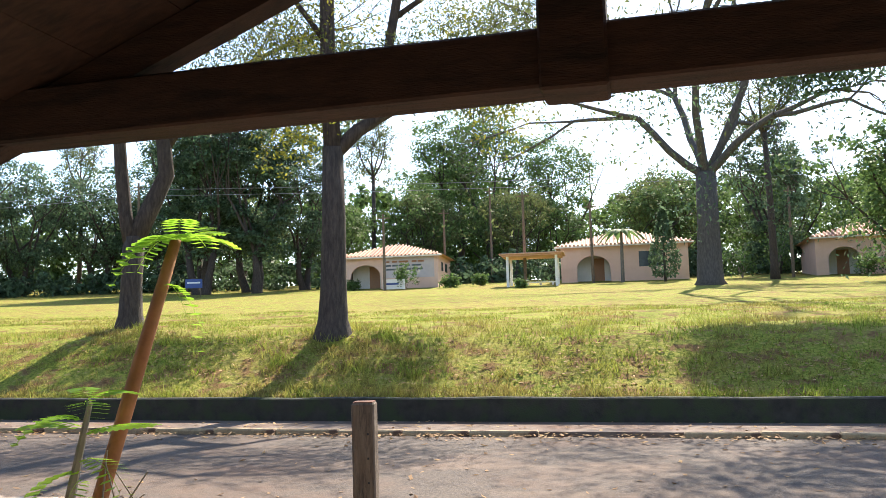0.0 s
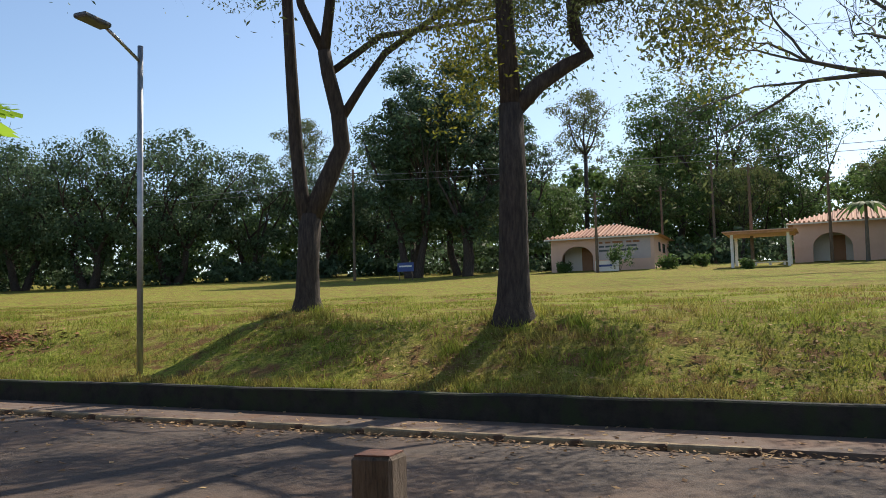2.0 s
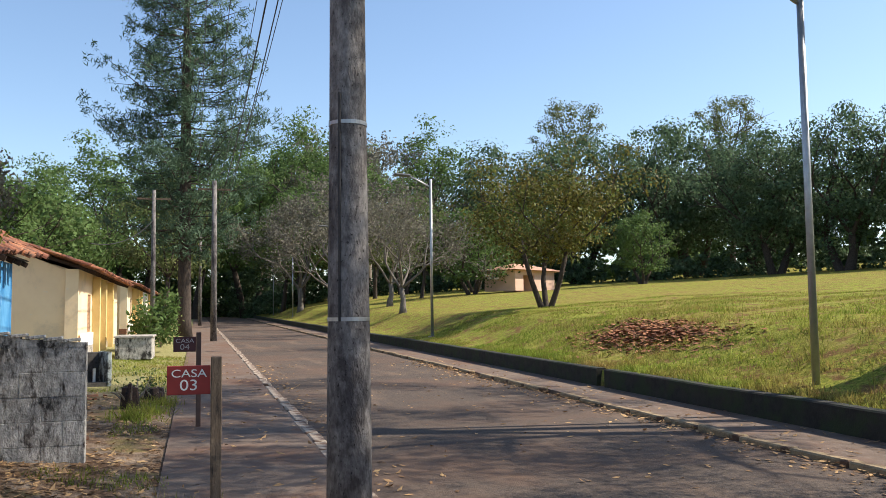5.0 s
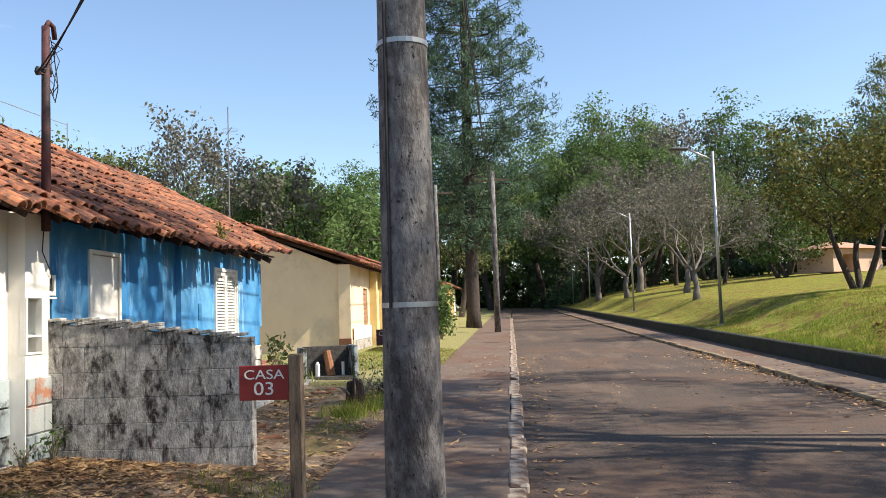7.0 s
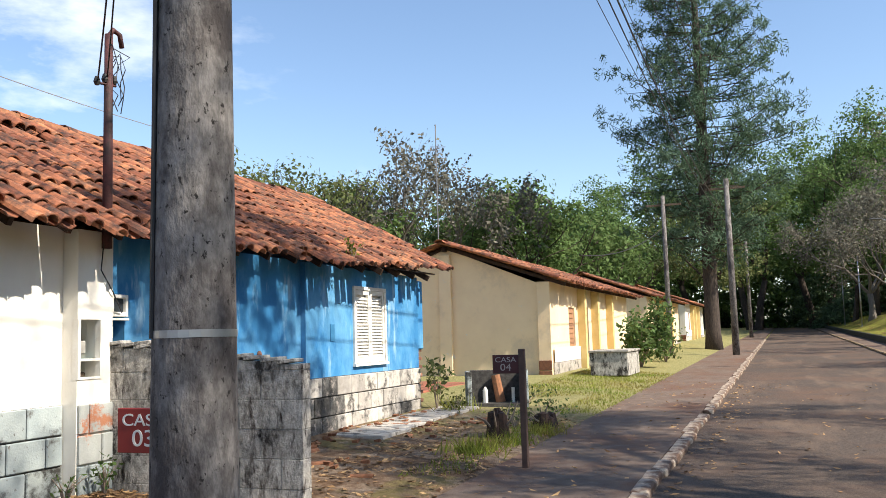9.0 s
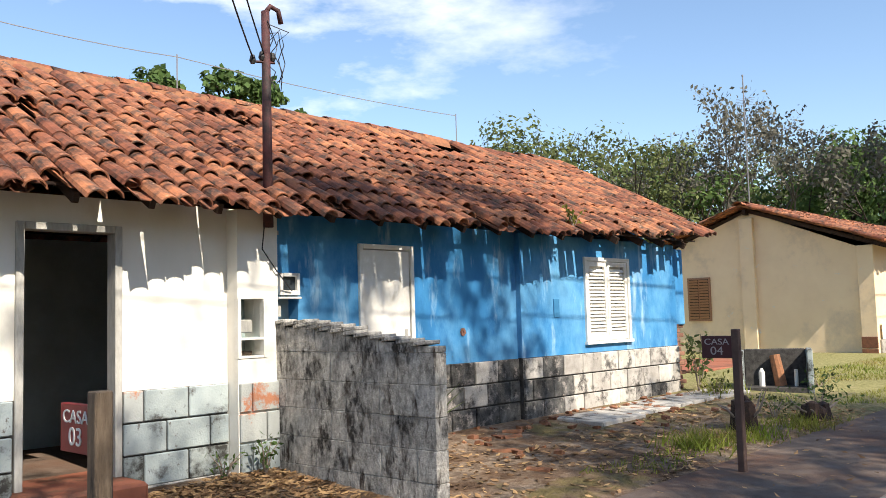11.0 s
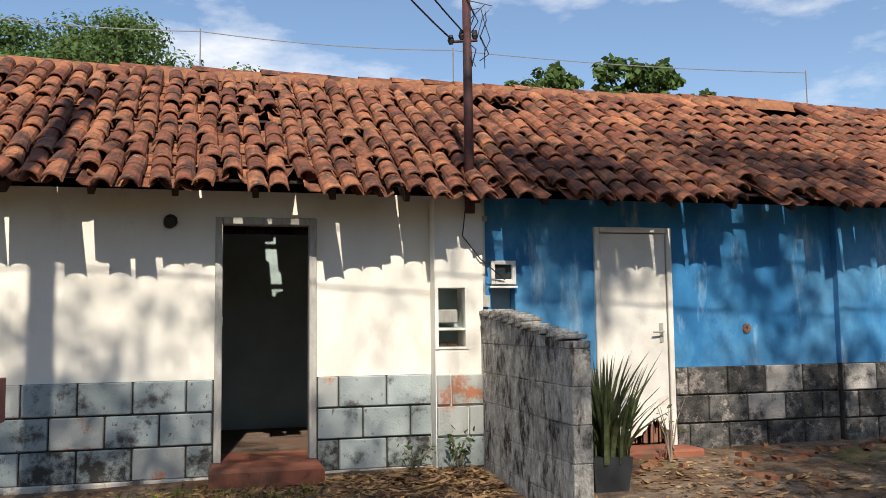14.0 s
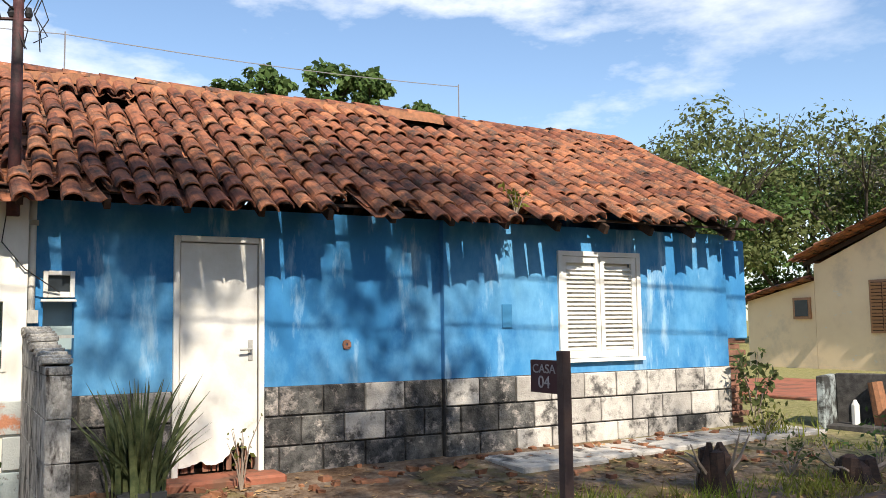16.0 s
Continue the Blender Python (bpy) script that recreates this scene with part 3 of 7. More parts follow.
def roof_slope(root, x0, x1, ridge, eave, warp, spacing, seed, singles=None, holes=(), material=TILE_REST, exposure=0.288, ragged=False):
    """Barrel tiles from ridge (y, z) to eave (y, z). singles: the stretch of x whose covers are single tiles."""
    rng = random.Random(seed)
    dy, dz = eave[0] - ridge[0], eave[1] - ridge[1]
    run = math.hypot(dy, dz)
    pitch = math.degrees(math.atan2(dz, abs(dy)))
    rows = int(run / exposure) + 1
    cols = int((x1 - x0) / spacing)
    vs, fs, base = [], [], 0
    cover_mesh = None
    face = 0 if dy > 0 else 180
    for c in range(cols):
        x = x0 + (c + 0.5) * spacing
        for r in range(rows):
            s = run - 0.42 - r * exposure
            if s < -0.06:
                continue
            for kind in (0, 1):
                xx = x + (spacing / 2 if kind else 0) + rng.uniform(-0.014, 0.014)
                k = (s + 0.2) / run
                y, z = ridge[0] + dy * s / run, ridge[1] + dz * s / run
                if any(abs(xx - hx) < hw and abs(k - hk) < hh for hx, hk, hw, hh in holes):
                    continue
                lost = (0.30 if kind and r == 0 else 0.005) if not ragged or r > 1 else ((0.05, 0.50), (0.01, 0.10))[r][kind]
                if rng.random() < lost:
                    continue
                z += warp(xx, k) + (0.035 if kind == 0 else 0.03) + rng.uniform(-0.008, 0.010)
                slip = rng.uniform(-0.03, 0.03) + (rng.uniform(0, 0.08) if rng.random() < 0.06 else 0)
                yaw = rng.gauss(0, 2.6) + (rng.uniform(-18, 18) if rng.random() < 0.05 else 0)
                slip -= 0.05 if kind and r == 0 else 0
                if ragged and r == 0 and kind == 0:
                    slip += rng.gauss(0, 0.035)
                m = pose(xx, y, z, pitch * 1.0 + rng.uniform(1.0, 3.5), rng.gauss(0, 2), yaw + face) @ pose(0, slip, 0)
                if kind == 0 and singles and singles[0] < xx < singles[1]:
                    if cover_mesh is None:
                        cover_mesh = mesh_from("roof_tile", COVER_V, COVER_F)
                        cover_mesh.materials.append(TILE)
                    ob = new("roof_tile", cover_mesh)
                    ob.parent = root
                    ob.matrix_basis = m
                    continue
                v, f = (COVER_V, COVER_F) if kind == 0 else (PAN_V, PAN_F)
                a = np.array(m)
                vs.append(v @ a[:3, :3].T + a[:3, 3])
                fs += [tuple(i + base for i in q) for q in f]
                base += len(v)
    ob = part("tiles", mesh_from("tiles", np.concatenate(vs), fs), material, root, "weathered terracotta barrel tiles")
    tagged(ob, kind="stuff")


def ridge_tiles(root, x0, x1, y, z, warp, seed, material=TILE):
    """Single ridge tiles laid end over end."""
    rng = random.Random(seed)
    mesh = None
    x = x0
    while x < x1:
        if mesh is None:
            ob = part("ridge_tile", mesh_from("ridge_tile", COVER_V, COVER_F), material, root)
            mesh = ob.data
        else:
            ob = new("ridge_tile", mesh)
            ob.parent = root
        ob.matrix_basis = pose(x, y, z + warp(x, 0) + rng.uniform(-0.01, 0.015), 0, rng.gauss(0, 2), -90 + rng.gauss(0, 3)) @ Matrix.Diagonal((1.7, 1, 1.2, 1))
        x += 0.37


def ridge_mortar(root, x0, x1, y, z, warp):
    """The uneven mortar bed under the ridge tiles."""
    v, f = [], []
    xs = np.arange(x0, x1, 0.16)
    for x in xs:
        a, b = 0.03 * noise.noise((x * 5, 1, 0)), 0.03 * noise.noise((x * 4, 7, 0))
        zz = z + warp(x, 0)
        v += [(x, y - 0.17 + a, zz - 0.12), (x, y - 0.12 + b, zz + 0.03 + a), (x, y + 0.13 + a, zz + 0.03 + b), (x, y + 0.19 + b, zz - 0.10)]
    for i in range(len(xs) - 1):
        f += [(4 * i + k, 4 * i + 4 + k, 4 * i + 5 + k, 4 * i + 1 + k) for k in range(3)]
    part("ridge_mortar", mesh_from("ridge_mortar", v, f), RUBBLE, root, "crumbling reddish mortar along the ridge")


def wall_with(bm, x0, x1, y0, y1, z0, z1, openings):
    """One wall with thickness, cut through by openings (x0, x1, z0, z1)."""
    inside = lambda v, lo, hi: [max(lo, min(hi, q)) for q in v]
    xs = sorted(set([x0, x1] + inside([v for o in openings for v in o[:2]], x0, x1)))
    zs = sorted(set([z0, z1] + inside([v for o in openings for v in o[2:]], z0, z1)))
    seen = {}

    def at(i, j, y):
        if (i, j, y) not in seen:
            seen[i, j, y] = bm.verts.new((xs[i], y, zs[j]))
        return seen[i, j, y]

    def solid(i, j):
        if not (0 <= i < len(xs) - 1 and 0 <= j < len(zs) - 1):
            return False
        cx, cz = (xs[i] + xs[i + 1]) / 2, (zs[j] + zs[j + 1]) / 2
        return not any(o[0] < cx < o[1] and o[2] < cz < o[3] for o in openings)

    for i in range(len(xs) - 1):
        for j in range(len(zs) - 1):
            if not solid(i, j):
                continue
            bm.faces.new((at(i, j, y0), at(i + 1, j, y0), at(i + 1, j + 1, y0), at(i, j + 1, y0)))
            bm.faces.new((at(i, j + 1, y1), at(i + 1, j + 1, y1), at(i + 1, j, y1), at(i, j, y1)))
            for (di, dj), (p, q) in (((-1, 0), ((i, j), (i, j + 1))), ((1, 0), ((i + 1, j + 1), (i + 1, j))), ((0, -1), ((i + 1, j), (i, j))), ((0, 1), ((i, j + 1), (i + 1, j + 1)))):
                if not solid(i + di, j + dj):
                    bm.faces.new((at(*p, y1), at(*p, y0), at(*q, y0), at(*q, y1)))
    bmesh.ops.recalc_face_normals(bm, faces=bm.faces)
    return bm


def block_courses(root, x0, x1, y, levels, skip, pick, length=0.41, seed=0, gap=0.014, depth=0.03):
    """Facing blocks in running bond, each its own piece on the wall face y."""
    rng = random.Random(seed)
    for r, (za, zb) in enumerate(zip(levels[1:], levels)):
        x = x0 - (length / 2 if r % 2 else 0)
        while x < x1:
            a, b = max(x, x0), min(x + length, x1)
            spans = [(a, b)]
            for s0, s1 in skip:
                spans = [q for p0, p1 in spans for q in ((p0, min(p1, s0)), (max(p0, s1), p1)) if q[1] - q[0] > 0.05]
            for a, b in spans:
                d = depth + rng.uniform(-0.004, 0.006)
                bm = boxed(a + gap / 2, b - gap / 2, y - 0.01, y + d, za + gap / 2, zb - gap / 2, bevel=0.008)
                part("block", bm, pick(a, r, rng), root)
            x += length


# ---- the row house, white and blue ----
HX0, HX1, FY, JX = -17.87, -4.2, 1.5, -10.40
LEVELS = (1.17, 0.905, 0.645, 0.385)


def white_blue_house():
    root = thing("row_house", "derelict white and blue row house with broken terracotta roof", "house")
    doorA, doorB, win = (-8.93, -8.17, 0.38, 2.46), (-12.27, -11.52, 0.38, 2.45), (-16.53, -15.42, 1.32, 2.45)
    niche, hole = (-10.24, -9.965, 1.38, 1.905), (-10.74, -10.51, 1.46, 1.91)
    part("white_wall", wall_with(bmesh.new(), JX, HX1, FY - 0.16, FY, 0.1, 2.72, [doorA, (niche[0], niche[1], niche[2], niche[3])]), WHITE_WALL, root, "white limewashed plaster, flaking")
    part("blue_wall", wall_with(bmesh.new(), HX0, JX, FY - 0.16, FY, 0.1, 2.72, [doorB, win, hole]), BLUE_WALL, root, "bright blue plaster with pale drips")
    # the forward part of the blue wall and the pier beside the niche
    part("blue_bay", wall_with(bmesh.new(), HX0, -14.06, FY + 0.002, FY + 0.075, 1.171, 2.70, [win]), BLUE_WALL, root)
    part("bay_foot", boxed(HX0, -14.06, FY + 0.002, FY + 0.075, 0.2, 1.17), MORTAR, root)
    part("wall_foot", box(boxed(-14.058, doorB[0], FY + 0.001, FY + 0.006, 0.3, 1.165), doorB[1], JX, FY + 0.001, FY + 0.006, 0.3, 1.165), MORTAR, root)
    part("wall_foot", box(boxed(-9.95, doorA[0], FY + 0.001, FY + 0.006, 0.3, 1.165), doorA[1], HX1, FY + 0.001, FY + 0.006, 0.3, 1.165), MORTAR, root)
    pier = wall_with(bmesh.new(), -10.385, -9.955, FY + 0.002, FY + 0.17, 0.2, 2.70, [(niche[0], niche[1] + 0.002, niche[2], niche[3])])
    part("pier", pier, WHITE_WALL, root)
    part("end_wing", boxed(-18.29, -17.93, 1.32, 1.50, 1.47, 2.66, bevel=0.02), BLUE_WALL, root, "broken blue plaster wing")
    k = 0
    mesh = None
    for r in range(15):
        for c in range(2):
            z = 0.42 + r * 0.072
            x = -18.28 + c * 0.20 + (0.1 if r % 2 else 0)
            if mesh is None:
                ob = part("brick", boxed(0, 0.195, 0, 0.11, 0, 0.062, bevel=0.006), BRICK, root)
                mesh = ob.data
            else:
                ob = new("brick", mesh)
                ob.parent = root
            ob.matrix_basis = pose(x, 1.37 + 0.02 * math.sin(k * 3.1), z, 0, 0, 3 * math.sin(k * 1.7))
            k += 1
    # inner and back walls
    for a in ((HX1 - 0.15, HX1), (HX0, HX0 + 0.15), (-10.5, -10.36)):
        part("inner_wall", boxed(a[0], a[1], -3.3, FY - 0.161, 0.1, 2.66), INNER_GREENED, root, "bare grey-green inner wall")
    part("inner_wall", boxed(HX0 + 0.151, HX1 - 0.151, -3.45, -3.3, 0.1, 2.66), INNER_GREENED, root, "bare grey-green inner wall")
    part("inner_wall", boxed(-10.35, HX1 - 0.16, -0.95, -0.83, 0.1, 2.6), INNER_GREENED, root, "bare grey-green inner wall")
    part("floor_slab", boxed(HX0 + 0.151, HX1 - 0.151, -3.3, FY - 0.161, 0.2, 0.495), PAVING, root, "dirty cement floor")
    for x in (HX0, HX1 - 0.15):
        gable = bmesh.new()
        vs = [gable.verts.new((xx, y, z)) for xx in (x, x + 0.15) for y, z in ((FY - 0.17, 2.66), (-3.3, 2.66), (-0.9, 4.22))]
        for q in ((0, 1, 2), (5, 4, 3), (0, 3, 4, 1), (1, 4, 5, 2), (2, 5, 3, 0)):
            gable.faces.new([vs[i] for i in q])
        part("gable", gable, BLUE_WALL, root)
    skipA = [(doorA[0] - 0.04, doorA[1] + 0.04), (-10.385, -9.955)]
    block_courses(root, JX + 0.02, HX1, FY, LEVELS, skipA, lambda x, r, g: RED_BLOCK if g.random() < 0.2 else STAINED_BLOCK if r == 2 and g.random() < 0.75 else GREY_BLOCK, seed=3)
    block_courses(root, -10.385, -9.955, FY + 0.17, LEVELS, [], lambda x, r, g: RED_BLOCK if r < 2 else GREY_BLOCK, seed=5, length=0.30)
    # Dark blocks fill the shaded stretch, pale ones the sunlit end past x -15.2.
    dark = lambda x, r, g: PALE_BLOCK if (x < -15.2 and (r < 2 or g.random() < 0.4)) or g.random() < 0.10 else DARK_BLOCK
    block_courses(root, -14.06, JX - 0.02, FY, LEVELS, [(doorB[0] - 0.02, doorB[1] + 0.02)], dark, seed=7)
    block_courses(root, HX0, -14.06, FY + 0.077, LEVELS, [], dark, seed=9, length=0.43)
    part("plinth", box(box(boxed(-14.06, JX, FY + 0.001, FY + 0.07, 0.15, 0.385, bevel=0.01), HX0 - 0.3, -14.07, FY + 0.001, FY + 0.20, 0.15, 0.40, bevel=0.015), JX + 0.01, HX1, FY + 0.001, FY + 0.05, 0.15, 0.39, bevel=0.01), PALE_BLOCK, root, "stained cement plinth")
    # roof
    def warp(x, k):
        lift = 0.16 * max(0.0, min(1.0, (-14.0 - x) / 4.0)) * k
        return lift + 0.05 * noise.noise((x * 0.45, k * 2.5, 1.0)) - 0.05 * math.exp(-((x + 12.9) / 1.6) ** 2) * k
    holes = [(-11.05, 0.19, 0.27, 0.075), (-11.3, 0.24, 0.12, 0.05), (-15.0, 0.15, 0.42, 0.06), (-14.6, 0.10, 0.2, 0.035), (-7.1, 0.93, 0.12, 0.06), (-8.55, 0.48, 0.09, 0.045), (-8.05, 0.30, 0.09, 0.045), (-12.95, 0.937, 0.2, 0.03), (-13.55, 0.937, 0.17, 0.03), (-13.0, 0.854, 0.09, 0.03), (-10.85, 0.937, 0.1, 0.03), (-16.95, 0.937, 0.12, 0.03), (-15.75, 0.937, 0.09, 0.03)]
    roof_timber(root, HX0, HX1, (-0.9, 4.28), (1.86, 2.70))
    roof_slope(root, HX0 - 0.42, HX1 + 0.3, (-0.9, 4.37), (2.10, 2.62), warp, 0.184, 11, singles=(-12.3, -8.2), holes=holes, ragged=True)
    roof_slope(root, HX0 - 0.42, HX1 + 0.3, (-0.9, 4.37), (-3.9, 2.62), warp, 0.184, 12)
    ridge_tiles(root, HX0 - 0.40, HX1 + 0.25, -0.9, 4.365, warp, 13)
    ridge_mortar(root, HX0 - 0.40, HX1 + 0.25, -0.9, 4.365, warp)
    return root


def roof_timber(root, x0, x1, ridge, eave):
    """Rafters, battens and the ridge board of a gable roof, each a part."""
    dy, dz = eave[0] - ridge[0], eave[1] - ridge[1]
    run, tilt = math.hypot(dy, dz), math.degrees(math.atan2(dz, dy))
    rafter = batten = None
    for side in (1, -1):
        x = x0 + 0.1
        while x < x1:
            if rafter is None:
                ob = part("rafter", boxed(0, 0.05, 0, run, -0.09, 0), WOOD, root)
                rafter = ob.data
            else:
                ob = new("rafter", rafter)
                ob.parent = root
            ob.matrix_basis = pose(x, ridge[0], ridge[1], 0, 0, 0 if side > 0 else 180) @ pose(0, 0, 0, tilt, 0, 0)
            x += 0.62
        for k in range(10):
            a = (k + 0.3) / 9.6
            if batten is None:
                ob = part("batten", boxed(x0 - 0.3, x1 + 0.2, -0.02, 0.02, 0.003, 0.025), WOOD, root)
                batten = ob.data
            else:
                ob = new("batten", batten)
                ob.parent = root
            ob.matrix_basis = pose(0, ridge[0] + side * dy * a, ridge[1] + dz * a)
    part("ridge_board", boxed(x0 - 0.3, x1 + 0.2, ridge[0] - 0.04, ridge[0] + 0.04, ridge[1] - 0.16, ridge[1] - 0.02), WOOD, root)


white_blue_house()


def door_frame(root, x0, x1, z0, z1, y, material, w=0.05, d=0.05):
    bm = boxed(x0 - w, x0, y - 0.12, y + d, z0, z1 + w, bevel=0.006)
    box(bm, x1, x1 + w, y - 0.12, y + d, z0, z1 + w, bevel=0.006)
    box(bm, x0 + 0.001, x1 - 0.001, y - 0.12, y + d - 0.002, z1, z1 + w, bevel=0.006)
    return part("frame", bm, material, root)


def rotten_door():
    root = thing("door_1", "closed white flush door, rotten at the foot", "door", kind="structure")
    x0, x1, z0, z1 = -12.27, -11.52, 0.50, 2.45
    door_frame(root, x0 + 0.035, x1 - 0.035, z0 - 0.1, z1 - 0.03, FY, WHITE_PAINT, 0.05, 0.035)
    rng = random.Random(6)
    n = 36
    pts = []
    for i in range(n + 1):
        x = x0 + 0.045 + (x1 - x0 - 0.09) * i / n
        k = i / n
        ragged = 0.03 + (0.20 * math.exp(-((k - 0.22) / 0.18) ** 2) + 0.05 * math.exp(-((k - 0.75) / 0.1) ** 2)) * rng.uniform(0.5, 1.1)
        pts.append((x, z0 + ragged))
    vs, fs = [], []
    for y in (FY + 0.01, FY - 0.03):
        for x, z in pts:
            vs += [(x, y, z), (x, y, z1 - 0.04)]
    m = 2 * (n + 1)
    for i in range(n):
        a = 2 * i
        fs += [(a + 2, a, a + 1, a + 3), (m + a, m + a + 2, m + a + 3, m + a + 1), (a, a + 2, m + a + 2, m + a)]
    part("leaf", mesh_from("leaf", vs, fs), WHITE_PAINT, root, "white painted door leaf with ragged foot")
    rot = bmesh.new()
    for i in range(26):
        x = rng.uniform(x0 + 0.06, x1 - 0.06)
        h = rng.uniform(0.06, 0.2)
        box(rot, x, x + rng.uniform(0.01, 0.035), FY - 0.05, FY - 0.035, z0 - 0.02, z0 + h)
    part("rotten_slats", rot, BRICK, root, "rust-brown rotten wood")
    hd = tube(bmesh.new(), [(x0 + 0.105, FY + 0.012, 1.50), (x0 + 0.105, FY + 0.06, 1.50), (x0 + 0.21, FY + 0.062, 1.495)], 0.009, 6)
    box(hd, x0 + 0.085, x0 + 0.125, FY + 0.011, FY + 0.018, 1.40, 1.58, bevel=0.003)
    part("handle", hd, GREY_FRAME, root, "dull metal lever handle")
    part("threshold", boxed(x0 - 0.12, x1 + 0.12, FY - 0.1, FY + 0.34, 0.3, 0.46, bevel=0.02), RED_FLOOR, root, "red cement step")
    return root


rotten_door()


def open_doorway():
    root = thing("door_2", "open doorway with peeling grey frame and no leaf", "doorway", kind="structure")
    door_frame(root, -8.905, -8.195, 0.36, 2.44, FY, GREY_FRAME, 0.06, 0.03)
    st = boxed(-8.99, -8.10, FY - 0.5, FY + 0.42, 0.25, 0.50, bevel=0.03)
    part("step", st, RED_FLOOR, root, "red cement doorstep, cracked")
    return root


open_doorway()


def louvre_window():
    root = thing("window_1", "white wooden window with closed louvred shutters", "window", kind="structure")
    x0, x1, z0, z1, y = -16.53, -15.42, 1.32, 2.45, FY + 0.077
    fr = bmesh.new()
    box(fr, x0, x0 + 0.05, y - 0.1, y + 0.03, z0, z1)
    box(fr, x1 - 0.05, x1, y - 0.1, y + 0.03, z0, z1)
    box(fr, x0 + 0.051, x1 - 0.051, y - 0.1, y + 0.028, z1 - 0.05, z1)
    box(fr, x0 - 0.02, x1 + 0.02, y - 0.1, y + 0.05, z0 - 0.04, z0 - 0.001)
    part("window_frame", fr, WHITE_PAINT, root)
    mid = (x0 + x1) / 2
    slat = None
    for a, b in ((x0 + 0.055, mid - 0.004), (mid + 0.004, x1 - 0.055)):
        lf = bmesh.new()
        box(lf, a, a + 0.055, y - 0.03, y + 0.012, z0 + 0.005, z1 - 0.055)
        box(lf, b - 0.055, b, y - 0.03, y + 0.012, z0 + 0.005, z1 - 0.055)
        box(lf, a + 0.056, b - 0.056, y - 0.028, y + 0.01, z0 + 0.005, z0 + 0.08)
        box(lf, a + 0.056, b - 0.056, y - 0.028, y + 0.01, z1 - 0.12, z1 - 0.055)
        box(lf, a + 0.056, b - 0.056, y - 0.06, y - 0.05, z0 + 0.06, z1 - 0.1)
        leaf = part("shutter", lf, WHITE_PAINT, root)
        n = 19
        for i in range(n):
            if slat is None:
                slat = part("slat", boxed(-(b - a - 0.114) / 2, (b - a - 0.114) / 2, -0.028, 0.028, -0.004, 0.004), WHITE_PAINT, leaf)
                ob = slat
            else:
                ob = new("slat", slat.data)
                ob.parent = leaf
            ob.matrix_basis = pose((a + b) / 2, y - 0.014, z0 + 0.105 + i * 0.047, -48, 0, 0)
    return root


louvre_window()


def meter_niche():
    root = thing("meter_box", "old white meter niche with dark open compartments", "meter box")
    x0, x1, z0, z1 = -10.24, -9.965, 1.38, 1.905
    y = FY + 0.17
    part("back", box(boxed(x0, x1, y - 0.34, y - 0.32, z0, z1), x0, x1, y - 0.32, y - 0.08, z0 + 0.17, z0 + 0.185), INNER_GREENED, root)
    fr = boxed(x0 - 0.012, x0 + 0.018, y - 0.05, y + 0.012, z0, z1)
    box(fr, x1 - 0.018, x1 + 0.012, y - 0.05, y + 0.012, z0, z1)
    box(fr, x0 + 0.019, x1 - 0.019, y - 0.05, y + 0.01, z0, z0 + 0.02)
    box(fr, x0 + 0.019, x1 - 0.019, y - 0.05, y + 0.01, z0 + 0.16, z0 + 0.18)
    part("frame", fr, WHITE_PAINT, root)
    part("meter", boxed(x0 + 0.05, x1 - 0.03, y - 0.24, y - 0.12, z0 + 0.22, z0 + 0.34, bevel=0.01), GREY_FRAME, root)
    part("scrap", boxed(x0 + 0.05, x1 - 0.06, y - 0.22, y - 0.12, z0 + 0.021, z0 + 0.06, bevel=0.01), GREY_WOOD, root)
    return root


meter_niche()


def meter_frame():
    root = thing("meter_cabinet", "white hinged meter frame hanging open over a dark hole", "meter box")
    bm = bmesh.new()
    for a, b, c, d in ((-10.735, -10.70, 1.94, 2.15), (-10.54, -10.505, 1.94, 2.15), (-10.699, -10.541, 2.115, 2.15), (-10.699, -10.541, 1.94, 1.985), (-10.75, -10.49, 1.905, 1.925)):
        box(bm, a, b, FY + 0.004, FY + 0.05, c, d, bevel=0.004)
    part("frame", bm, WHITE_PAINT, root)
    part("glass", boxed(-10.70, -10.54, FY + 0.012, FY + 0.016, 1.985, 2.115), GLASS_DARK, root)
    part("backing", boxed(-10.74, -10.51, FY - 0.159, FY - 0.15, 1.46, 1.91), INNER_GREENED, root)
    part("bar", boxed(-10.74, -10.51, FY - 0.03, FY + 0.012, 1.62, 1.645), GREY_FRAME, root)
    return root


meter_frame()


def wall_bits():
    lamp = thing("wall_lamp", "broken black lamp holder on the white wall", "lamp", (-7.78, FY, 2.46))
    bm = tube(bmesh.new(), [(0, 0, 0), (0, 0.03, 0)], 0.055, 10)
    tube(bm, [(0, 0.03, 0), (0.01, 0.09, -0.03)], [0.035, 0.045], 10)
    part("holder", bm, WIRE, lamp)
    # A faded bluish smudge on the plaster, built as a thin raised plate.
    smudge_mark = thing("old_switch_plate", "faded bluish smudge on the blue wall, built as a thin plate", "plate", (-14.78, FY + 0.077, 1.77))
    part("plate", boxed(-0.06, 0.06, 0, 0.012, -0.12, 0.12, bevel=0.004), SMUDGE, smudge_mark)
    dent = thing("bare_plaster_spot", "hole knocked in the blue plaster with wire ends", "hole", (-13.07, FY, 1.52))
    b2 = bmesh.new()
    for i in range(9):
        a = i * 0.7
        box(b2, 0.025 * math.cos(a) - 0.016, 0.025 * math.cos(a) + 0.016, 0.001, 0.010 + 0.004 * (i % 3), 0.03 * math.sin(a) - 0.014, 0.03 * math.sin(a) + 0.014)
    part("rim", b2, BRICK, dent)


wall_bits()


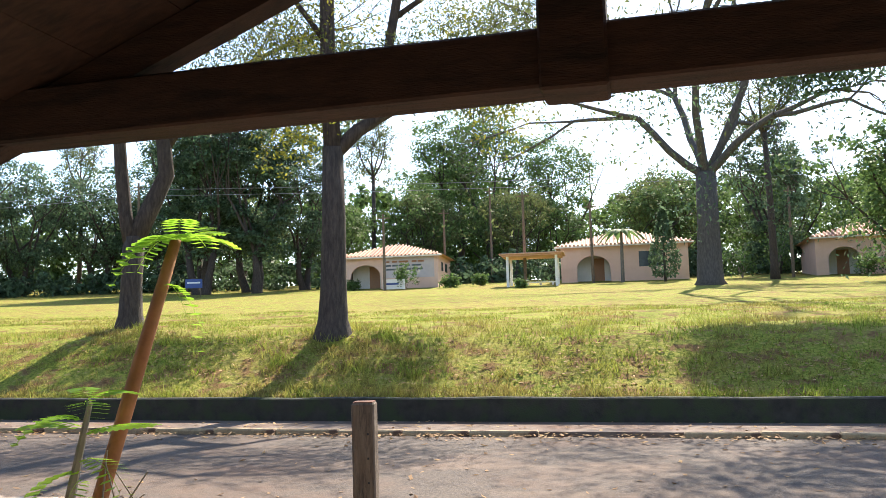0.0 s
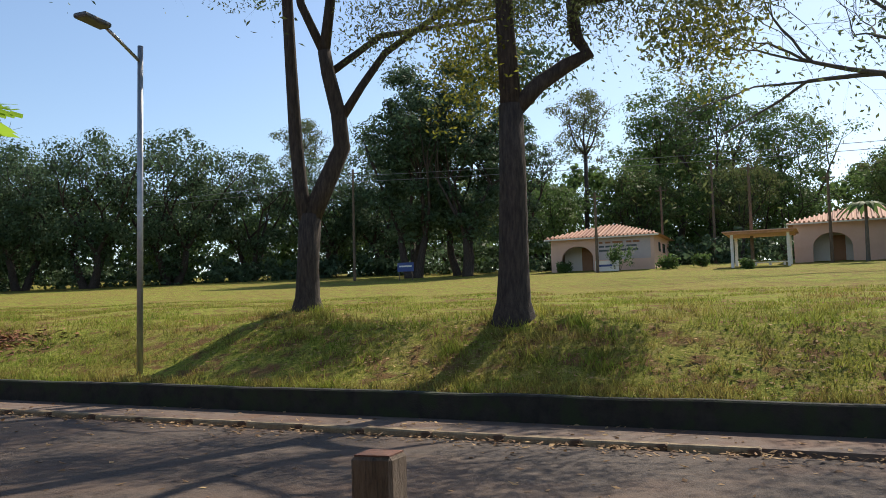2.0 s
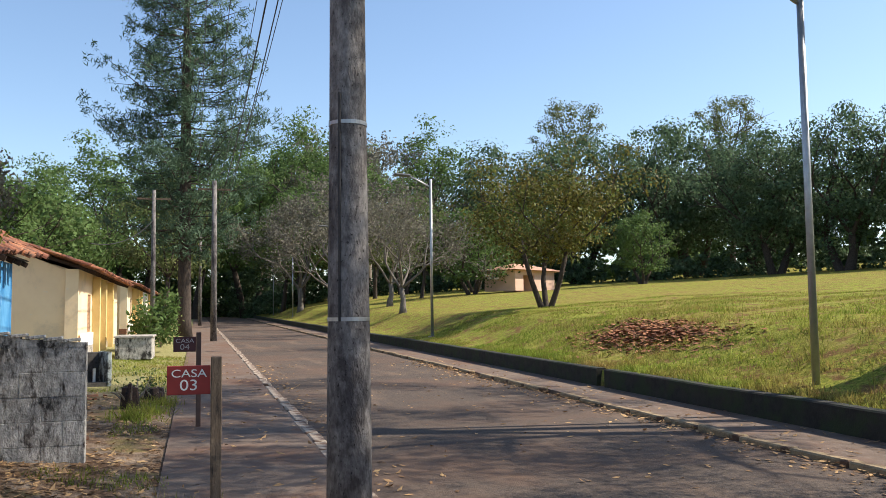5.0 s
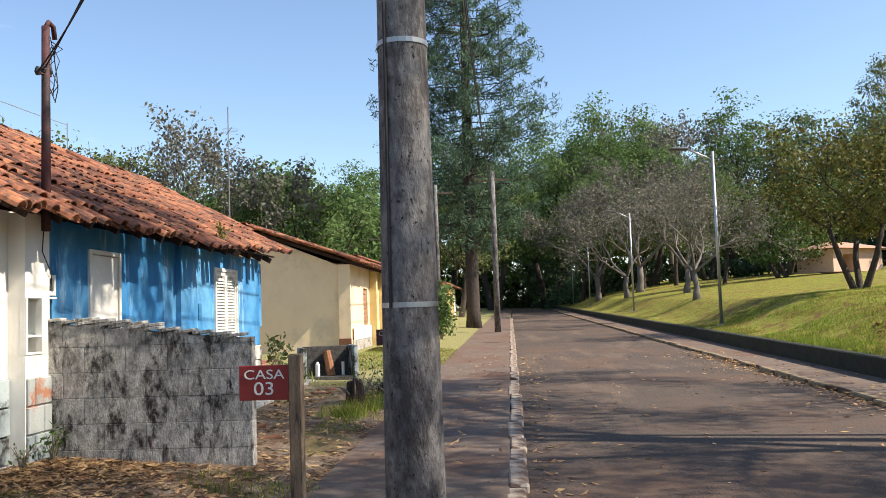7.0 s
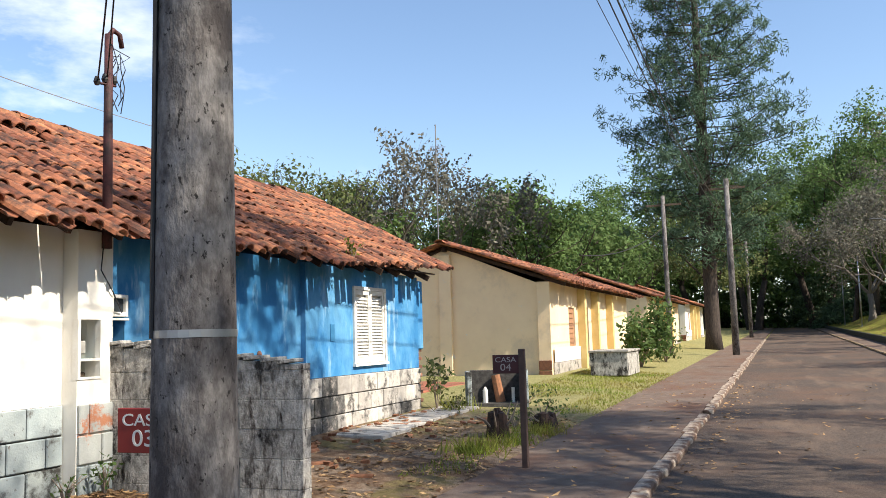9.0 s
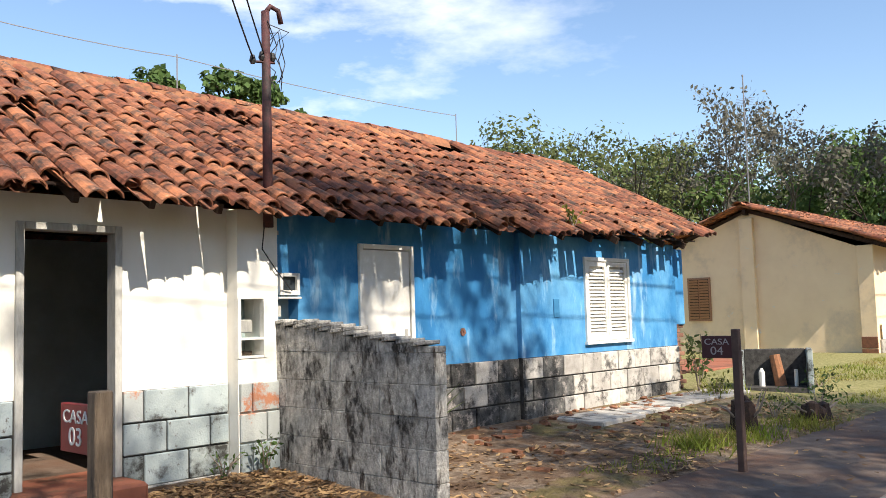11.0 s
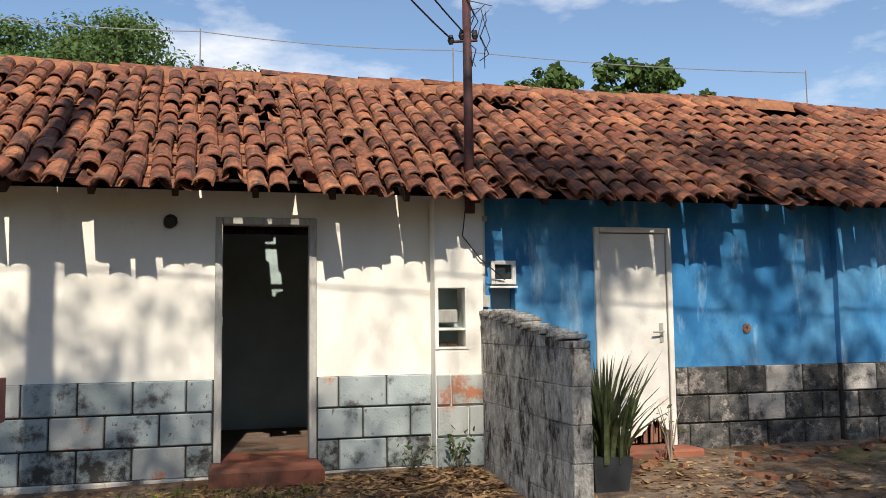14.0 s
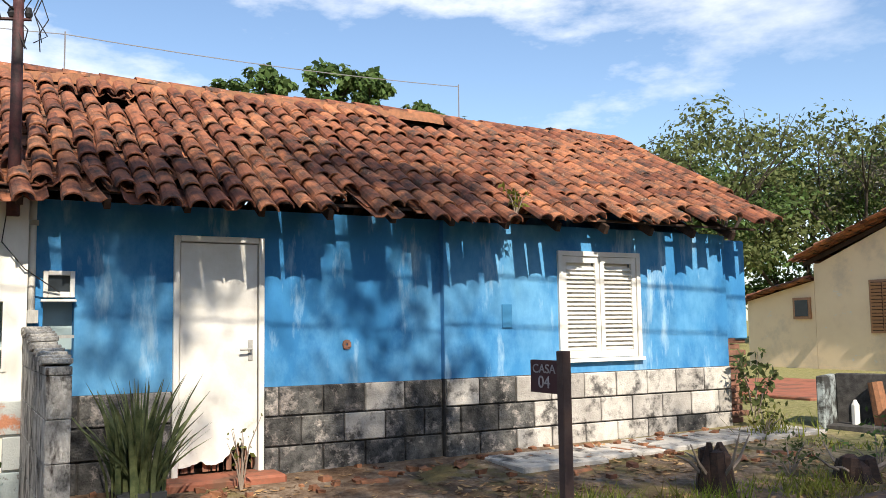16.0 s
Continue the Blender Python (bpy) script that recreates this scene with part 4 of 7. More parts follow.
# ---- mast, cables on the house ----
def roof_mast():
    root = thing("service_mast", "rusty service mast through the eaves with old insulators", "mast")
    x, y = -10.27, 1.70
    part("pipe", tube(bmesh.new(), [(x, y, 2.55), (x, y, 3.4), (x + 0.005, y, 4.56)], [0.047, 0.043, 0.038], 10), RUST, root, smooth=True)
    part("hook", tube(bmesh.new(), [(x, y, 4.55), (x - 0.05, y, 4.62), (x - 0.14, y, 4.60), (x - 0.17, y, 4.48)], 0.025, 8), RUST, root, smooth=True)
    arm = tube(bmesh.new(), [(x + 0.16, y, 4.06), (x - 0.09, y, 4.09)], 0.014, 6)
    part("bracket", arm, RUST, root)
    for dx, dz in ((0.15, 4.07), (0.05, 4.12), (-0.07, 4.13)):
        part("insulator", tube(bmesh.new(), [(x + dx, y, dz - 0.03), (x + dx, y, dz), (x + dx, y, dz + 0.05)], [0.02, 0.032, 0.018], 8), WIRE, root)
    rng = random.Random(2)
    for i in range(6):
        pts = [(x, y, 4.5 - 0.05 * i)]
        for k in range(5):
            pts.append((x - 0.10 - rng.uniform(0, 0.12) * (1 if i % 2 else -1), y + rng.uniform(-0.06, 0.06), 4.45 - 0.13 * k - 0.1 * rng.random()))
        part("loose_wire", tube(bmesh.new(), pts, 0.005, 4), WIRE, root)
    part("conduit", tube(bmesh.new(), [(-10.42, FY + 0.05, 1.75), (-10.42, FY + 0.05, 2.75)], 0.028, 8), WHITE_PAINT, root, smooth=True)
    part("clip", box(boxed(-10.46, -10.38, FY + 0.01, FY + 0.09, 2.50, 2.54), -10.47, -10.37, FY + 0.01, FY + 0.1, 1.74, 1.84), GREY_FRAME, root)
    part("drop_wire", tube(bmesh.new(), [(-10.24, FY + 0.2, 2.68), (-10.20, FY + 0.2, 2.35), (-10.36, FY + 0.2, 2.15), (-10.62, FY + 0.07, 1.98)], 0.006, 4), WIRE, root)
    return root


roof_mast()


def garden_wall():
    root = thing("garden_wall", "low blackened concrete block wall between two front yards", "wall")
    t0, t1, y0, y1 = -10.50, -10.36, FY + 0.075, 3.665
    top = lambda y: 1.71 - 0.21 * (y - 1.69) / 1.975
    core = bmesh.new()
    vs = [core.verts.new((x, y, z)) for x in (t0 + 0.012, t1 - 0.012) for y, z in ((y0, 0.15), (y1 - 0.012, 0.15), (y1 - 0.012, top(y1) - 0.05), (y0, top(y0) - 0.05))]
    for q in ((3, 2, 1, 0), (4, 5, 6, 7), (0, 1, 5, 4), (1, 2, 6, 5), (2, 3, 7, 6), (3, 0, 4, 7)):
        core.faces.new([vs[i] for i in q])
    part("core", core, GARDEN_BLOCK, root)
    rng = random.Random(8)
    for r in range(6):
        za, zb = 0.20 + r * 0.245, 0.20 + (r + 1) * 0.245
        y = y1 + (0.2 if r % 2 else 0)
        while y > y0 + 0.02:
            b, a = min(y, y1), max(y - 0.41, y0)
            zt = min(zb, top((a + b) / 2) - 0.035)
            if b - a > 0.05 and zt - za > 0.04:
                part("block", boxed(t0 + rng.uniform(0, 0.004), t1 - rng.uniform(0, 0.004), a + 0.002, b - 0.002, za + 0.002, zt - 0.002, bevel=0.004), GARDEN_BLOCK, root)
            y -= 0.41
    for i in range(12):
        y = y0 + 0.12 + i * 0.165
        if y > y1 - 0.1:
            break
        for k in range(2 if 1 < i < 7 else 1):
            ob = part("coping", boxed(-0.085, 0.085, -0.085, 0.085, -0.016, 0.016, bevel=0.006), GARDEN_BLOCK, root)
            ob.matrix_basis = pose((t0 + t1) / 2 + rng.uniform(-0.008, 0.008), y, top(y) - 0.02 + k * 0.034, 6 + rng.uniform(-2, 2), rng.uniform(-2, 2), rng.uniform(-3, 3))
    return root


garden_wall()


# ---- street furniture ----
def text_mesh(body, size, material, parent, m, label=""):
    cu = bpy.data.curves.new("lettering", "FONT")
    cu.body, cu.size, cu.align_x, cu.align_y, cu.extrude = body, size, "CENTER", "CENTER", 0.002
    tmp = bpy.data.objects.new("lettering", cu)
    scene.collection.objects.link(tmp)
    bpy.context.view_layer.update()
    me = bpy.data.meshes.new_from_object(tmp.evaluated_get(bpy.context.evaluated_depsgraph_get()))
    bpy.data.objects.remove(tmp)
    ob = part("lettering", me, material, parent, label)
    ob.matrix_basis = m
    return ob


def house_sign(x, y, z_top, number, board, letters, post_mat, post_w, facing, label):
    """A plate with a house number on one side of a square post."""
    zb = ground_z(x, y) - 0.05
    root = thing("house_sign", label, "sign", (x, y, zb), facing)
    h = z_top - zb
    part("post", boxed(-post_w / 2, post_w / 2, -post_w / 2, post_w / 2, 0, h, bevel=0.006), post_mat, root)
    w, hh = 0.295, 0.200
    pl = part("plate", boxed(-post_w / 2 - w, -post_w / 2 - 0.002, -0.016, 0.016, h - 0.06 - hh, h - 0.06, bevel=0.003), board, root)
    text_mesh("CASA", 0.077, letters, root, pose(-post_w / 2 - w / 2, -0.018, h - 0.06 - 0.055, 90, 0, 0) @ Matrix.Diagonal((1.25, 1, 1, 1)), "pale capital lettering")
    text_mesh(number, 0.106, letters, root, pose(-post_w / 2 - w / 2, -0.018, h - 0.06 - 0.137, 90, 0, 0) @ Matrix.Diagonal((1.2, 1, 1, 1)))
    return root


house_sign(-7.20, 4.872, 1.434, "03", SIGN_RED, SIGN_WHITE, GREY_WOOD, 0.075, 90, "red plate reading CASA 03 on a weathered post")
house_sign(-13.10, 4.767, 1.515, "04", SIGN_BROWN, SIGN_DIM, POST_BROWN, 0.065, 90, "faded maroon plate reading CASA 04 on a dark post")


def power_pole():
    x, y = -6.258, 5.655
    z = road_z(x)
    root = thing("utility_pole", "stained round concrete utility pole with two steel bands", "utility pole", (x, y, z))
    part("shaft", tube(bmesh.new(), [(0, 0, -0.2), (0, 0, 1.0), (0, 0, 2.8), (0, 0, 9.0)], [0.148, 0.138, 0.118, 0.085], 24), POLE, root, smooth=True)
    for h, r in ((1.687 - z, 0.130), (2.923 - z, 0.119)):
        part("band", tube(bmesh.new(), [(0, 0, h - 0.012), (0, 0, h + 0.012)], r + 0.004, 24), STEEL, root)
    part("ground_pipe", tube(bmesh.new(), [(0.112, -0.075, 1.55), (0.105, -0.07, 2.98)], 0.009, 6), WIRE, root)
    arm = boxed(-0.05, 0.05, -0.95, 0.95, 7.6, 7.7)
    part("crossarm", arm, GREY_WOOD, root)
    return root


power_pole()


def street_lamp(x, y, z, h, rz, reach=1.15, group="street lamps along the lawn"):
    root = thing("street_lamp", "slim galvanised street lamp with one flat LED head", "street lamp", (x, y, z - 0.05), rz, group)
    part("post", tube(bmesh.new(), [(0, 0, 0), (0, 0, h)], [0.057, 0.05], 12), STEEL, root, smooth=True)
    part("base_plate", box(boxed(-0.13, 0.13, -0.13, 0.13, 0.03, 0.06), -0.09, 0.09, -0.09, 0.09, 0.061, 0.075), STEEL, root)
    part("arm", tube(bmesh.new(), [(0, -0.02, h - 0.28), (0, -reach * 0.6, h - 0.05), (0, -reach, h + 0.10)], 0.03, 8), STEEL, root, smooth=True)
    hd = boxed(-0.14, 0.14, -0.62, 0.0, -0.045, 0.045, bevel=0.03)
    head = part("lamp_head", hd, LAMP_GREY, root, "flat grey LED luminaire")
    head.matrix_basis = pose(0, -reach + 0.03, h + 0.105, -3, 0, 0)
    return root


street_lamp(-11.484, 13.222, 0.57, 5.95, 4, 0.85)
for lx, ly, h in ((-32.6, 13.2, 5.95), (-55.9, 13.5, 6.0), (-86.0, 13.6, 6.0), (-108.0, 13.6, 6.0)):
    street_lamp(lx, ly, ground_z(lx, ly), h, 4, 0.85)
street_lamp(-64.9, 70.5, ground_z(-64.9, 70.5), 6.0, 35, 1.0)


def bollard(x, y, z_top, rz):
    z = ground_z(x, y) - 0.05
    root = thing("bollard", "weathered square wooden post with a red-painted top", "bollard", (x, y, z), rz)
    bm = boxed(-0.058, 0.058, -0.058, 0.058, 0, z_top - z, bevel=0.009)
    box(bm, -0.02, 0.005, -0.0605, -0.057, 0.3, z_top - z - 0.12)
    part("post", bm, GREY_WOOD, root)
    part("cap", boxed(-0.05, 0.05, -0.05, 0.05, z_top - z, z_top - z + 0.004), BRICK, root)
    for k in range(3):
        part("nail_hole", boxed(0.02, 0.03, -0.0605, -0.057, z_top - z - 0.16 - 0.12 * k, z_top - z - 0.15 - 0.12 * k), WIRE, root)
    return root


bollard(-1.024, 3.905, 1.104, 8)


# ---- street cables ----
def cable(name, a, b, drop, r, label, material=WIRE, n=18):
    ob = part(name, tube(bmesh.new(), sag(a, b, drop, n), r, 5), material)
    return tagged(ob, label, "cable", "overhead cables")


for dy, zz, r in ((-0.75, 7.85, 0.007), (-0.35, 7.85, 0.007), (0.1, 7.85, 0.007), (0.5, 7.72, 0.008), (0.02, 6.6, 0.013), (0.08, 6.15, 0.009)):
    cable("power_cable", (-6.26, 5.65 + dy, zz), (-43.0, 5.5 + dy, zz - 0.1), 0.75, r, "black overhead cable strung between street poles")
    cable("power_cable", (-6.26, 5.65 + dy, zz), (32.0, 6.0 + dy, zz), 0.75, r, "black overhead cable strung between street poles")
cable("service_cable", (-6.26, 5.6, 6.9), (-10.13, 1.70, 4.08), 0.45, 0.008, "thin service wire from the pole to the house")
cable("service_cable", (-6.26, 5.6, 7.1), (-10.25, 1.70, 4.14), 0.35, 0.0075, "thin service wire from the pole to the house")
cable("service_cable", (-43.0, 2.8, 6.2), (-33.0, 1.2, 4.3), 0.4, 0.018, "drooping service wire to the yellow house")


def roof_wire():
    root = thing("ridge_antenna_wire", "long thin wire on short rods along the ridge", "wire")
    ends = [(-5.2, -0.9, 4.9), (-7.95, -0.9, 4.86), (-10.85, -0.9, 4.84), (-15.7, -0.9, 4.86)]
    for a, b in zip(ends, ends[1:]):
        part("wire", tube(bmesh.new(), sag(a, b, 0.05, 8), 0.006, 4), WIRE_GREY, root)
    for x, y, z in ends:
        part("rod", tube(bmesh.new(), [(x, y, 4.38), (x, y, z + 0.03)], 0.008, 5), WIRE_GREY, root)
    return root


roof_wire()


# ---- further row houses ----
def plain_row_house(x1, length, front, name_label, trim, wall, porch, seed, z0):
    """A cream row house whose gable end stands at x1 and which runs on towards -x."""
    x0 = x1 - length
    root = thing("row_house", name_label, "house", group="row of small houses")
    ry, rz, ez = front - 3.0, z0 + 3.85, z0 + 2.55
    mid = x1 - length * 0.42
    wins = [(x1 - 2.9, x1 - 2.1, z0 + 0.85, z0 + 2.0)]
    door = (x1 - 4.9, x1 - 4.05, z0 + 0.05, z0 + 2.05)
    part("front_wall", wall_with(bmesh.new(), x0, x1, front - 0.16, front, z0 - 0.4, ez + 0.1, wins + [door]), wall, root)
    for x in (x0, x1 - 0.15):
        side = bmesh.new()
        wy = front - 6.0
        vs = [side.verts.new((xx, y, z)) for xx in (x, x + 0.15) for y, z in ((front - 0.161, z0 - 0.4), (wy, z0 - 0.4), (wy, ez), (ry, rz - 0.12), (front - 0.161, ez))]
        for q in ((0, 1, 2, 3, 4), (9, 8, 7, 6, 5), (0, 5, 6, 1), (1, 6, 7, 2), (2, 7, 8, 3), (3, 8, 9, 4), (4, 9, 5, 0)):
            side.faces.new([vs[i] for i in q])
        part("gable_wall", side, wall, root, "cream plastered gable, stained near the ground")
    part("back_wall", boxed(x0, x1, front - 6.16, front - 6.0, z0 - 0.4, ez), wall, root)
    for y in (front - 0.35, ry - 0.2):
        part("gable_pilaster", boxed(x1 + 0.002, x1 + 0.12, y, y + 0.36, z0 - 0.4, ez + (0.1 if y > ry else 1.0), bevel=0.01), wall, root)
    part("gable_block", box(boxed(x1 + 0.121, x1 + 0.15, front - 0.35, front + 0.01, z0 - 0.3, z0 + 0.24, bevel=0.01), x1 + 0.121, x1 + 0.15, front - 0.35, front + 0.01, z0 + 0.26, z0 + 0.52, bevel=0.01), RUBBLE, root, "bare reddish blocks at the corner")
    gw = part("gable_window", boxed(x1 + 0.003, x1 + 0.04, front - 4.75, front - 4.1, z0 + 0.95, z0 + 2.1), SHUTTER_BROWN, root, "brown framed gable window")
    for y0, y1 in ((front - 4.70, front - 4.44), (front - 4.41, front - 4.15)):
        # Dark sheet behind the slats stands in for the shaded gap.
        part("backing", boxed(x1 + 0.041, x1 + 0.046, y0, y1, z0 + 1.0, z0 + 2.05), WOOD, gw)
        for k in range(14):
            slat = part("slat", boxed(-0.004, 0.004, y0, y1, -0.03, 0.03), SHUTTER_BROWN, gw)
            slat.matrix_basis = pose(x1 + 0.062, 0, z0 + 1.045 + 0.074 * k, 0, 25, 0)
    for a, b, c, d in wins:
        w = part("window", boxed(a, b, front - 0.1, front - 0.05, c, d), SHUTTER_BROWN, root, "closed wooden shutters")
        for k in range(7):
            part("slat", boxed(a + 0.05, b - 0.05, front - 0.05, front - 0.03, c + 0.08 + k * 0.15, c + 0.14 + k * 0.15), SHUTTER_BROWN, w)
    part("door", boxed(door[0], door[1], front - 0.12, front - 0.07, door[2], door[3]), WOOD, root, "dark wooden door")
    for x in (x1 - 3.55, x1 - 5.6, x1 - 8.2):
        part("column", boxed(x, x + 0.22, front + 0.002, front + 0.24, z0 - 0.4, ez + 0.02, bevel=0.01), trim, root, "yellow painted column")
    part("pale_panel", boxed(x1 - 3.3, x1 - 0.05, front + 0.051, front + 0.056, z0 + 0.46, z0 + 0.84), WHITE_WALL, root)
    part("plinth", boxed(x0, x1 - 0.01, front + 0.003, front + 0.05, z0 - 0.4, z0 + 0.45, bevel=0.01), PALE_BLOCK, root)
    warp = lambda x, k: 0.05 * noise.noise((x * 0.4, k * 2, seed))
    roof_timber(root, x0, x1, (ry, rz - 0.06), (front + 0.45, ez + 0.04))
    roof_slope(root, x0 - 0.35, x1 + 0.4, (ry, rz), (front + 0.62, ez), warp, 0.2, seed)
    roof_slope(root, x0 - 0.35, x1 + 0.4, (ry, rz), (front - 6.62, ez), warp, 0.2, seed + 1)
    ridge_tiles(root, x0 - 0.3, x1 + 0.35, ry, rz + 0.03, warp, seed + 2)
    return root


plain_row_house(-27.3, 12.5, 1.55, "cream row house with faded tiled roof and yellow columns", YELLOW_TRIM, CREAM_WALL, True, 30, 0.46)
plain_row_house(-46.0, 13.0, 1.5, "cream row house further along the street", YELLOW_TRIM, CREAM_WALL, True, 40, 0.7)
plain_row_house(-64.0, 14.0, 1.4, "pale row house far along the street", YELLOW_TRIM, WHITE_WALL, True, 50, 0.9)


def small_pole(x, y, h, r, label):
    root = thing("utility_pole", label, "utility pole", (x, y, ground_z(x, y) - 0.1), group="poles along the street")
    part("shaft", tube(bmesh.new(), [(0, 0, 0), (0, 0, h)], [r, r * 0.7], 12), POLE, root, smooth=True)
    part("crossarm", boxed(-0.05, 0.05, -0.75, 0.75, h - 0.45, h - 0.37), GREY_WOOD, root)
    return root


small_pole(-43.0, 5.5, 7.6, 0.15, "grey concrete street pole beside the kerb")
small_pole(-78.0, 5.0, 8.0, 0.15, "grey concrete street pole far along the kerb")
small_pole(-43.2, 2.8, 7.0, 0.12, "thin grey pole in front of the yellow house")
small_pole(-29.5, -2.0, 3.2, 0.03, "thin service mast on the cream house")


def tv_antenna(x, y, z0, z1):
    root = thing("tv_antenna", "thin television aerial on a mast behind the cream house", "antenna", (x, y, z0))
    h = z1 - z0
    part("mast", tube(bmesh.new(), [(0, 0, -4.4), (0, 0, h)], 0.02, 6), WIRE_GREY, root)
    part("boom", tube(bmesh.new(), [(-0.5, -0.25, h - 0.85), (0.5, 0.3, h - 0.8)], 0.012, 5), WIRE_GREY, root)
    for k in range(5):
        part("rod", tube(bmesh.new(), [(-0.4 + 0.2 * k + 0.12, -0.2 + 0.11 * k - 0.25, h - 0.83), (-0.4 + 0.2 * k - 0.12, -0.2 + 0.11 * k + 0.25, h - 0.83)], 0.006, 4), WIRE_GREY, root)
    part("tip", tube(bmesh.new(), [(0, 0, h), (0, 0, h + 0.05)], 0.03, 6), WIRE_GREY, root)
    return root


tv_antenna(-32.3, -3.6, 4.6, 9.1)


# ---- the open porch over the start ----
def porch():
    root = thing("porch", "dark timber porch with a tiled gable roof", "porch")
    beam = boxed(-2.25, 2.7, 1.96, 2.12, 2.085, 2.255, bevel=0.008)
    tie = part("tie_beam", beam, WOOD, root, "dark heavy tie beam")
    tie.matrix_basis = pose(0, 0, 0.03, 0, -0.8, 0)
    part("king_post", boxed(0.135, 0.325, 1.945, 2.135, 2.105, 2.95, bevel=0.008), WOOD, root)
    part("back_beam", boxed(-2.25, 2.7, -1.62, -1.46, 2.085, 2.255, bevel=0.008), WOOD, root)
    for x in (-2.2, 2.5):
        part("post", boxed(x, x + 0.15, 1.965, 2.115, -0.1, 2.084, bevel=0.01), WOOD, root)
    slope = 0.41
    for y in (-1.54, -0.7, 0.2, 1.1, 2.04):
        for s in (-1, 1):
            raf = bmesh.new()
            a, b = (0.23, 2.96), (0.23 + s * 2.65, 2.96 - slope * 2.65)
            vs = [raf.verts.new((x, yy, z + dz)) for (x, z) in (a, b) for yy, dz in ((y - 0.05, 0), (y + 0.05, 0), (y + 0.05, -0.12), (y - 0.05, -0.12))]
            for q in ((0, 1, 5, 4), (1, 2, 6, 5), (2, 3, 7, 6), (3, 0, 4, 7), (4, 5, 6, 7), (3, 2, 1, 0)):
                raf.faces.new([vs[i] for i in q])
            part("rafter", raf, WOOD, root, "sloping dark rafter")
    for s in (-1, 1):
        for k in range(18):
            boards = bmesh.new()
            a, b = k * 0.15, k * 0.15 + 0.15
            lift = 0.003 * (k % 2)
            vs = [boards.verts.new((0.23 + s * d, y, 2.965 - slope * d + dz + lift)) for d in (a, b) for y in (-1.7, 2.12) for dz in (0.0, 0.022)]
            for q in ((0, 1, 3, 2), (4, 6, 7, 5), (0, 4, 5, 1), (2, 3, 7, 6), (1, 5, 7, 3), (0, 2, 6, 4)):
                boards.faces.new([vs[i] for i in q])
            part("roof_board", boards, WOOD, root)
    bm = bmesh.new()
    wall_with(bm, -2.4, 2.8, -1.9, -1.72, -0.1, 2.7, [])
    part("house_wall", bm, CREAM_WALL, root)
    ground_slab = boxed(-2.5, 2.8, -1.72, 2.2, -0.1, ground_z(0, 0) + 0.02)
    part("floor", ground_slab, PAVING, root)
    return root


porch()


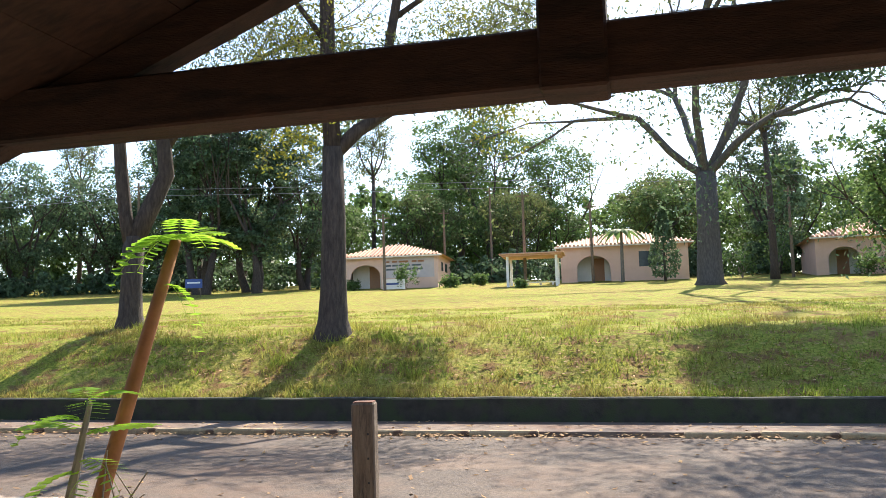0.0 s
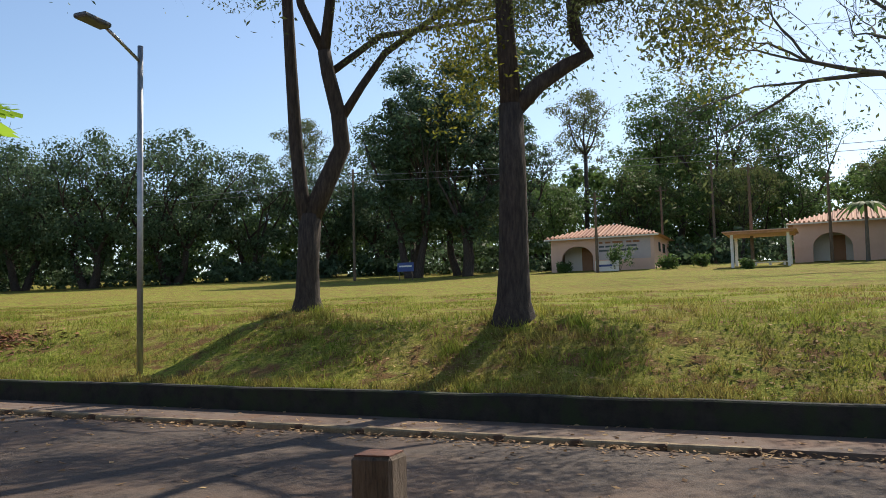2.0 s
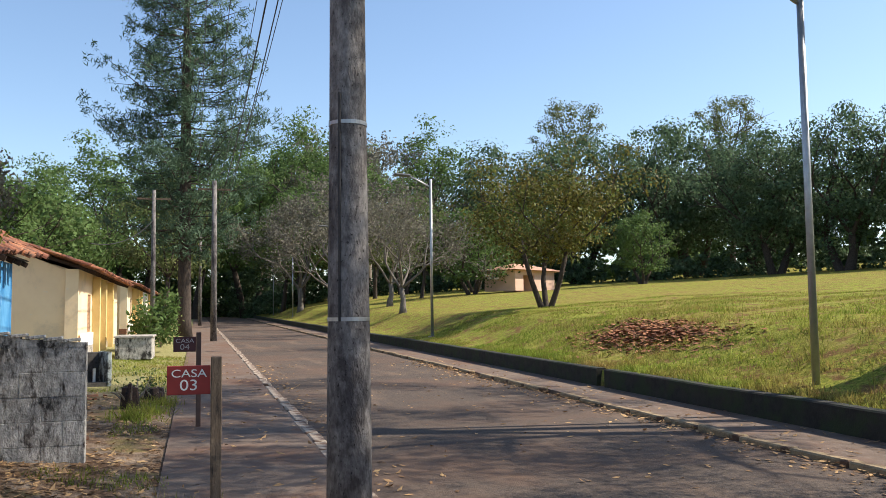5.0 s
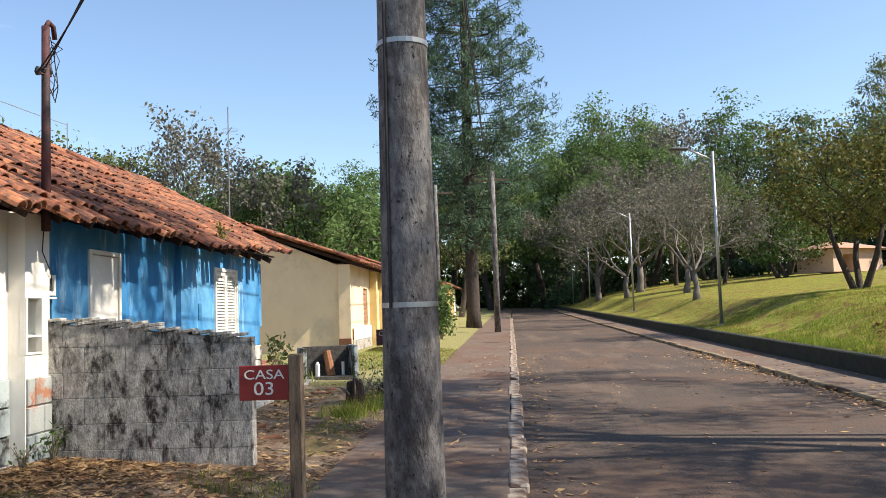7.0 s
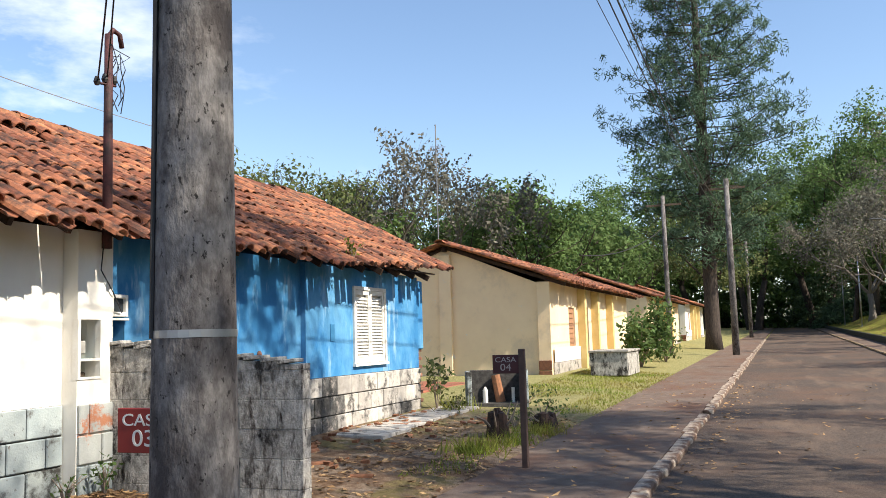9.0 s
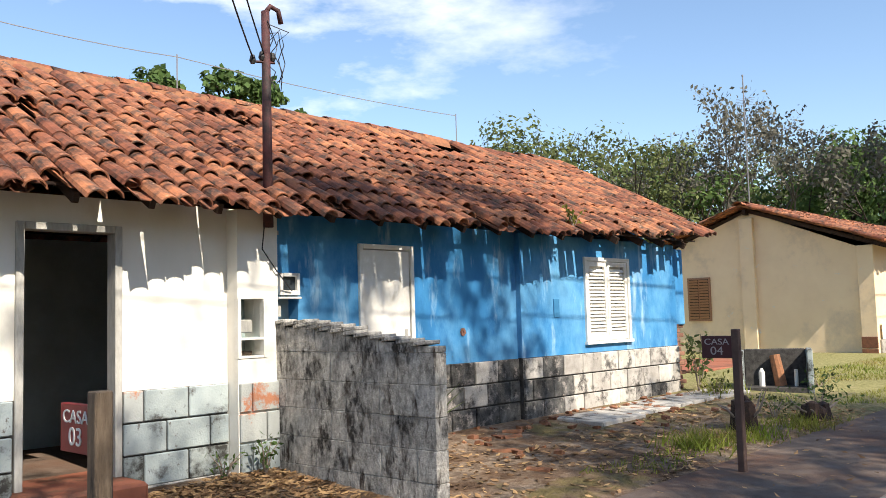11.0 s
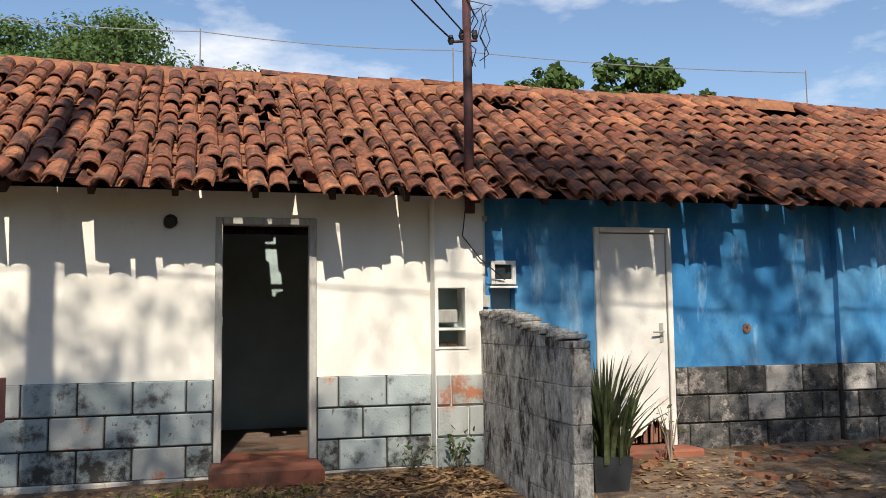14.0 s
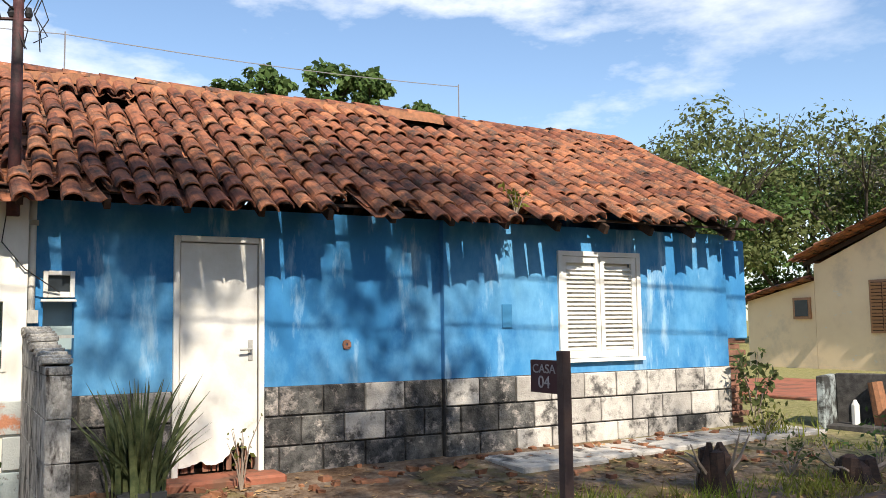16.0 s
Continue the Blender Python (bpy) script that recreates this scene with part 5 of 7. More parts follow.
# ---- buildings across the lawn ----
def arched_house(x, y, w, d, h, rz, label, arch_at, roof_h, windows, mural=False):
    """A pink villa with an arched porch and a hipped tile roof; x, y is the near front corner's ground."""
    z = ground_z(x, y) - 0.1
    root = thing("bungalow", label, "house", (x, y, z), rz, "pink bungalows across the lawn")
    ax0, ax1, az = arch_at
    bm = bmesh.new()
    n = 12
    r = (ax1 - ax0) / 2
    spring = az - r * 0.8
    prof = [(ax0, 0.0)] + [((ax0 + ax1) / 2 - r * math.cos(math.pi * k / n), spring + r * 0.8 * math.sin(math.pi * k / n)) for k in range(n + 1)] + [(ax1, 0.0)]
    for yy, flip in ((0, False), (0.3, True)):
        for (p0, q0), (p1, q1) in zip(prof[1:-1], prof[2:-1]):
            f = [(p0, yy, q0), (p1, yy, q1), (p1, yy, h), (p0, yy, h)]
            bm.faces.new([bm.verts.new(v) for v in (f[::-1] if flip else f)])
    for (p0, q0), (p1, q1) in zip(prof, prof[1:]):
        bm.faces.new([bm.verts.new(v) for v in ((p0, 0, q0), (p0, 0.3, q0), (p1, 0.3, q1), (p1, 0, q1))])
    box(bm, -0.001, ax0, 0, 0.3, 0, h)
    wins = [q for q in windows]
    wall_with(bm, ax1, w, 0, 0.3, 0, h, wins)
    part("front_wall", bm, PINK_WALL, root)
    part("porch_back", boxed(ax0 - 0.3, ax1 + 0.3, 2.0, 2.1, 0, h - 0.05), WHITE_WALL, root)
    part("porch_door", boxed(ax1 - 1.4, ax1 - 0.5, 1.93, 1.99, 0, 2.1), SHUTTER_BROWN, root, "wooden door in the porch")
    side = boxed(w - 0.25, w, 0.301, d, 0, h)
    box(side, 0, 0.25, 0.301, d, 0, h)
    box(side, 0.251, w - 0.251, d - 0.25, d, 0, h)
    part("side_wall", side, PINK_WALL, root)
    for k, (a, b) in enumerate(((2.0, 2.8), (4.0, 5.2))):
        if b < d:
            part("side_window", boxed(w + 0.001, w + 0.04, a, b, h - 1.25, h - 0.5), GLASS_DARK, root)
    for a, b, c, e in wins:
        wnd = part("window", boxed(a, b, 0.1, 0.14, c, e), GLASS_DARK, root)
        part("mullion", boxed((a + b) / 2 - 0.03, (a + b) / 2 + 0.03, 0.05, 0.099, c, e), GREY_FRAME, wnd)
    if mural:
        part("mural", boxed(ax1 + 0.35, w - 0.3, -0.02, -0.003, 0.9, h - 0.1), SHADE_PANEL, root, "greyish painted panel with unreadable bars")
        for k in range(3):
            zz = h - 0.55 - 0.32 * k
            x0 = ax1 + 0.5
            for j in range(6):
                part("text_bar", boxed(x0, x0 + 0.3 + 0.12 * ((j * 7 + k) % 3), -0.03, -0.021, zz, zz + 0.15), GLASS_DARK if k else RUBBLE, root)
                x0 += 0.52 + 0.06 * (j % 2)
                if x0 > w - 0.9:
                    break
    o = 0.5
    ridge_z = h + roof_h
    rl = max(0.6, (w - d) / 2)
    cx, cy = w / 2, d / 2
    c = [(-o, -o, h), (w + o, -o, h), (w + o, d + o, h), (-o, d + o, h), (cx - rl, cy, ridge_z), (cx + rl, cy, ridge_z)]
    rb = bmesh.new()
    vs = [rb.verts.new(p) for p in c]
    for q in ((0, 1, 5, 4), (1, 2, 5), (2, 3, 4, 5), (3, 0, 4), (3, 2, 1, 0)):
        rb.faces.new([vs[i] for i in q])
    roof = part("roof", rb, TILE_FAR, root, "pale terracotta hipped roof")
    rows = bmesh.new()
    k = -o
    while k < w + o:
        kk = (k + o) / (w + 2 * o)
        topx = min(max(k, cx - rl), cx + rl)
        t = 1.0
        if k < cx - rl:
            t = (k + o) / (cx - rl + o)
        elif k > cx + rl:
            t = (w + o - k) / (w + o - cx - rl)
        if t > 0.05:
            tube(rows, [(k, -o - 0.03, h + 0.05), (k, -o + (cy + o) * t, h + 0.05 + roof_h * t)], 0.09, 5)
        k += 0.33
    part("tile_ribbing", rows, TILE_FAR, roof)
    part("fascia", boxed(-o + 0.05, w + o - 0.05, -o + 0.02, -o + 0.06, h - 0.12, h - 0.003), WHITE_PAINT, root)
    return root


arched_house(-24.5, 70.5, 8.4, 7.5, 2.75, 4, "pink bungalow with arched porch and painted wall panel", (0.9, 3.5, 2.1), 1.25, [], True)
arched_house(-6.0, 72.5, 10.2, 8.0, 3.0, 2, "pink bungalow with arched porch and wide window", (1.3, 4.0, 2.2), 1.35, [(6.3, 8.3, 1.15, 2.4)])
arched_house(13.6, 72.0, 10.0, 8.0, 3.0, -2, "pink bungalow half hidden by shrubs", (0.9, 3.2, 2.2), 1.35, [(6.0, 7.6, 1.1, 2.3)])


def pergola(x, y, w, d, h):
    z = ground_z(x, y) - 0.05
    root = thing("shelter", "open white shelter with flat tiled roof and bench", "shelter", (x, y, z), 3)
    for a in (0, w - 0.2):
        for b in (0, d - 0.2):
            part("post", boxed(a, a + 0.2, b, b + 0.2, 0, h), WHITE_PAINT, root)
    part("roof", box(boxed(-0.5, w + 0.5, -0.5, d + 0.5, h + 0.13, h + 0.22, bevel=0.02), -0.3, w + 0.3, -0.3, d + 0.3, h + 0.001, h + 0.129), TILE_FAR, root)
    bench = part("bench", boxed(0.3, w - 0.3, d - 0.6, d - 0.2, 0.42, 0.5), WHITE_PAINT, root)
    for k in range(4):
        part("leg", boxed(0.4 + k * (w - 1) / 3, 0.55 + k * (w - 1) / 3, d - 0.55, d - 0.25, 0, 0.419), WHITE_PAINT, bench)
    return root


pergola(-9.6, 66.0, 3.9, 3.2, 2.35)


def far_bungalow():
    x, y = -71.0, 31.5
    z = ground_z(x, y)
    root = thing("bungalow", "small salmon house under trees past the lawn", "house", (x, y, z - 0.1), -62)
    root.scale = (0.74, 0.74, 0.74)
    part("wall", wall_with(bmesh.new(), 0, 6.5, 0, 4.5, 0, 2.2, [(3.4, 5.2, 0.0, 1.7)]), PINK_WALL, root)
    rb = bmesh.new()
    vs = [rb.verts.new(p) for p in ((-1.6, -0.6, 2.15), (7.1, -0.6, 2.25), (7.1, 5.1, 2.25), (-1.6, 5.1, 2.15), (2.4, 2.2, 3.0), (4.2, 2.2, 3.05))]
    for q in ((0, 1, 5, 4), (1, 2, 5), (2, 3, 4, 5), (3, 0, 4), (3, 2, 1, 0)):
        rb.faces.new([vs[i] for i in q])
    part("roof", rb, TILE_FAR, root)
    part("post", boxed(-1.4, -1.25, 0, 0.15, 0, 2.14), WHITE_PAINT, root)
    return root


far_bungalow()


def far_props():
    s = thing("notice_board", "small blue notice board on posts by the trees", "sign", (-33.5, 62.0, ground_z(-33.5, 62.0)), 15)
    part("panel", boxed(-0.65, 0.65, -0.03, 0.03, 0.75, 1.45), SIGN_BLUE, s)
    part("text_bar", boxed(-0.5, 0.5, -0.04, -0.031, 1.1, 1.22), SIGN_WHITE, s)
    for a in (-0.55, 0.5):
        part("post", boxed(a, a + 0.06, -0.02, 0.02, -0.05, 0.749), GREY_WOOD, s)
    b = thing("banner", "low white banner by the bungalow", "banner", (-18.8, 67.0, ground_z(-18.8, 67.0)), 5)
    part("sheet", boxed(-0.9, 0.9, -0.02, 0.02, 0.05, 0.85), SIGN_WHITE, b)
    part("text_bar", boxed(-0.7, 0.4, -0.03, -0.021, 0.4, 0.55), SIGN_BLUE, b)
    for x, y, h in ((-19.4, 66.5, 6.2), (-8.4, 68.0, 7.5), (-3.3, 70.0, 6.5), (11.6, 70.0, 7.0), (-13.0, 80.0, 9.0), (-39.5, 64.0, 9.5), (-17.0, 78.0, 7.0)):
        p = thing("lawn_pole", "thin grey wooden power pole beyond the lawn", "utility pole", (x, y, ground_z(x, y) - 0.1), group="poles beyond the lawn")
        part("shaft", tube(bmesh.new(), [(0, 0, 0), (0, 0, h)], [0.13, 0.09], 8), GREY_WOOD, p)
        part("crossarm", boxed(-0.5, 0.5, -0.04, 0.04, h - 0.4, h - 0.32), GREY_WOOD, p)
    for dz in (0.0, 0.5):
        cable("lawn_cable", (-110, 60, 13.2 + dz), (-39.5, 64.0, 13.2 + dz), 0.6, 0.02, "distant thin cable across the lawn", WIRE_GREY)
        cable("lawn_cable", (-39.5, 64.0, 13.2 + dz), (60, 70.0, 12.6 + dz), 1.0, 0.02, "distant thin cable across the lawn", WIRE_GREY)


far_props()


def lean_to():
    """The low back room behind the cream house's gable."""
    root = thing("back_annex", "low cream lean-to with a small dark window", "annex")
    x0, x1, y0, y1, z = -31.0, -27.3, -6.6, -4.62, 0.30
    bm = bmesh.new()
    vs = [bm.verts.new((x, y, q)) for x in (x0, x1) for y, q in ((y0, z), (y1, z), (y1, 2.62), (y0, 2.2))]
    for q in ((0, 1, 2, 3), (7, 6, 5, 4), (0, 4, 5, 1), (1, 5, 6, 2), (2, 6, 7, 3), (3, 7, 4, 0)):
        bm.faces.new([vs[i] for i in q])
    part("wall", bm, CREAM_WALL, root)
    frame_ = part("window", boxed(x1 + 0.002, x1 + 0.05, -5.2, -4.72, 1.74, 2.24), SHUTTER_BROWN, root)
    part("pane", boxed(x1 + 0.051, x1 + 0.06, -5.14, -4.78, 1.80, 2.18), GLASS_DARK, frame_)
    roof_slope(root, x0 - 0.1, x1 + 0.3, (y1, 2.66), (y0 - 0.4, 2.14), lambda x, k: 0.02 * noise.noise((x, k * 3, 0)), 0.2, 61)


lean_to()


def slabs():
    rng = random.Random(23)
    x = -14.3
    while x > -18.2:
        w = rng.uniform(0.6, 1.0)
        ob = part("concrete_slab", boxed(-w / 2 + 0.01, w / 2 - 0.01, -0.36, 0.36, -0.05, 0.03, bevel=0.012), PALE_BLOCK)
        ob.matrix_basis = pose(x - w / 2, 2.10 + rng.uniform(-0.05, 0.08), ground_z(x, 2.1) + rng.uniform(-0.012, 0.012), rng.uniform(-1, 1), rng.uniform(-1, 1), rng.uniform(-3, 3))
        tagged(ob, "broken pale concrete apron slab along the blue wall", "slab", "apron slabs by the blue house")
        x -= w
    x = -21.6
    for k in range(4):
        ob = part("concrete_slab", boxed(-0.74, 0.74, -1.9, 1.9, -0.1, 0.03, bevel=0.015), RED_FLOOR)
        ob.matrix_basis = pose(x - 1.5 * k, -1.6, ground_z(x, -1.6), 0, 0, rng.uniform(-0.4, 0.4))
        tagged(ob, "reddish cement slab between the two houses", "slab", "slabs between the houses")


slabs()


# ---- trees ----
def broadleaf(name, label, height, crown_r, crown_h, trunk_r, material, seed, leaves=2600, leaf=0.34, bark=BARK, flat=1.0, open_=0.35, trunks=1, clump_n=46):
    """A tree with forked limbs and a crown of leaf clumps; its root stands at the origin."""
    rng = np.random.default_rng(seed)
    root = thing(name, label, "tree")
    bm = bmesh.new()
    tips = []
    fork = max(0.8, height - crown_h * 0.85)
    for k in range(trunks):
        a = 2 * math.pi * k / trunks + 0.4
        off = 0.25 * trunk_r * 4 if trunks > 1 else 0
        p0 = Vector((off * math.cos(a), off * math.sin(a), -0.2))
        lean = Vector((math.cos(a), math.sin(a), 0)) * (0.25 * crown_r if trunks > 1 else 0.06 * height * rng.uniform(-1, 1))
        top = Vector((0, 0, fork)) + lean
        tube(bm, [p0, p0.lerp(top, 0.12) - Vector((0, 0, 0.05)), p0.lerp(top, 0.55) + Vector((rng.normal() * 0.08, rng.normal() * 0.08, 0)), top], [trunk_r * 1.5, trunk_r * 1.05, trunk_r * 0.85, trunk_r * 0.7], 9)
        for j in range(5 if trunks == 1 else 3):
            b = a + 2 * math.pi * (j + rng.uniform(-0.2, 0.2)) / (5 if trunks == 1 else 3)
            way = Vector((math.cos(b) * crown_r, math.sin(b) * crown_r, crown_h * 0.62))
            branch(bm, rng, top, way, way.length * 0.5, trunk_r * 0.45, 2, tips, 0.3, (2, 3), 0.62, 5)
    part("trunk", bm, bark, root, smooth=True)
    cz = height - crown_h / 2
    cen = []
    while len(cen) < clump_n:
        v = rng.normal(size=3)
        v /= np.linalg.norm(v)
        v *= rng.uniform(open_, 1.0) ** 0.5
        if v[2] < -0.75:
            continue
        r = crown_r * (0.72 + 0.34 * noise.noise((v[0] * 1.6 + seed, v[1] * 1.6, v[2] * 1.6)))
        cen.append((v[0] * r, v[1] * r, cz + v[2] * crown_h * 0.5 * flat * (0.9 + 0.3 * rng.random())))
    cen += [tuple(t) for t in tips[:: max(1, len(tips) // 20)]]
    leaf, leaves = leaf * 0.68, leaves * 2.1
    per = max(4, int(leaves / len(cen)))
    pts, face = tufts_of(rng, cen, crown_r * 0.27, per)
    keep = pts[:, 2] > 0.3
    part("crown", leaf_cloud("crown", pts[keep], leaf, 0.6, rng, 0.0, face[keep]), material, root)
    return root


def bare_tree(name, label, height, spread, trunk_r, seed, depth=5, bark=BARK_PALE, fork_at=0.3, leaves=0, material=None, leaf=0.2, limbs=4):
    rng = np.random.default_rng(seed)
    root = thing(name, label, "tree")
    bm = bmesh.new()
    tips = []
    z = height * fork_at
    tube(bm, [(0, 0, -0.3), (0, 0, 0.4), (0.1, 0, z * 0.5), (0.05, 0.1, z)], [trunk_r * 1.7, trunk_r * 1.1, trunk_r * 0.9, trunk_r * 0.85], 10)
    part("trunk", bm, bark, root, smooth=True)
    bm = bmesh.new()
    for j in range(limbs):
        b = 2 * math.pi * (j + rng.uniform(-0.25, 0.25)) / limbs
        way = Vector((math.cos(b) * spread, math.sin(b) * spread, height * (0.55 + (0.5 if limbs > 4 and j % 2 else 0))))
        branch(bm, rng, (0.05, 0.1, z * 0.97), way, way.length * 0.36, trunk_r * (0.5 if limbs < 5 else 0.36), depth, tips, 0.32, (2, 3), 0.72, 6, 0.52, 0.03, 0.3)
    part("bare_crown", bm, bark, root, "spreading leafless limbs and twigs", smooth=True)
    if leaves:
        cen = [tuple(t) for t in tips]
        pts = clumps(rng, cen, 0.35, max(1, leaves // len(cen)))
        part("crown", leaf_cloud("crown", pts, leaf, 0.55, rng), material, root)
    return root


def plant(proto, spots, seed):
    """Copies of a tree at (x, y, scale), each turned its own way; the first spot takes the tree itself."""
    rng = random.Random(seed)
    for i, (x, y, s) in enumerate(spots):
        z = ground_z(x, y) - 0.05
        sx = s * rng.uniform(0.9, 1.12)
        m = pose(x, y, z, 0, 0, rng.uniform(0, 360)) @ Matrix.Diagonal((sx, sx, s, 1))
        if i == 0:
            proto.matrix_basis = m
        else:
            copy_thing(proto, m)


# two street trees on the bank
def bank_tree(name, label, base, limbs, sprays, seed, leaf_mats, leaves, high=(), mid=(), canopy=()):
    rng = np.random.default_rng(seed)
    root = thing(name, label, "tree", base)
    bm = bmesh.new()
    tips = []
    for pts, radii, kids in limbs:
        tube(bm, pts, radii, 12)
        for k in range(kids):
            i = len(pts) - 1 - (k % 2)
            d = (Vector(pts[-1]) - Vector(pts[-2])).normalized()
            ax = Vector(rng.normal(size=3)).cross(d).normalized()
            q = Matrix.Rotation(rng.uniform(0.25, 0.75), 3, ax) @ d
            branch(bm, rng, pts[i], q, rng.uniform(1.6, 2.4), radii[-1] * 0.6, 3, tips, 0.35, (2, 3), 0.72, 6, 0.6, 0.02)
    part("trunk", bm, BARK, root, "dark furrowed trunk and limbs", smooth=True)
    cen = [tuple(t) for t in tips]
    pick = [cen[i] for i in rng.permutation(len(cen))[: int(len(cen) * 0.6)]]
    pts = clumps(rng, pick, 0.42, max(2, leaves // len(pick)))
    part("crown", leaf_cloud("crown", pts, 0.115, 0.38, rng, 0.4), leaf_mats[0], root, "sparse feathery dark green leaves")
    # Upper tufts added, mostly above the view, to shade street and bank.
    if high:
        pts = clumps(rng, high, (0.7, 0.7, 0.4), 1050)
        part("upper_crown", leaf_cloud("upper_crown", pts, 0.145, 0.42, rng, 0.4), leaf_mats[0], root, "upper leaves added, mostly out of view, to shade street and bank")
    if mid:
        pts = clumps(rng, mid, (0.55, 0.5, 0.4), 620)
        part("lower_crown", leaf_cloud("lower_crown", pts, 0.09, 0.36, rng, 0.6), LEAF_OLIVE, root, "hanging feathery leaves on the lower limbs")
    # Unseen leaf layer added over the crowns to throw shade on street and house.
    if canopy:
        pts = clumps(rng, canopy, (0.42, 0.42, 0.3), 150)
        part("canopy", leaf_cloud("canopy", pts, 0.15, 0.42, rng, 0.3), leaf_mats[0], root, "unseen leaf layer added to shade street, yard and bank")
    if sprays:
        pts = clumps(rng, sprays, (0.5, 0.5, 0.5), 480)
        part("sunlit_spray", leaf_cloud("sunlit_spray", pts, 0.09, 0.42, rng, 0.4), leaf_mats[1], root, "yellow-green sunlit leaves")
    return root


def leaning(points):
    """Limb points given as (sideways, up) in the plane that faces the street's bend."""
    return [(0.86 * d, 0.5 * d, z) for d, z in points]


def shade_canopy_layer(base, x0, x1, seed):
    """Clump places of an unseen leaf layer added for shade, with lit gaps, relative to the tree's base."""
    rng = random.Random(seed)
    out = []
    y = 10.3
    while y < 23.6:
        x = x0
        while x < x1:
            px, py = x + rng.uniform(-0.4, 0.4), y + rng.uniform(-0.4, 0.4)
            gap = noise.noise((px * 0.42, py * 0.42, 6.0))
            if py < 14.4:
                full = (py < 11.9 and -12.9 < px < -9.2) or (py > 12.0 and -9.75 < px < -9.0)
                keep = (full and gap > -0.2) or (py > 13.1 and -13.2 < px < -11.0 and gap > -0.2) or (py > 12.4 and -6.5 < px < -5.2 and gap > -0.2) or (-13.2 < px < -11.2 and gap > 0.2)
            elif py < 17:
                keep = gap > (0.28 if px < -13.2 else -0.08)
            else:
                keep = gap > -0.03
            if keep:
                for _ in range(3 if py < 11.6 else 2 if py < 14.4 and full else 1):
                    out.append((px - base[0] + rng.uniform(-0.2, 0.2), py - base[1] + rng.uniform(-0.2, 0.2), 12.0 + rng.uniform(-0.5, 0.5) - base[2]))
            x += 0.85
        y += 0.85
    return out


t1 = (-10.45, 16.75, ground_z(-10.45, 16.75) - 0.1)
bank_tree("street_tree", "forked dark-barked tree on the grass bank", t1, [
    (leaning([(0.0, -0.4), (0.0, 0.08), (0.0, 0.35), (0.02, 1.0), (0.08, 2.05)]), [0.46, 0.34, 0.255, 0.225, 0.23], 0),
    (leaning([(0.03, 1.9), (-0.1, 2.5), (-0.2, 3.6), (-0.28, 5.2), (-0.36, 7.0), (-0.7, 8.4), (-0.9, 9.3)]), [0.19, 0.15, 0.14, 0.125, 0.115, 0.09, 0.05], 7),
    (leaning([(0.08, 1.95), (0.42, 2.7), (0.76, 3.45), (0.70, 4.15), (0.50, 5.0), (0.42, 5.5)]), [0.21, 0.20, 0.18, 0.165, 0.15, 0.14], 0),
    (leaning([(0.42, 5.45), (-0.05, 6.5), (-0.25, 7.6), (-0.3, 8.8)]), [0.10, 0.09, 0.08, 0.05], 6),
    (leaning([(0.42, 5.45), (0.58, 6.7), (0.85, 7.7), (1.1, 8.7), (1.3, 9.4)]), [0.12, 0.105, 0.09, 0.07, 0.04], 7),
    (leaning([(0.72, 4.0), (1.2, 4.75), (1.7, 5.45), (2.75, 6.2), (3.9, 6.8)]), [0.10, 0.085, 0.075, 0.06, 0.035], 7),
    (leaning([(0.6, 6.8), (1.4, 7.4), (2.6, 8.2)]), [0.07, 0.05, 0.03], 5),
    ([(0.43, 0.25, 5.0), (0.8, 1.8, 6.2), (1.5, 3.8, 6.9), (1.8, 5.2, 7.4), (2.0, 6.9, 8.1)], [0.08, 0.07, 0.05, 0.04, 0.02], 7),
    ([(-0.4, -0.2, 7.0), (-1.6, -0.8, 8.6), (-3.0, -1.0, 9.6)], [0.08, 0.06, 0.03], 7),
    ([(-0.9, -0.4, 7.8), (-2.4, 0.3, 9.6), (-4.4, 0.9, 11.0), (-6.0, 1.4, 11.8)], [0.08, 0.06, 0.05, 0.02], 6),
], [], 21, (LEAF_DARK_HAZED, LEAF_YELLOW), 9000, ((-3, -3, 8.9), (-4.2, -2, 9.0), (-2, -4.2, 9.1), (-1, -2, 9.6), (-3.6, -0.5, 9.2), (2.2, -1, 9.0), (-5.2, -3.4, 9.0), (-0.5, 0.5, 10.0), (-2.8, 1.2, 9.6), (2.1, 6.9, 8.2), (2.7, 4.0, 5.9), (3.3, 4.3, 5.6), (-5.2, 1.2, 11.6), (-6.2, 0.8, 11.8), (-5.8, 2.4, 12.0)),
    ((1.3, 0.25, 6.7), (2.1, 0.25, 5.9), (1.6, 0.25, 5.6), (2.9, 0.25, 6.0), (3.5, 0.25, 6.4), (2.4, 0.25, 6.3), (-2.1, 0.25, 7.5), (1.0, 0.3, 7.4), (0.2, 0.2, 7.6)), shade_canopy_layer(t1, -18.5, -7.6, 5))
t2 = (-5.24, 15.15, ground_z(-5.24, 15.15) - 0.1)
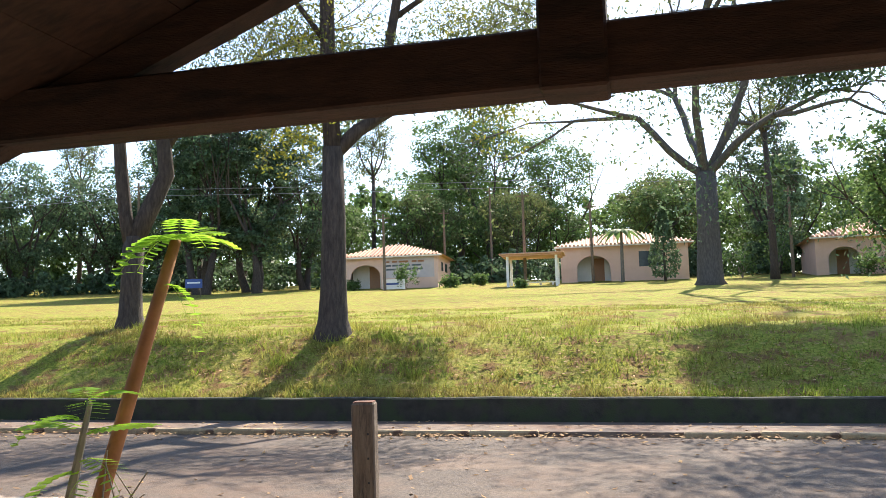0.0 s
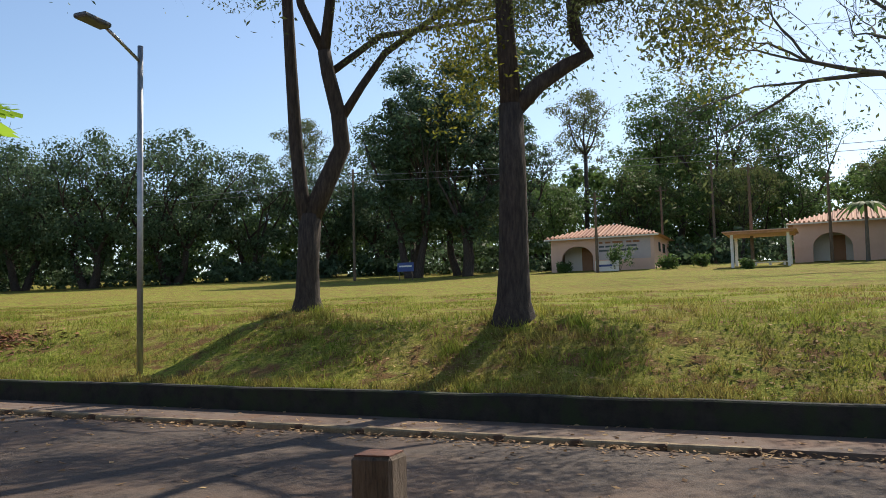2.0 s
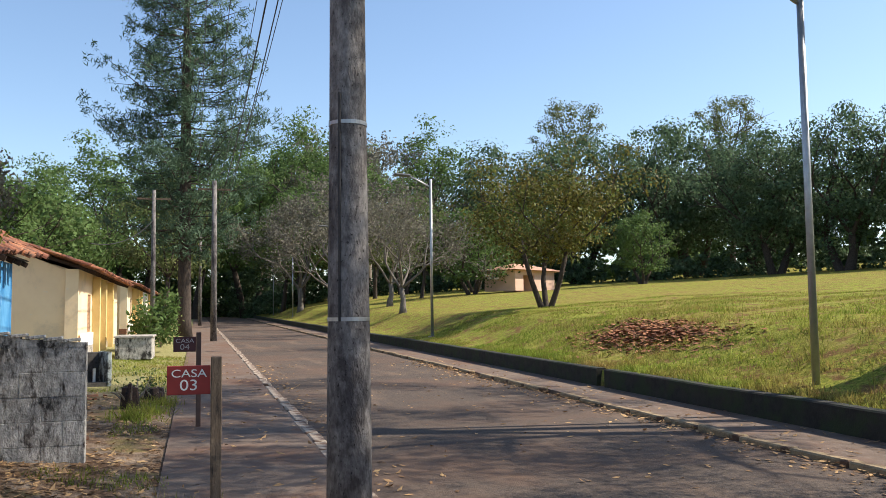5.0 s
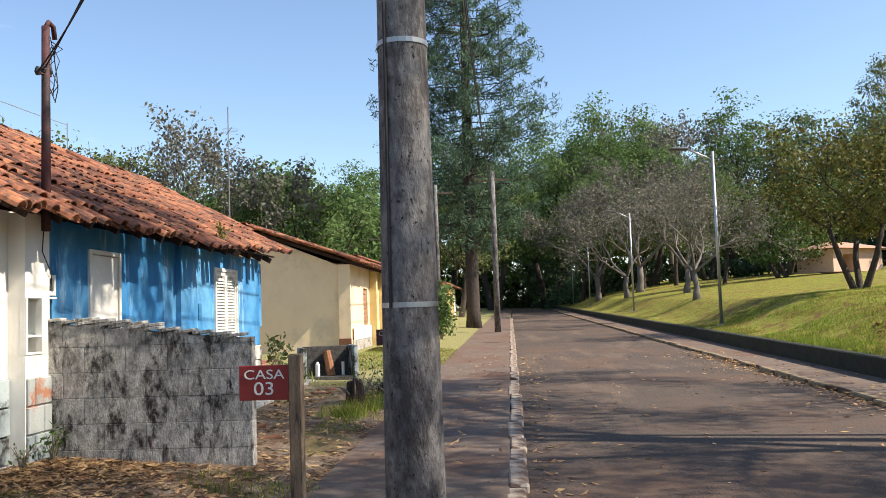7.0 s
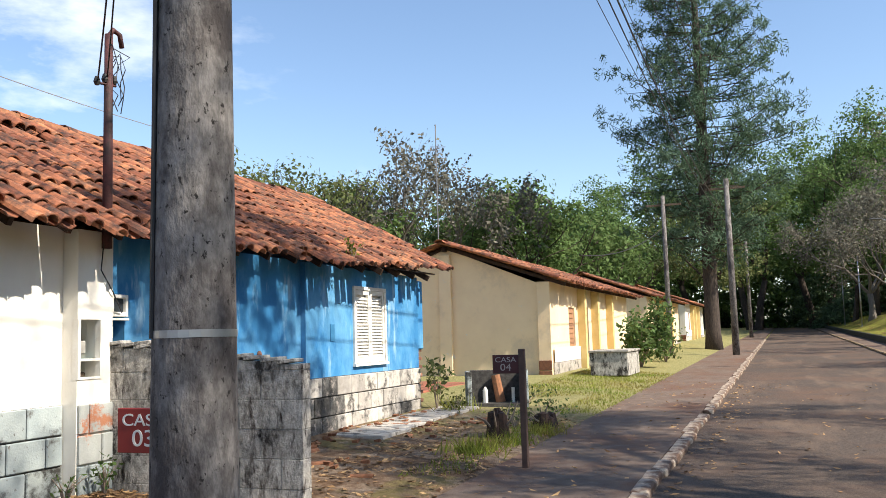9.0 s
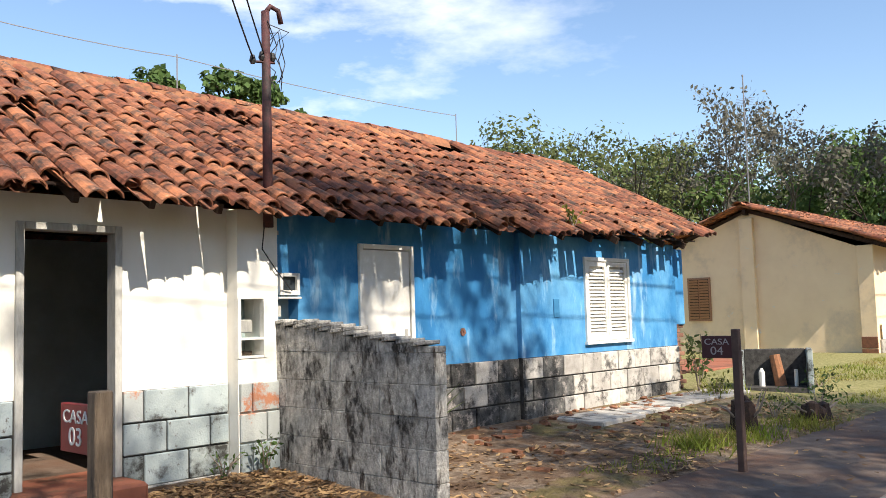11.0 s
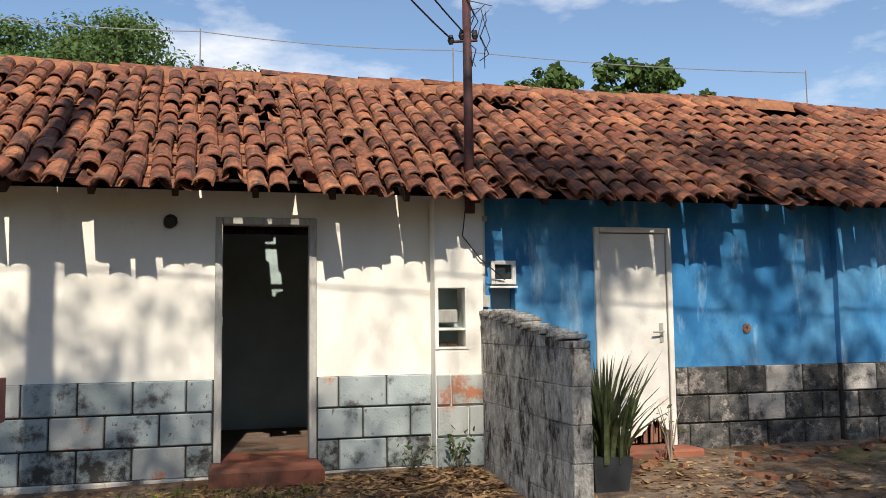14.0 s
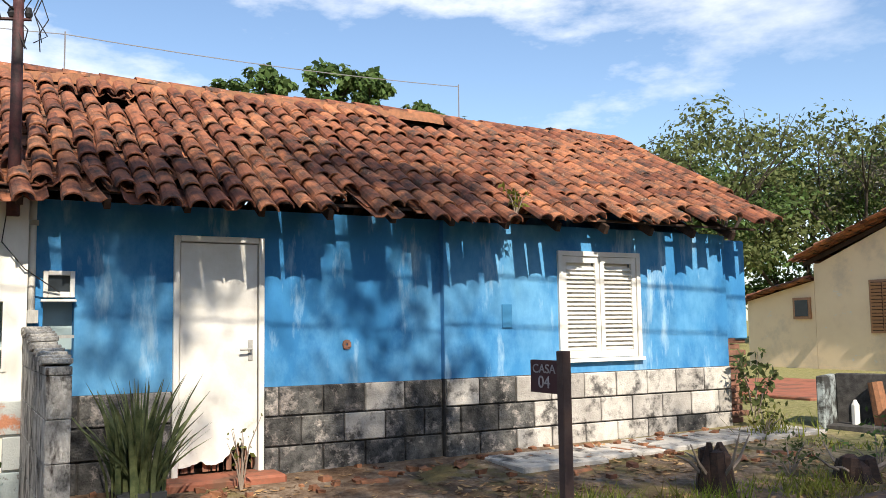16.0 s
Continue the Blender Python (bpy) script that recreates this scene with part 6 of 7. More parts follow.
bank_tree("street_tree", "tall dark-barked tree with one bent limb on the bank", t2, [
    (leaning([(0.0, -0.4), (0.0, 0.08), (0.0, 0.35), (0.02, 0.9), (0.05, 2.2), (0.06, 3.6)]), [0.50, 0.37, 0.285, 0.25, 0.225, 0.20], 0),
    (leaning([(0.06, 3.55), (0.0, 5.0), (0.0, 6.6), (-0.1, 8.2), (0.1, 9.5)]), [0.18, 0.15, 0.14, 0.11, 0.05], 8),
    (leaning([(0.05, 3.45), (0.55, 3.95), (1.0, 4.25), (1.38, 4.45), (1.2, 4.72), (1.14, 5.3), (1.4, 6.6), (1.8, 7.8), (2.4, 9.0)]), [0.15, 0.135, 0.125, 0.12, 0.11, 0.095, 0.09, 0.07, 0.04], 7),
    (leaning([(1.16, 5.2), (1.9, 5.75), (2.8, 5.9), (3.6, 5.5)]), [0.065, 0.05, 0.035, 0.02], 7),
    (leaning([(0.0, 5.6), (-0.6, 6.4), (-1.5, 7.2)]), [0.06, 0.05, 0.03], 5),
    (leaning([(1.3, 6.2), (2.6, 7.2), (3.9, 7.6)]), [0.06, 0.045, 0.03], 6),
    ([(0.98, 0.57, 5.3), (1.6, 2.2, 5.9), (2.1, 3.8, 6.5), (2.3, 5.2, 7.0), (2.0, 6.6, 7.9)], [0.08, 0.07, 0.05, 0.04, 0.02], 8),
    ([(0.0, 0, 7.0), (-1.6, -0.8, 8.8), (-3.0, -1.2, 10.0)], [0.08, 0.06, 0.03], 7),
    ([(0.0, 0, 7.6), (1.2, -1.4, 9.4), (2.0, -2.4, 10.4)], [0.08, 0.06, 0.03], 7),
], [(-0.5, 0.1, 5.2), (-1.0, 0.1, 5.0), (-0.85, 0.1, 3.9), (3.4, 0.1, 4.0), (-0.7, 0.2, 4.6), (-0.4, 0.1, 4.2), (-0.8, 0.2, 5.9), (0.3, 0.2, 6.0), (2.6, 1.4, 5.6), (3.0, 1.6, 5.2), (2.2, 1.2, 6.2)], 22, (LEAF_OLIVE, LEAF_YELLOW), 9000, ((-2, -2.6, 9.1), (0, -3.2, 9.2), (2, -2.6, 9.1), (3.2, -1, 9.0), (1.2, 0.5, 9.8), (4.4, -2.2, 9.1), (-1.2, 0.6, 9.8), (3.0, 1.0, 9.6), (2.8, 6.9, 8.2), (2.1, 5.1, 5.8)),
    ((0.7, 0.1, 5.3), (2.0, 0.1, 5.1), (2.7, 0.1, 5.1), (3.4, 0.1, 4.8), (3.8, 0.1, 5.0), (-0.4, 0.1, 5.5), (1.3, 0.1, 5.0), (-1.2, 0.1, 5.5), (2.4, 0.2, 5.7), (3.2, 0.2, 5.7), (-0.9, 0.1, 6.2)), shade_canopy_layer(t2, -7.6, -2.6, 6))
# This tree's last clump list is added out of view to shade the bank.
t3 = (7.6, 21.5, ground_z(7.6, 21.5) - 0.1)
bank_tree("street_tree", "tall tree on the lawn past the porch", t3, [
    (leaning([(0.0, 0), (0.0, 0.3), (-0.1, 3.0), (-0.5, 6.5)]), [0.42, 0.28, 0.22, 0.18], 0),
    (leaning([(-0.5, 6.4), (-1.4, 8.2), (-2.4, 9.6)]), [0.14, 0.10, 0.05], 8),
    (leaning([(-0.5, 6.4), (0.2, 8.6), (0.5, 10.6)]), [0.14, 0.10, 0.05], 8),
    ([(-0.2, -0.1, 4.6), (-1.6, -0.8, 5.6), (-2.8, -1.1, 5.7), (-3.7, -1.5, 5.4)], [0.09, 0.07, 0.05, 0.02], 4),
], [], 23, (LEAF_DARK_HAZED, LEAF_YELLOW), 15000, ((-3.9, -2.6, 7.8), (-3.2, -1.6, 8.1), (-2, 0.3, 7.9), (-1.2, 0.6, 8.1), (-2.6, -0.4, 8.3), (-4.6, -3.5, 8.1), (-3.3, -1.1, 5.4), (-2.6, -1.2, 5.6)), (), [(-4.3 + 0.5 * i, 4.3 + 0.5 * j, 10.9 + 0.2 * math.sin(3 * i + j)) for i in range(6) for j in range(4)] * 3)

big = bare_tree("kapok_tree", "huge pale-barked tree with bare spreading crown", 19.0, 13.0, 0.84, 31, 6, BARK_GREY, 0.38, limbs=6)
plant(big, [(4.65, 57.5, 1.0)], 1)

dark = broadleaf("forest_tree", "tall dense dark green tree beyond the lawn", 18.5, 4.2, 17.6, 0.35, LEAF_DARK_HAZED, 41, 7000, 0.42, trunks=2, clump_n=110)
plant(dark, [(-35.8, 67.5, 0.98), (-33.2, 71.5, 1.05), (-31.4, 69.0, 0.9), (-38.5, 73.0, 0.92), (11.8, 80.0, 0.8), (-29.5, 75.0, 0.8)], 2)
wide = broadleaf("forest_tree", "broad round dark green tree at the lawn edge", 14.0, 6.6, 12.9, 0.4, LEAF_DARK_HAZED, 42, 7000, 0.46, trunks=3, clump_n=110)
plant(wide, [(-64.7, 58.9, 1.03), (-61.0, 65.5, 1.03), (-70.5, 56.0, 0.92), (-57.5, 73.0, 0.9), (-83.4, 51.0, 1.11), (-78.5, 60.0, 0.99), (-92.0, 46.0, 1.17), (-52.0, 78.0, 0.87), (-45.5, 80.0, 0.92), (-88.0, 58.0, 1.21), (-101.0, 40.0, 1.17)], 3)
tall = broadleaf("forest_tree", "tall airy grey-green tree rising over the wood", 20.0, 4.6, 9.0, 0.3, LEAF_OLIVE, 43, 2600, 0.36, open_=0.1, clump_n=34)
plant(tall, [(-27.3, 89.1, 0.94), (-59.1, 84.0, 0.98), (-104.7, 51.1, 1.28), (-50.0, 88.0, 0.9), (9.8, 66.5, 0.93), (-92.0, 66.0, 1.15), (30.0, 90.0, 0.9)], 4)
mass = broadleaf("forest_tree", "large mid green forest tree behind the bungalows", 20.0, 6.5, 17.5, 0.4, LEAF_MID, 44, 5200, 0.48, trunks=2, clump_n=100)
plant(mass, [(-16.3, 99.0, 1.05), (-22.0, 103.0, 1.0), (-9.0, 103.0, 0.85), (-112.5, 17.5, 1.1), (-120.0, 24.0, 1.05), (-104.0, 22.0, 0.85), (-131.0, 12.0, 1.25), (-123.0, 4.0, 1.15), (-97.0, 27.0, 0.64), (-140.0, 20.0, 1.3), (-110.0, 34.0, 1.0), (-136.0, -4.0, 1.2), (-162.0, 8.0, 1.3), (-158.0, 1.0, 1.2), (-158.0, 15.0, 1.3), (-118.0, -9.0, 1.05), (-98.0, 15.8, 0.68), (-103.0, -12.0, 0.8)], 5)
low = broadleaf("forest_tree", "mid-height green tree of the wood's edge", 11.0, 5.0, 10.6, 0.25, LEAF_MID, 45, 3600, 0.46, trunks=3, clump_n=90)
spots = [(-44 + 7.2 * i + 2 * math.sin(i * 2.3), 92 + 6 * math.sin(i * 1.7), 0.95 + 0.2 * math.sin(i * 3.1)) for i in range(13)]
spots += [(-50.6, -17.2, 1.0), (-57.8, -8.1, 1.05), (-42.9, -17.5, 0.82), (-36.5, -19.0, 0.8), (-61.5, -9.5, 1.1), (-72, -6, 1.0), (-84, -8, 1.05), (-91.4, -10, 1.3), (-68, 26, 0.7), (-80, 30, 0.75), (-86, 36, 0.85), (16.5, 55.0, 1.0), (22, 62, 1.1), (30, 70, 1.1), (-66, 40, 0.6), (14, 90, 1.1), (24, 84, 1.0), (40, 80, 1.2), (-24, 118, 1.7), (4, 120, 1.4), (34, 110, 1.4), (-50, 112, 1.0), (-78, 100, 0.9), (-104, 82, 0.95), (-126, 60, 1.1), (-140, 42, 1.3)]
plant(low, spots, 6)
olive = broadleaf("forest_tree", "light olive tree with thin foliage", 10.0, 4.6, 8.0, 0.22, LEAF_OLIVE, 46, 2400, 0.34, open_=0.15, clump_n=44)
plant(olive, [(-40.4, -19.9, 1.06), (-43.0, -14.6, 0.92), (-48.0, 84.0, 1.0), (-40.0, 88.0, 1.1), (-20.0, 86.0, 0.9), (-12.0, 88.0, 0.95), (2.0, 90.0, 1.0), (-75.0, 2.0, 1.15), (-88.0, 22.0, 0.95), (-95.0, 20.0, 1.0), (-106.0, 14.5, 1.15), (-34.0, -15.0, 0.85), (-71.0, 22.5, 0.75), (-62.0, -14.0, 1.1)], 7)
greybare = bare_tree("bare_tree", "leafless grey-brown tree with a dense twig crown", 11.5, 5.5, 0.28, 47, 5, BARK_PALE, 0.2, 6000, LEAF_GREY, 0.26)
plant(greybare, [(-51.3, -11.5, 1.02), (-126.0, 28.8, 2.0), (-47.0, -16.0, 0.85), (-84.0, 18.0, 1.05), (-90.0, 14.8, 1.0), (-112.0, 27.0, 1.7)], 8)
treec = broadleaf("magnolia_tree", "round tree with rust and yellow-green leathery leaves", 6.1, 4.3, 4.3, 0.13, LEAF_RUSSET, 48, 5200, 0.24, trunks=3, clump_n=90)
plant(treec, [(-33.4, 18.1, 0.9)], 9)
treed = bare_tree("small_bare_tree", "small tree of fine pale twigs with few leaves", 6.4, 3.2, 0.15, 49, 5, BARK_PALE, 0.22, 1300, LEAF_GREY, 0.16)
plant(treed, [(-46.5, 15.3, 1.0), (-60.0, 17.5, 1.15), (-74.0, 15.5, 1.25)], 10)


def pine(x, y, h, r, seed):
    """A tall pine: a straight mast, drooping whorls, tufts of needles."""
    rng = np.random.default_rng(seed)
    z0 = ground_z(x, y)
    root = thing("pine_tree", "tall straight pine with airy blue-green needles", "tree", (x, y, z0 - 0.1))
    bm = tube(bmesh.new(), [(0, 0, 0), (0.02, 0, 1.0), (0.05, 0, h * 0.5), (0, 0, h)], [0.48, 0.38, 0.27, 0.04], 10)
    part("trunk", bm, BARK, root, smooth=True)
    lb = bmesh.new()
    cen = []
    z = 4.6
    while z < h - 0.3:
        k = (z - 4.6) / (h - 4.6)
        reach = r * min(1.0, 0.5 + k * 2.6) * (1 - k) ** 0.46 * (0.8 + 0.4 * abs(math.sin(z * 1.3))) + 0.3
        for j in range(int(rng.integers(4, 7))):
            a = rng.uniform(0, 2 * math.pi)
            ln = reach * rng.uniform(0.6, 1.15)
            tip = Vector((math.cos(a) * ln, math.sin(a) * ln, z + ln * rng.uniform(0.02, 0.35)))
            mid_ = Vector((tip.x * 0.5, tip.y * 0.5, z - 0.02 * ln))
            tube(lb, [(0, 0, z), mid_, tip], [0.05 * (1 - k) + 0.015, 0.03, 0.012], 4, cap=False)
            for q in range(max(2, int(ln * 3.2))):
                f = rng.uniform(0.35, 1.05)
                b = Vector((0, 0, z)).lerp(tip, f) + Vector(rng.normal(size=3)) * 0.16 * ln ** 0.5
                cen.append(tuple(b))
        z += rng.uniform(0.28, 0.5)
    part("limb_whorl", lb, BARK, root)
    pts = clumps(rng, cen, 0.19, 19)
    part("needles", leaf_cloud("needles", pts, 0.32, 0.16, rng, -0.5), NEEDLE, root, "airy tufts of long needles")
    return root


pine(-50.3, 4.1, 25.0, 4.5, 51)


# small trees seen over the ridge
umb = broadleaf("papaya_tree", "small tree top with drooping palmate leaves", 7.8, 0.75, 1.3, 0.09, LEAF_MID, 52, 420, 0.30, clump_n=14)
plant(umb, [(-16.5, -11.9, 1.0), (-17.7, -10.5, 0.98), (-18.5, -10.2, 0.96), (-20.6, -11.4, 0.92), (-15.4, -11.4, 0.93), (-22.0, -12.0, 0.9)], 11)


mango = broadleaf("mango_tree", "dense round green tree behind the white house", 10.6, 3.5, 7.0, 0.3, LEAF_MID, 62, 17000, 0.22, clump_n=130)
plant(mango, [(-5.1, -18.8, 0.99), (-1.6, -19.5, 1.0)], 12)


def conifer_bush(x, y, h, r, seed):
    rng = np.random.default_rng(seed)
    root = thing("cypress", "dark conical cypress by the bungalow", "tree", (x, y, ground_z(x, y)))
    part("trunk", tube(bmesh.new(), [(0, 0, -0.1), (0, 0, h * 0.9)], [0.12, 0.02], 6), BARK, root)
    k = rng.uniform(0, 1, 1500)
    a = rng.uniform(0, 2 * math.pi, 1500)
    rr = r * np.minimum(1, 0.5 + 2 * k) * (1 - k * 0.88) * np.sqrt(rng.uniform(0.3, 1.1, 1500))
    pts = np.stack([rr * np.cos(a), rr * np.sin(a), 0.3 + k * h], 1)
    part("crown", leaf_cloud("crown", pts, 0.36, 0.4, rng, -0.8), LEAF_DARK_HAZED, root)


conifer_bush(2.2, 68.5, 5.3, 1.6, 61)


def palm(x, y, h, seed):
    rng = random.Random(seed)
    root = thing("palm_tree", "slender palm with arched fronds by the bungalow", "tree", (x, y, ground_z(x, y)))
    part("trunk", tube(bmesh.new(), [(0, 0, -0.1), (0.05, 0, h)], [0.15, 0.10], 8), BARK_PALE, root)
    for i in range(11):
        a = 2 * math.pi * i / 11 + rng.uniform(-0.2, 0.2)
        c, s = math.cos(a), math.sin(a)
        v, f = [], []
        for k in range(9):
            t = k / 8
            d, z = 1.9 * t, h + 0.9 * t - 1.7 * t * t
            w = 0.28 * math.sin(math.pi * min(1, t + 0.12)) + 0.03
            v += [(c * d - s * w, s * d + c * w, z - 0.12), (c * d, s * d, z), (c * d + s * w, s * d - c * w, z - 0.12)]
        for k in range(8):
            f += [(3 * k, 3 * k + 3, 3 * k + 4, 3 * k + 1), (3 * k + 1, 3 * k + 4, 3 * k + 5, 3 * k + 2)]
        part("frond", mesh_from("frond", v, f), LEAF_MID, root)


palm(-1.0, 69.5, 4.0, 3)


def shrub(x, y, h, r, material, label, seed, n=900, leaf=0.16):
    rng = np.random.default_rng(seed)
    root = thing("shrub", label, "shrub", (x, y, ground_z(x, y) - 0.05))
    bm = bmesh.new()
    cen = []
    for i in range(9):
        a = rng.uniform(0, 2 * math.pi)
        d = r * rng.uniform(0.2, 0.9)
        top = (math.cos(a) * d, math.sin(a) * d, h * rng.uniform(0.55, 1.0))
        tube(bm, [(0, 0, 0), (top[0] * 0.4, top[1] * 0.4, top[2] * 0.55), top], [0.03, 0.02, 0.008], 4)
        cen += [top, (top[0] * 0.7, top[1] * 0.7, top[2] * 0.75), (top[0] * 0.9, top[1] * 0.9, top[2] * 0.45)]
    part("stems", bm, TWIG, root)
    part("foliage", leaf_cloud("foliage", clumps(rng, cen, r * 0.22, max(3, n // len(cen))), leaf, 0.5, rng), material, root)
    return root


shrub(-32.6, 3.1, 1.9, 1.2, LEAF_MID, "green shrub with arching stems before the cream house", 71, 1500, 0.18)
shrub(-36.5, 3.4, 1.3, 1.0, LEAF_OLIVE, "dry tangled shrub beside the sidewalk", 72, 400, 0.14)
for i, (x, y, h, r) in enumerate(((-22.8, 68.8, 0.8, 0.7), (-18.0, 67.6, 1.9, 1.1), (-14.6, 68.8, 0.9, 0.9), (-7.9, 62.2, 0.7, 0.5), (16.5, 69.0, 1.8, 1.6), (19.0, 69.5, 1.2, 1.8), (-12.6, 71.5, 0.9, 0.8), (8.0, 70.5, 2.6, 1.6), (11.0, 74.0, 4.0, 2.2))):
    shrub(x, y, h, r, LEAF_MID, "green garden shrub by the bungalows", 80 + i, 700, 0.24)


def far_woods():
    """The closed wood behind the single trees, with its undergrowth."""
    line = ((75, 95), (30, 112), (-20, 118), (-62, 106), (-98, 84), (-126, 56), (-148, 24), (-150, -8), (-122, -24), (-86, -26))
    rg = np.random.default_rng(91)

    def belt(path, per_metre, wide, top):
        cen = []
        for (x0, y0), (x1, y1) in zip(path, path[1:]):
            for k in range(int(math.hypot(x1 - x0, y1 - y0) * per_metre)):
                t = rg.random()
                x, y = x0 + (x1 - x0) * t + rg.normal() * wide, y0 + (y1 - y0) * t + rg.normal() * wide
                h = top * (1 + 0.4 * noise.noise((x * 0.1, y * 0.1, top))) * rg.random() ** 1.25
                cen.append((x, y, ground_z(x, y) + h))
        return cen

    pts, face = tufts_of(rg, belt(line[:6], 8.0, 4.0, 10.8) + belt(line[5:], 9.0, 4.0, 14.0), 1.8, 44)
    tagged(part("far_woods", leaf_cloud("far_woods", pts, 0.78, 0.65, rg, 0.0, face), LEAF_MID), "closed green wood behind the lawn and houses", "woods", kind="stuff")
    low_line = ((40, 84), (14, 82), (-12, 82), (-30, 77), (-46, 76), (-60, 68), (-72, 58), (-92, 42), (-104, 26), (-112, 15), (-128, 14))
    road_end = ((-124, 15), (-152, 9), (-148, -9), (-110, -16))
    pts, face = tufts_of(rg, belt(low_line, 7.0, 1.6, 2.6) + belt(road_end, 12.0, 1.6, 8.5), 0.9, 32)
    tagged(part("undergrowth", leaf_cloud("undergrowth", pts, 0.42, 0.65, rg, 0.0, face), LEAF_DARK_HAZED), "dark undergrowth along the edge of the wood", "undergrowth", kind="stuff")


far_woods()


# ---- yard things ----
def porch_plant():
    root = thing("acacia_sapling", "orange-brown leaning sapling stem with fresh feathery leaves", "plant")
    zb = ground_z(-2.07, 2.91)
    stem = [(-2.10, 2.91, zb - 0.05), (-1.87, 2.91, 0.78), (-1.68, 2.91, 1.36), (-1.51, 2.91, 1.87)]
    part("stem", tube(bmesh.new(), stem, [0.036, 0.034, 0.031, 0.024], 10), STEM, root, smooth=True)
    rng = random.Random(14)

    def frond(p, a, length, droop, rise=0.25):
        c, s = math.cos(a), math.sin(a)
        v, f = [], []
        n = 10
        rib = None
        for k in range(n):
            t = (k + 0.8) / n
            d, z = length * t, length * (rise * t - droop * t * t)
            base = Vector((p[0] + c * d, p[1] + s * d, p[2] + z))
            ll = length * 0.36 * (0.45 + math.sin(math.pi * min(1, t * 0.9)) * 0.6)
            here = len(v)
            v += [base, base + Vector((0, 0, 0.004))]
            if rib is not None:
                f.append((rib, here, here + 1, rib + 1))
            rib = here
            for sd in (-1, 1):
                u = Vector((-s * sd * 0.94 + c * 0.35, c * sd * 0.94 + s * 0.35, -0.12)).normalized()
                w = Vector((c, s, 0.1)) * ll * 0.27
                i = len(v)
                v += [base + u * ll * 0.5 + w, base + u * ll, base + u * ll * 0.5 - w]
                f.append((here, i, i + 1, i + 2))
        part("frond", mesh_from("frond", v, f), LEAF_BRIGHT, root, "bright green feathery leaf")

    for a, ln, dr, rs in ((0.1, 0.24, 0.5, 0.35), (0.8, 0.20, 0.4, 0.6), (-0.6, 0.24, 0.7, 0.5), (2.9, 0.24, 1.0, 0.5), (3.6, 0.26, 1.3, 0.6), (2.2, 0.20, 0.5, 0.6), (-1.6, 0.24, 0.9, 0.55), (1.4, 0.2, 0.3, 0.7), (-2.3, 0.24, 1.1, 0.6), (-1.0, 0.22, 0.5, 0.8)):
        frond((-1.50, 2.91, 1.86), a, ln, dr, rs)
    for a, ln, dr, rs in ((0.4, 0.16, 1.6, 0.3), (-0.3, 0.18, 1.9, 0.3)):
        frond((-1.56, 2.90, 1.68), a, ln, dr, rs)
    p2 = (-1.95, 2.65, zb)
    part("side_stem", tube(bmesh.new(), [p2, (-1.82, 2.65, 0.85), (-1.74, 2.66, 1.22)], [0.024, 0.02, 0.010], 6), TWIG, root)
    for a, ln, dr, z, rs in ((0.2, 0.27, 0.2, 1.10, 0.3), (3.0, 0.28, 0.3, 1.12, 0.3), (1.0, 0.2, 0.5, 1.22, 0.6), (-0.9, 0.24, 0.8, 1.2, 0.6), (2.2, 0.2, 0.4, 1.24, 0.5), (-2.4, 0.24, 0.9, 1.15, 0.6), (-0.4, 0.24, 0.8, 1.0, 0.3), (-2.9, 0.24, 1.0, 0.95, 0.3), (-1.4, 0.22, 1.2, 0.92, 0.3), (0.1, 0.2, 0.9, 0.85, 0.2), (3.3, 0.2, 1.0, 0.8, 0.2)):
        frond((-1.76, 2.65, z), a, ln, dr, rs)
    for k in range(7):
        x = -1.9 + rng.uniform(-0.2, 0.6)
        part("dry_twig", tube(bmesh.new(), [(x, 2.9, zb), (x + rng.uniform(-0.1, 0.25), 2.9, zb + 0.45), (x + rng.uniform(-0.2, 0.45), 2.85, zb + rng.uniform(0.6, 0.9))], [0.008, 0.006, 0.003], 4), TWIG, root)
    return root


porch_plant()


def sword_plant():
    x, y = -11.05, 2.62
    z = ground_z(x, y)
    root = thing("potted_sword_plant", "dark square pot with stiff striped sword leaves", "plant", (x, y, z))
    pot = bmesh.new()
    bmesh.ops.create_cone(pot, cap_ends=True, segments=4, radius1=0.19, radius2=0.23, depth=0.26, matrix=pose(0, 0, 0.12, 0, 0, 45))
    part("pot", pot, PLASTIC_DARK, root)
    rng = random.Random(31)
    for i in range(110):
        a = rng.uniform(0, 2 * math.pi)
        r0, lean, h = rng.uniform(0, 0.2), rng.uniform(0.02, 0.42), rng.uniform(0.35, 0.85)
        c, s = math.cos(a), math.sin(a)
        tw = rng.uniform(0, math.pi)
        v, f = [], []
        for k in range(6):
            t = k / 5
            d = r0 + lean * t * t
            w = 0.018 * (1 - t ** 3) + 0.001
            v += [(c * d + math.cos(tw) * w, s * d + math.sin(tw) * w, 0.2 + h * t), (c * d - math.cos(tw) * w, s * d - math.sin(tw) * w, 0.2 + h * t)]
        for k in range(5):
            f.append((2 * k, 2 * k + 1, 2 * k + 3, 2 * k + 2))
        part("sword_leaf", mesh_from("sword_leaf", v, f), SWORD, root)
    return root


sword_plant()


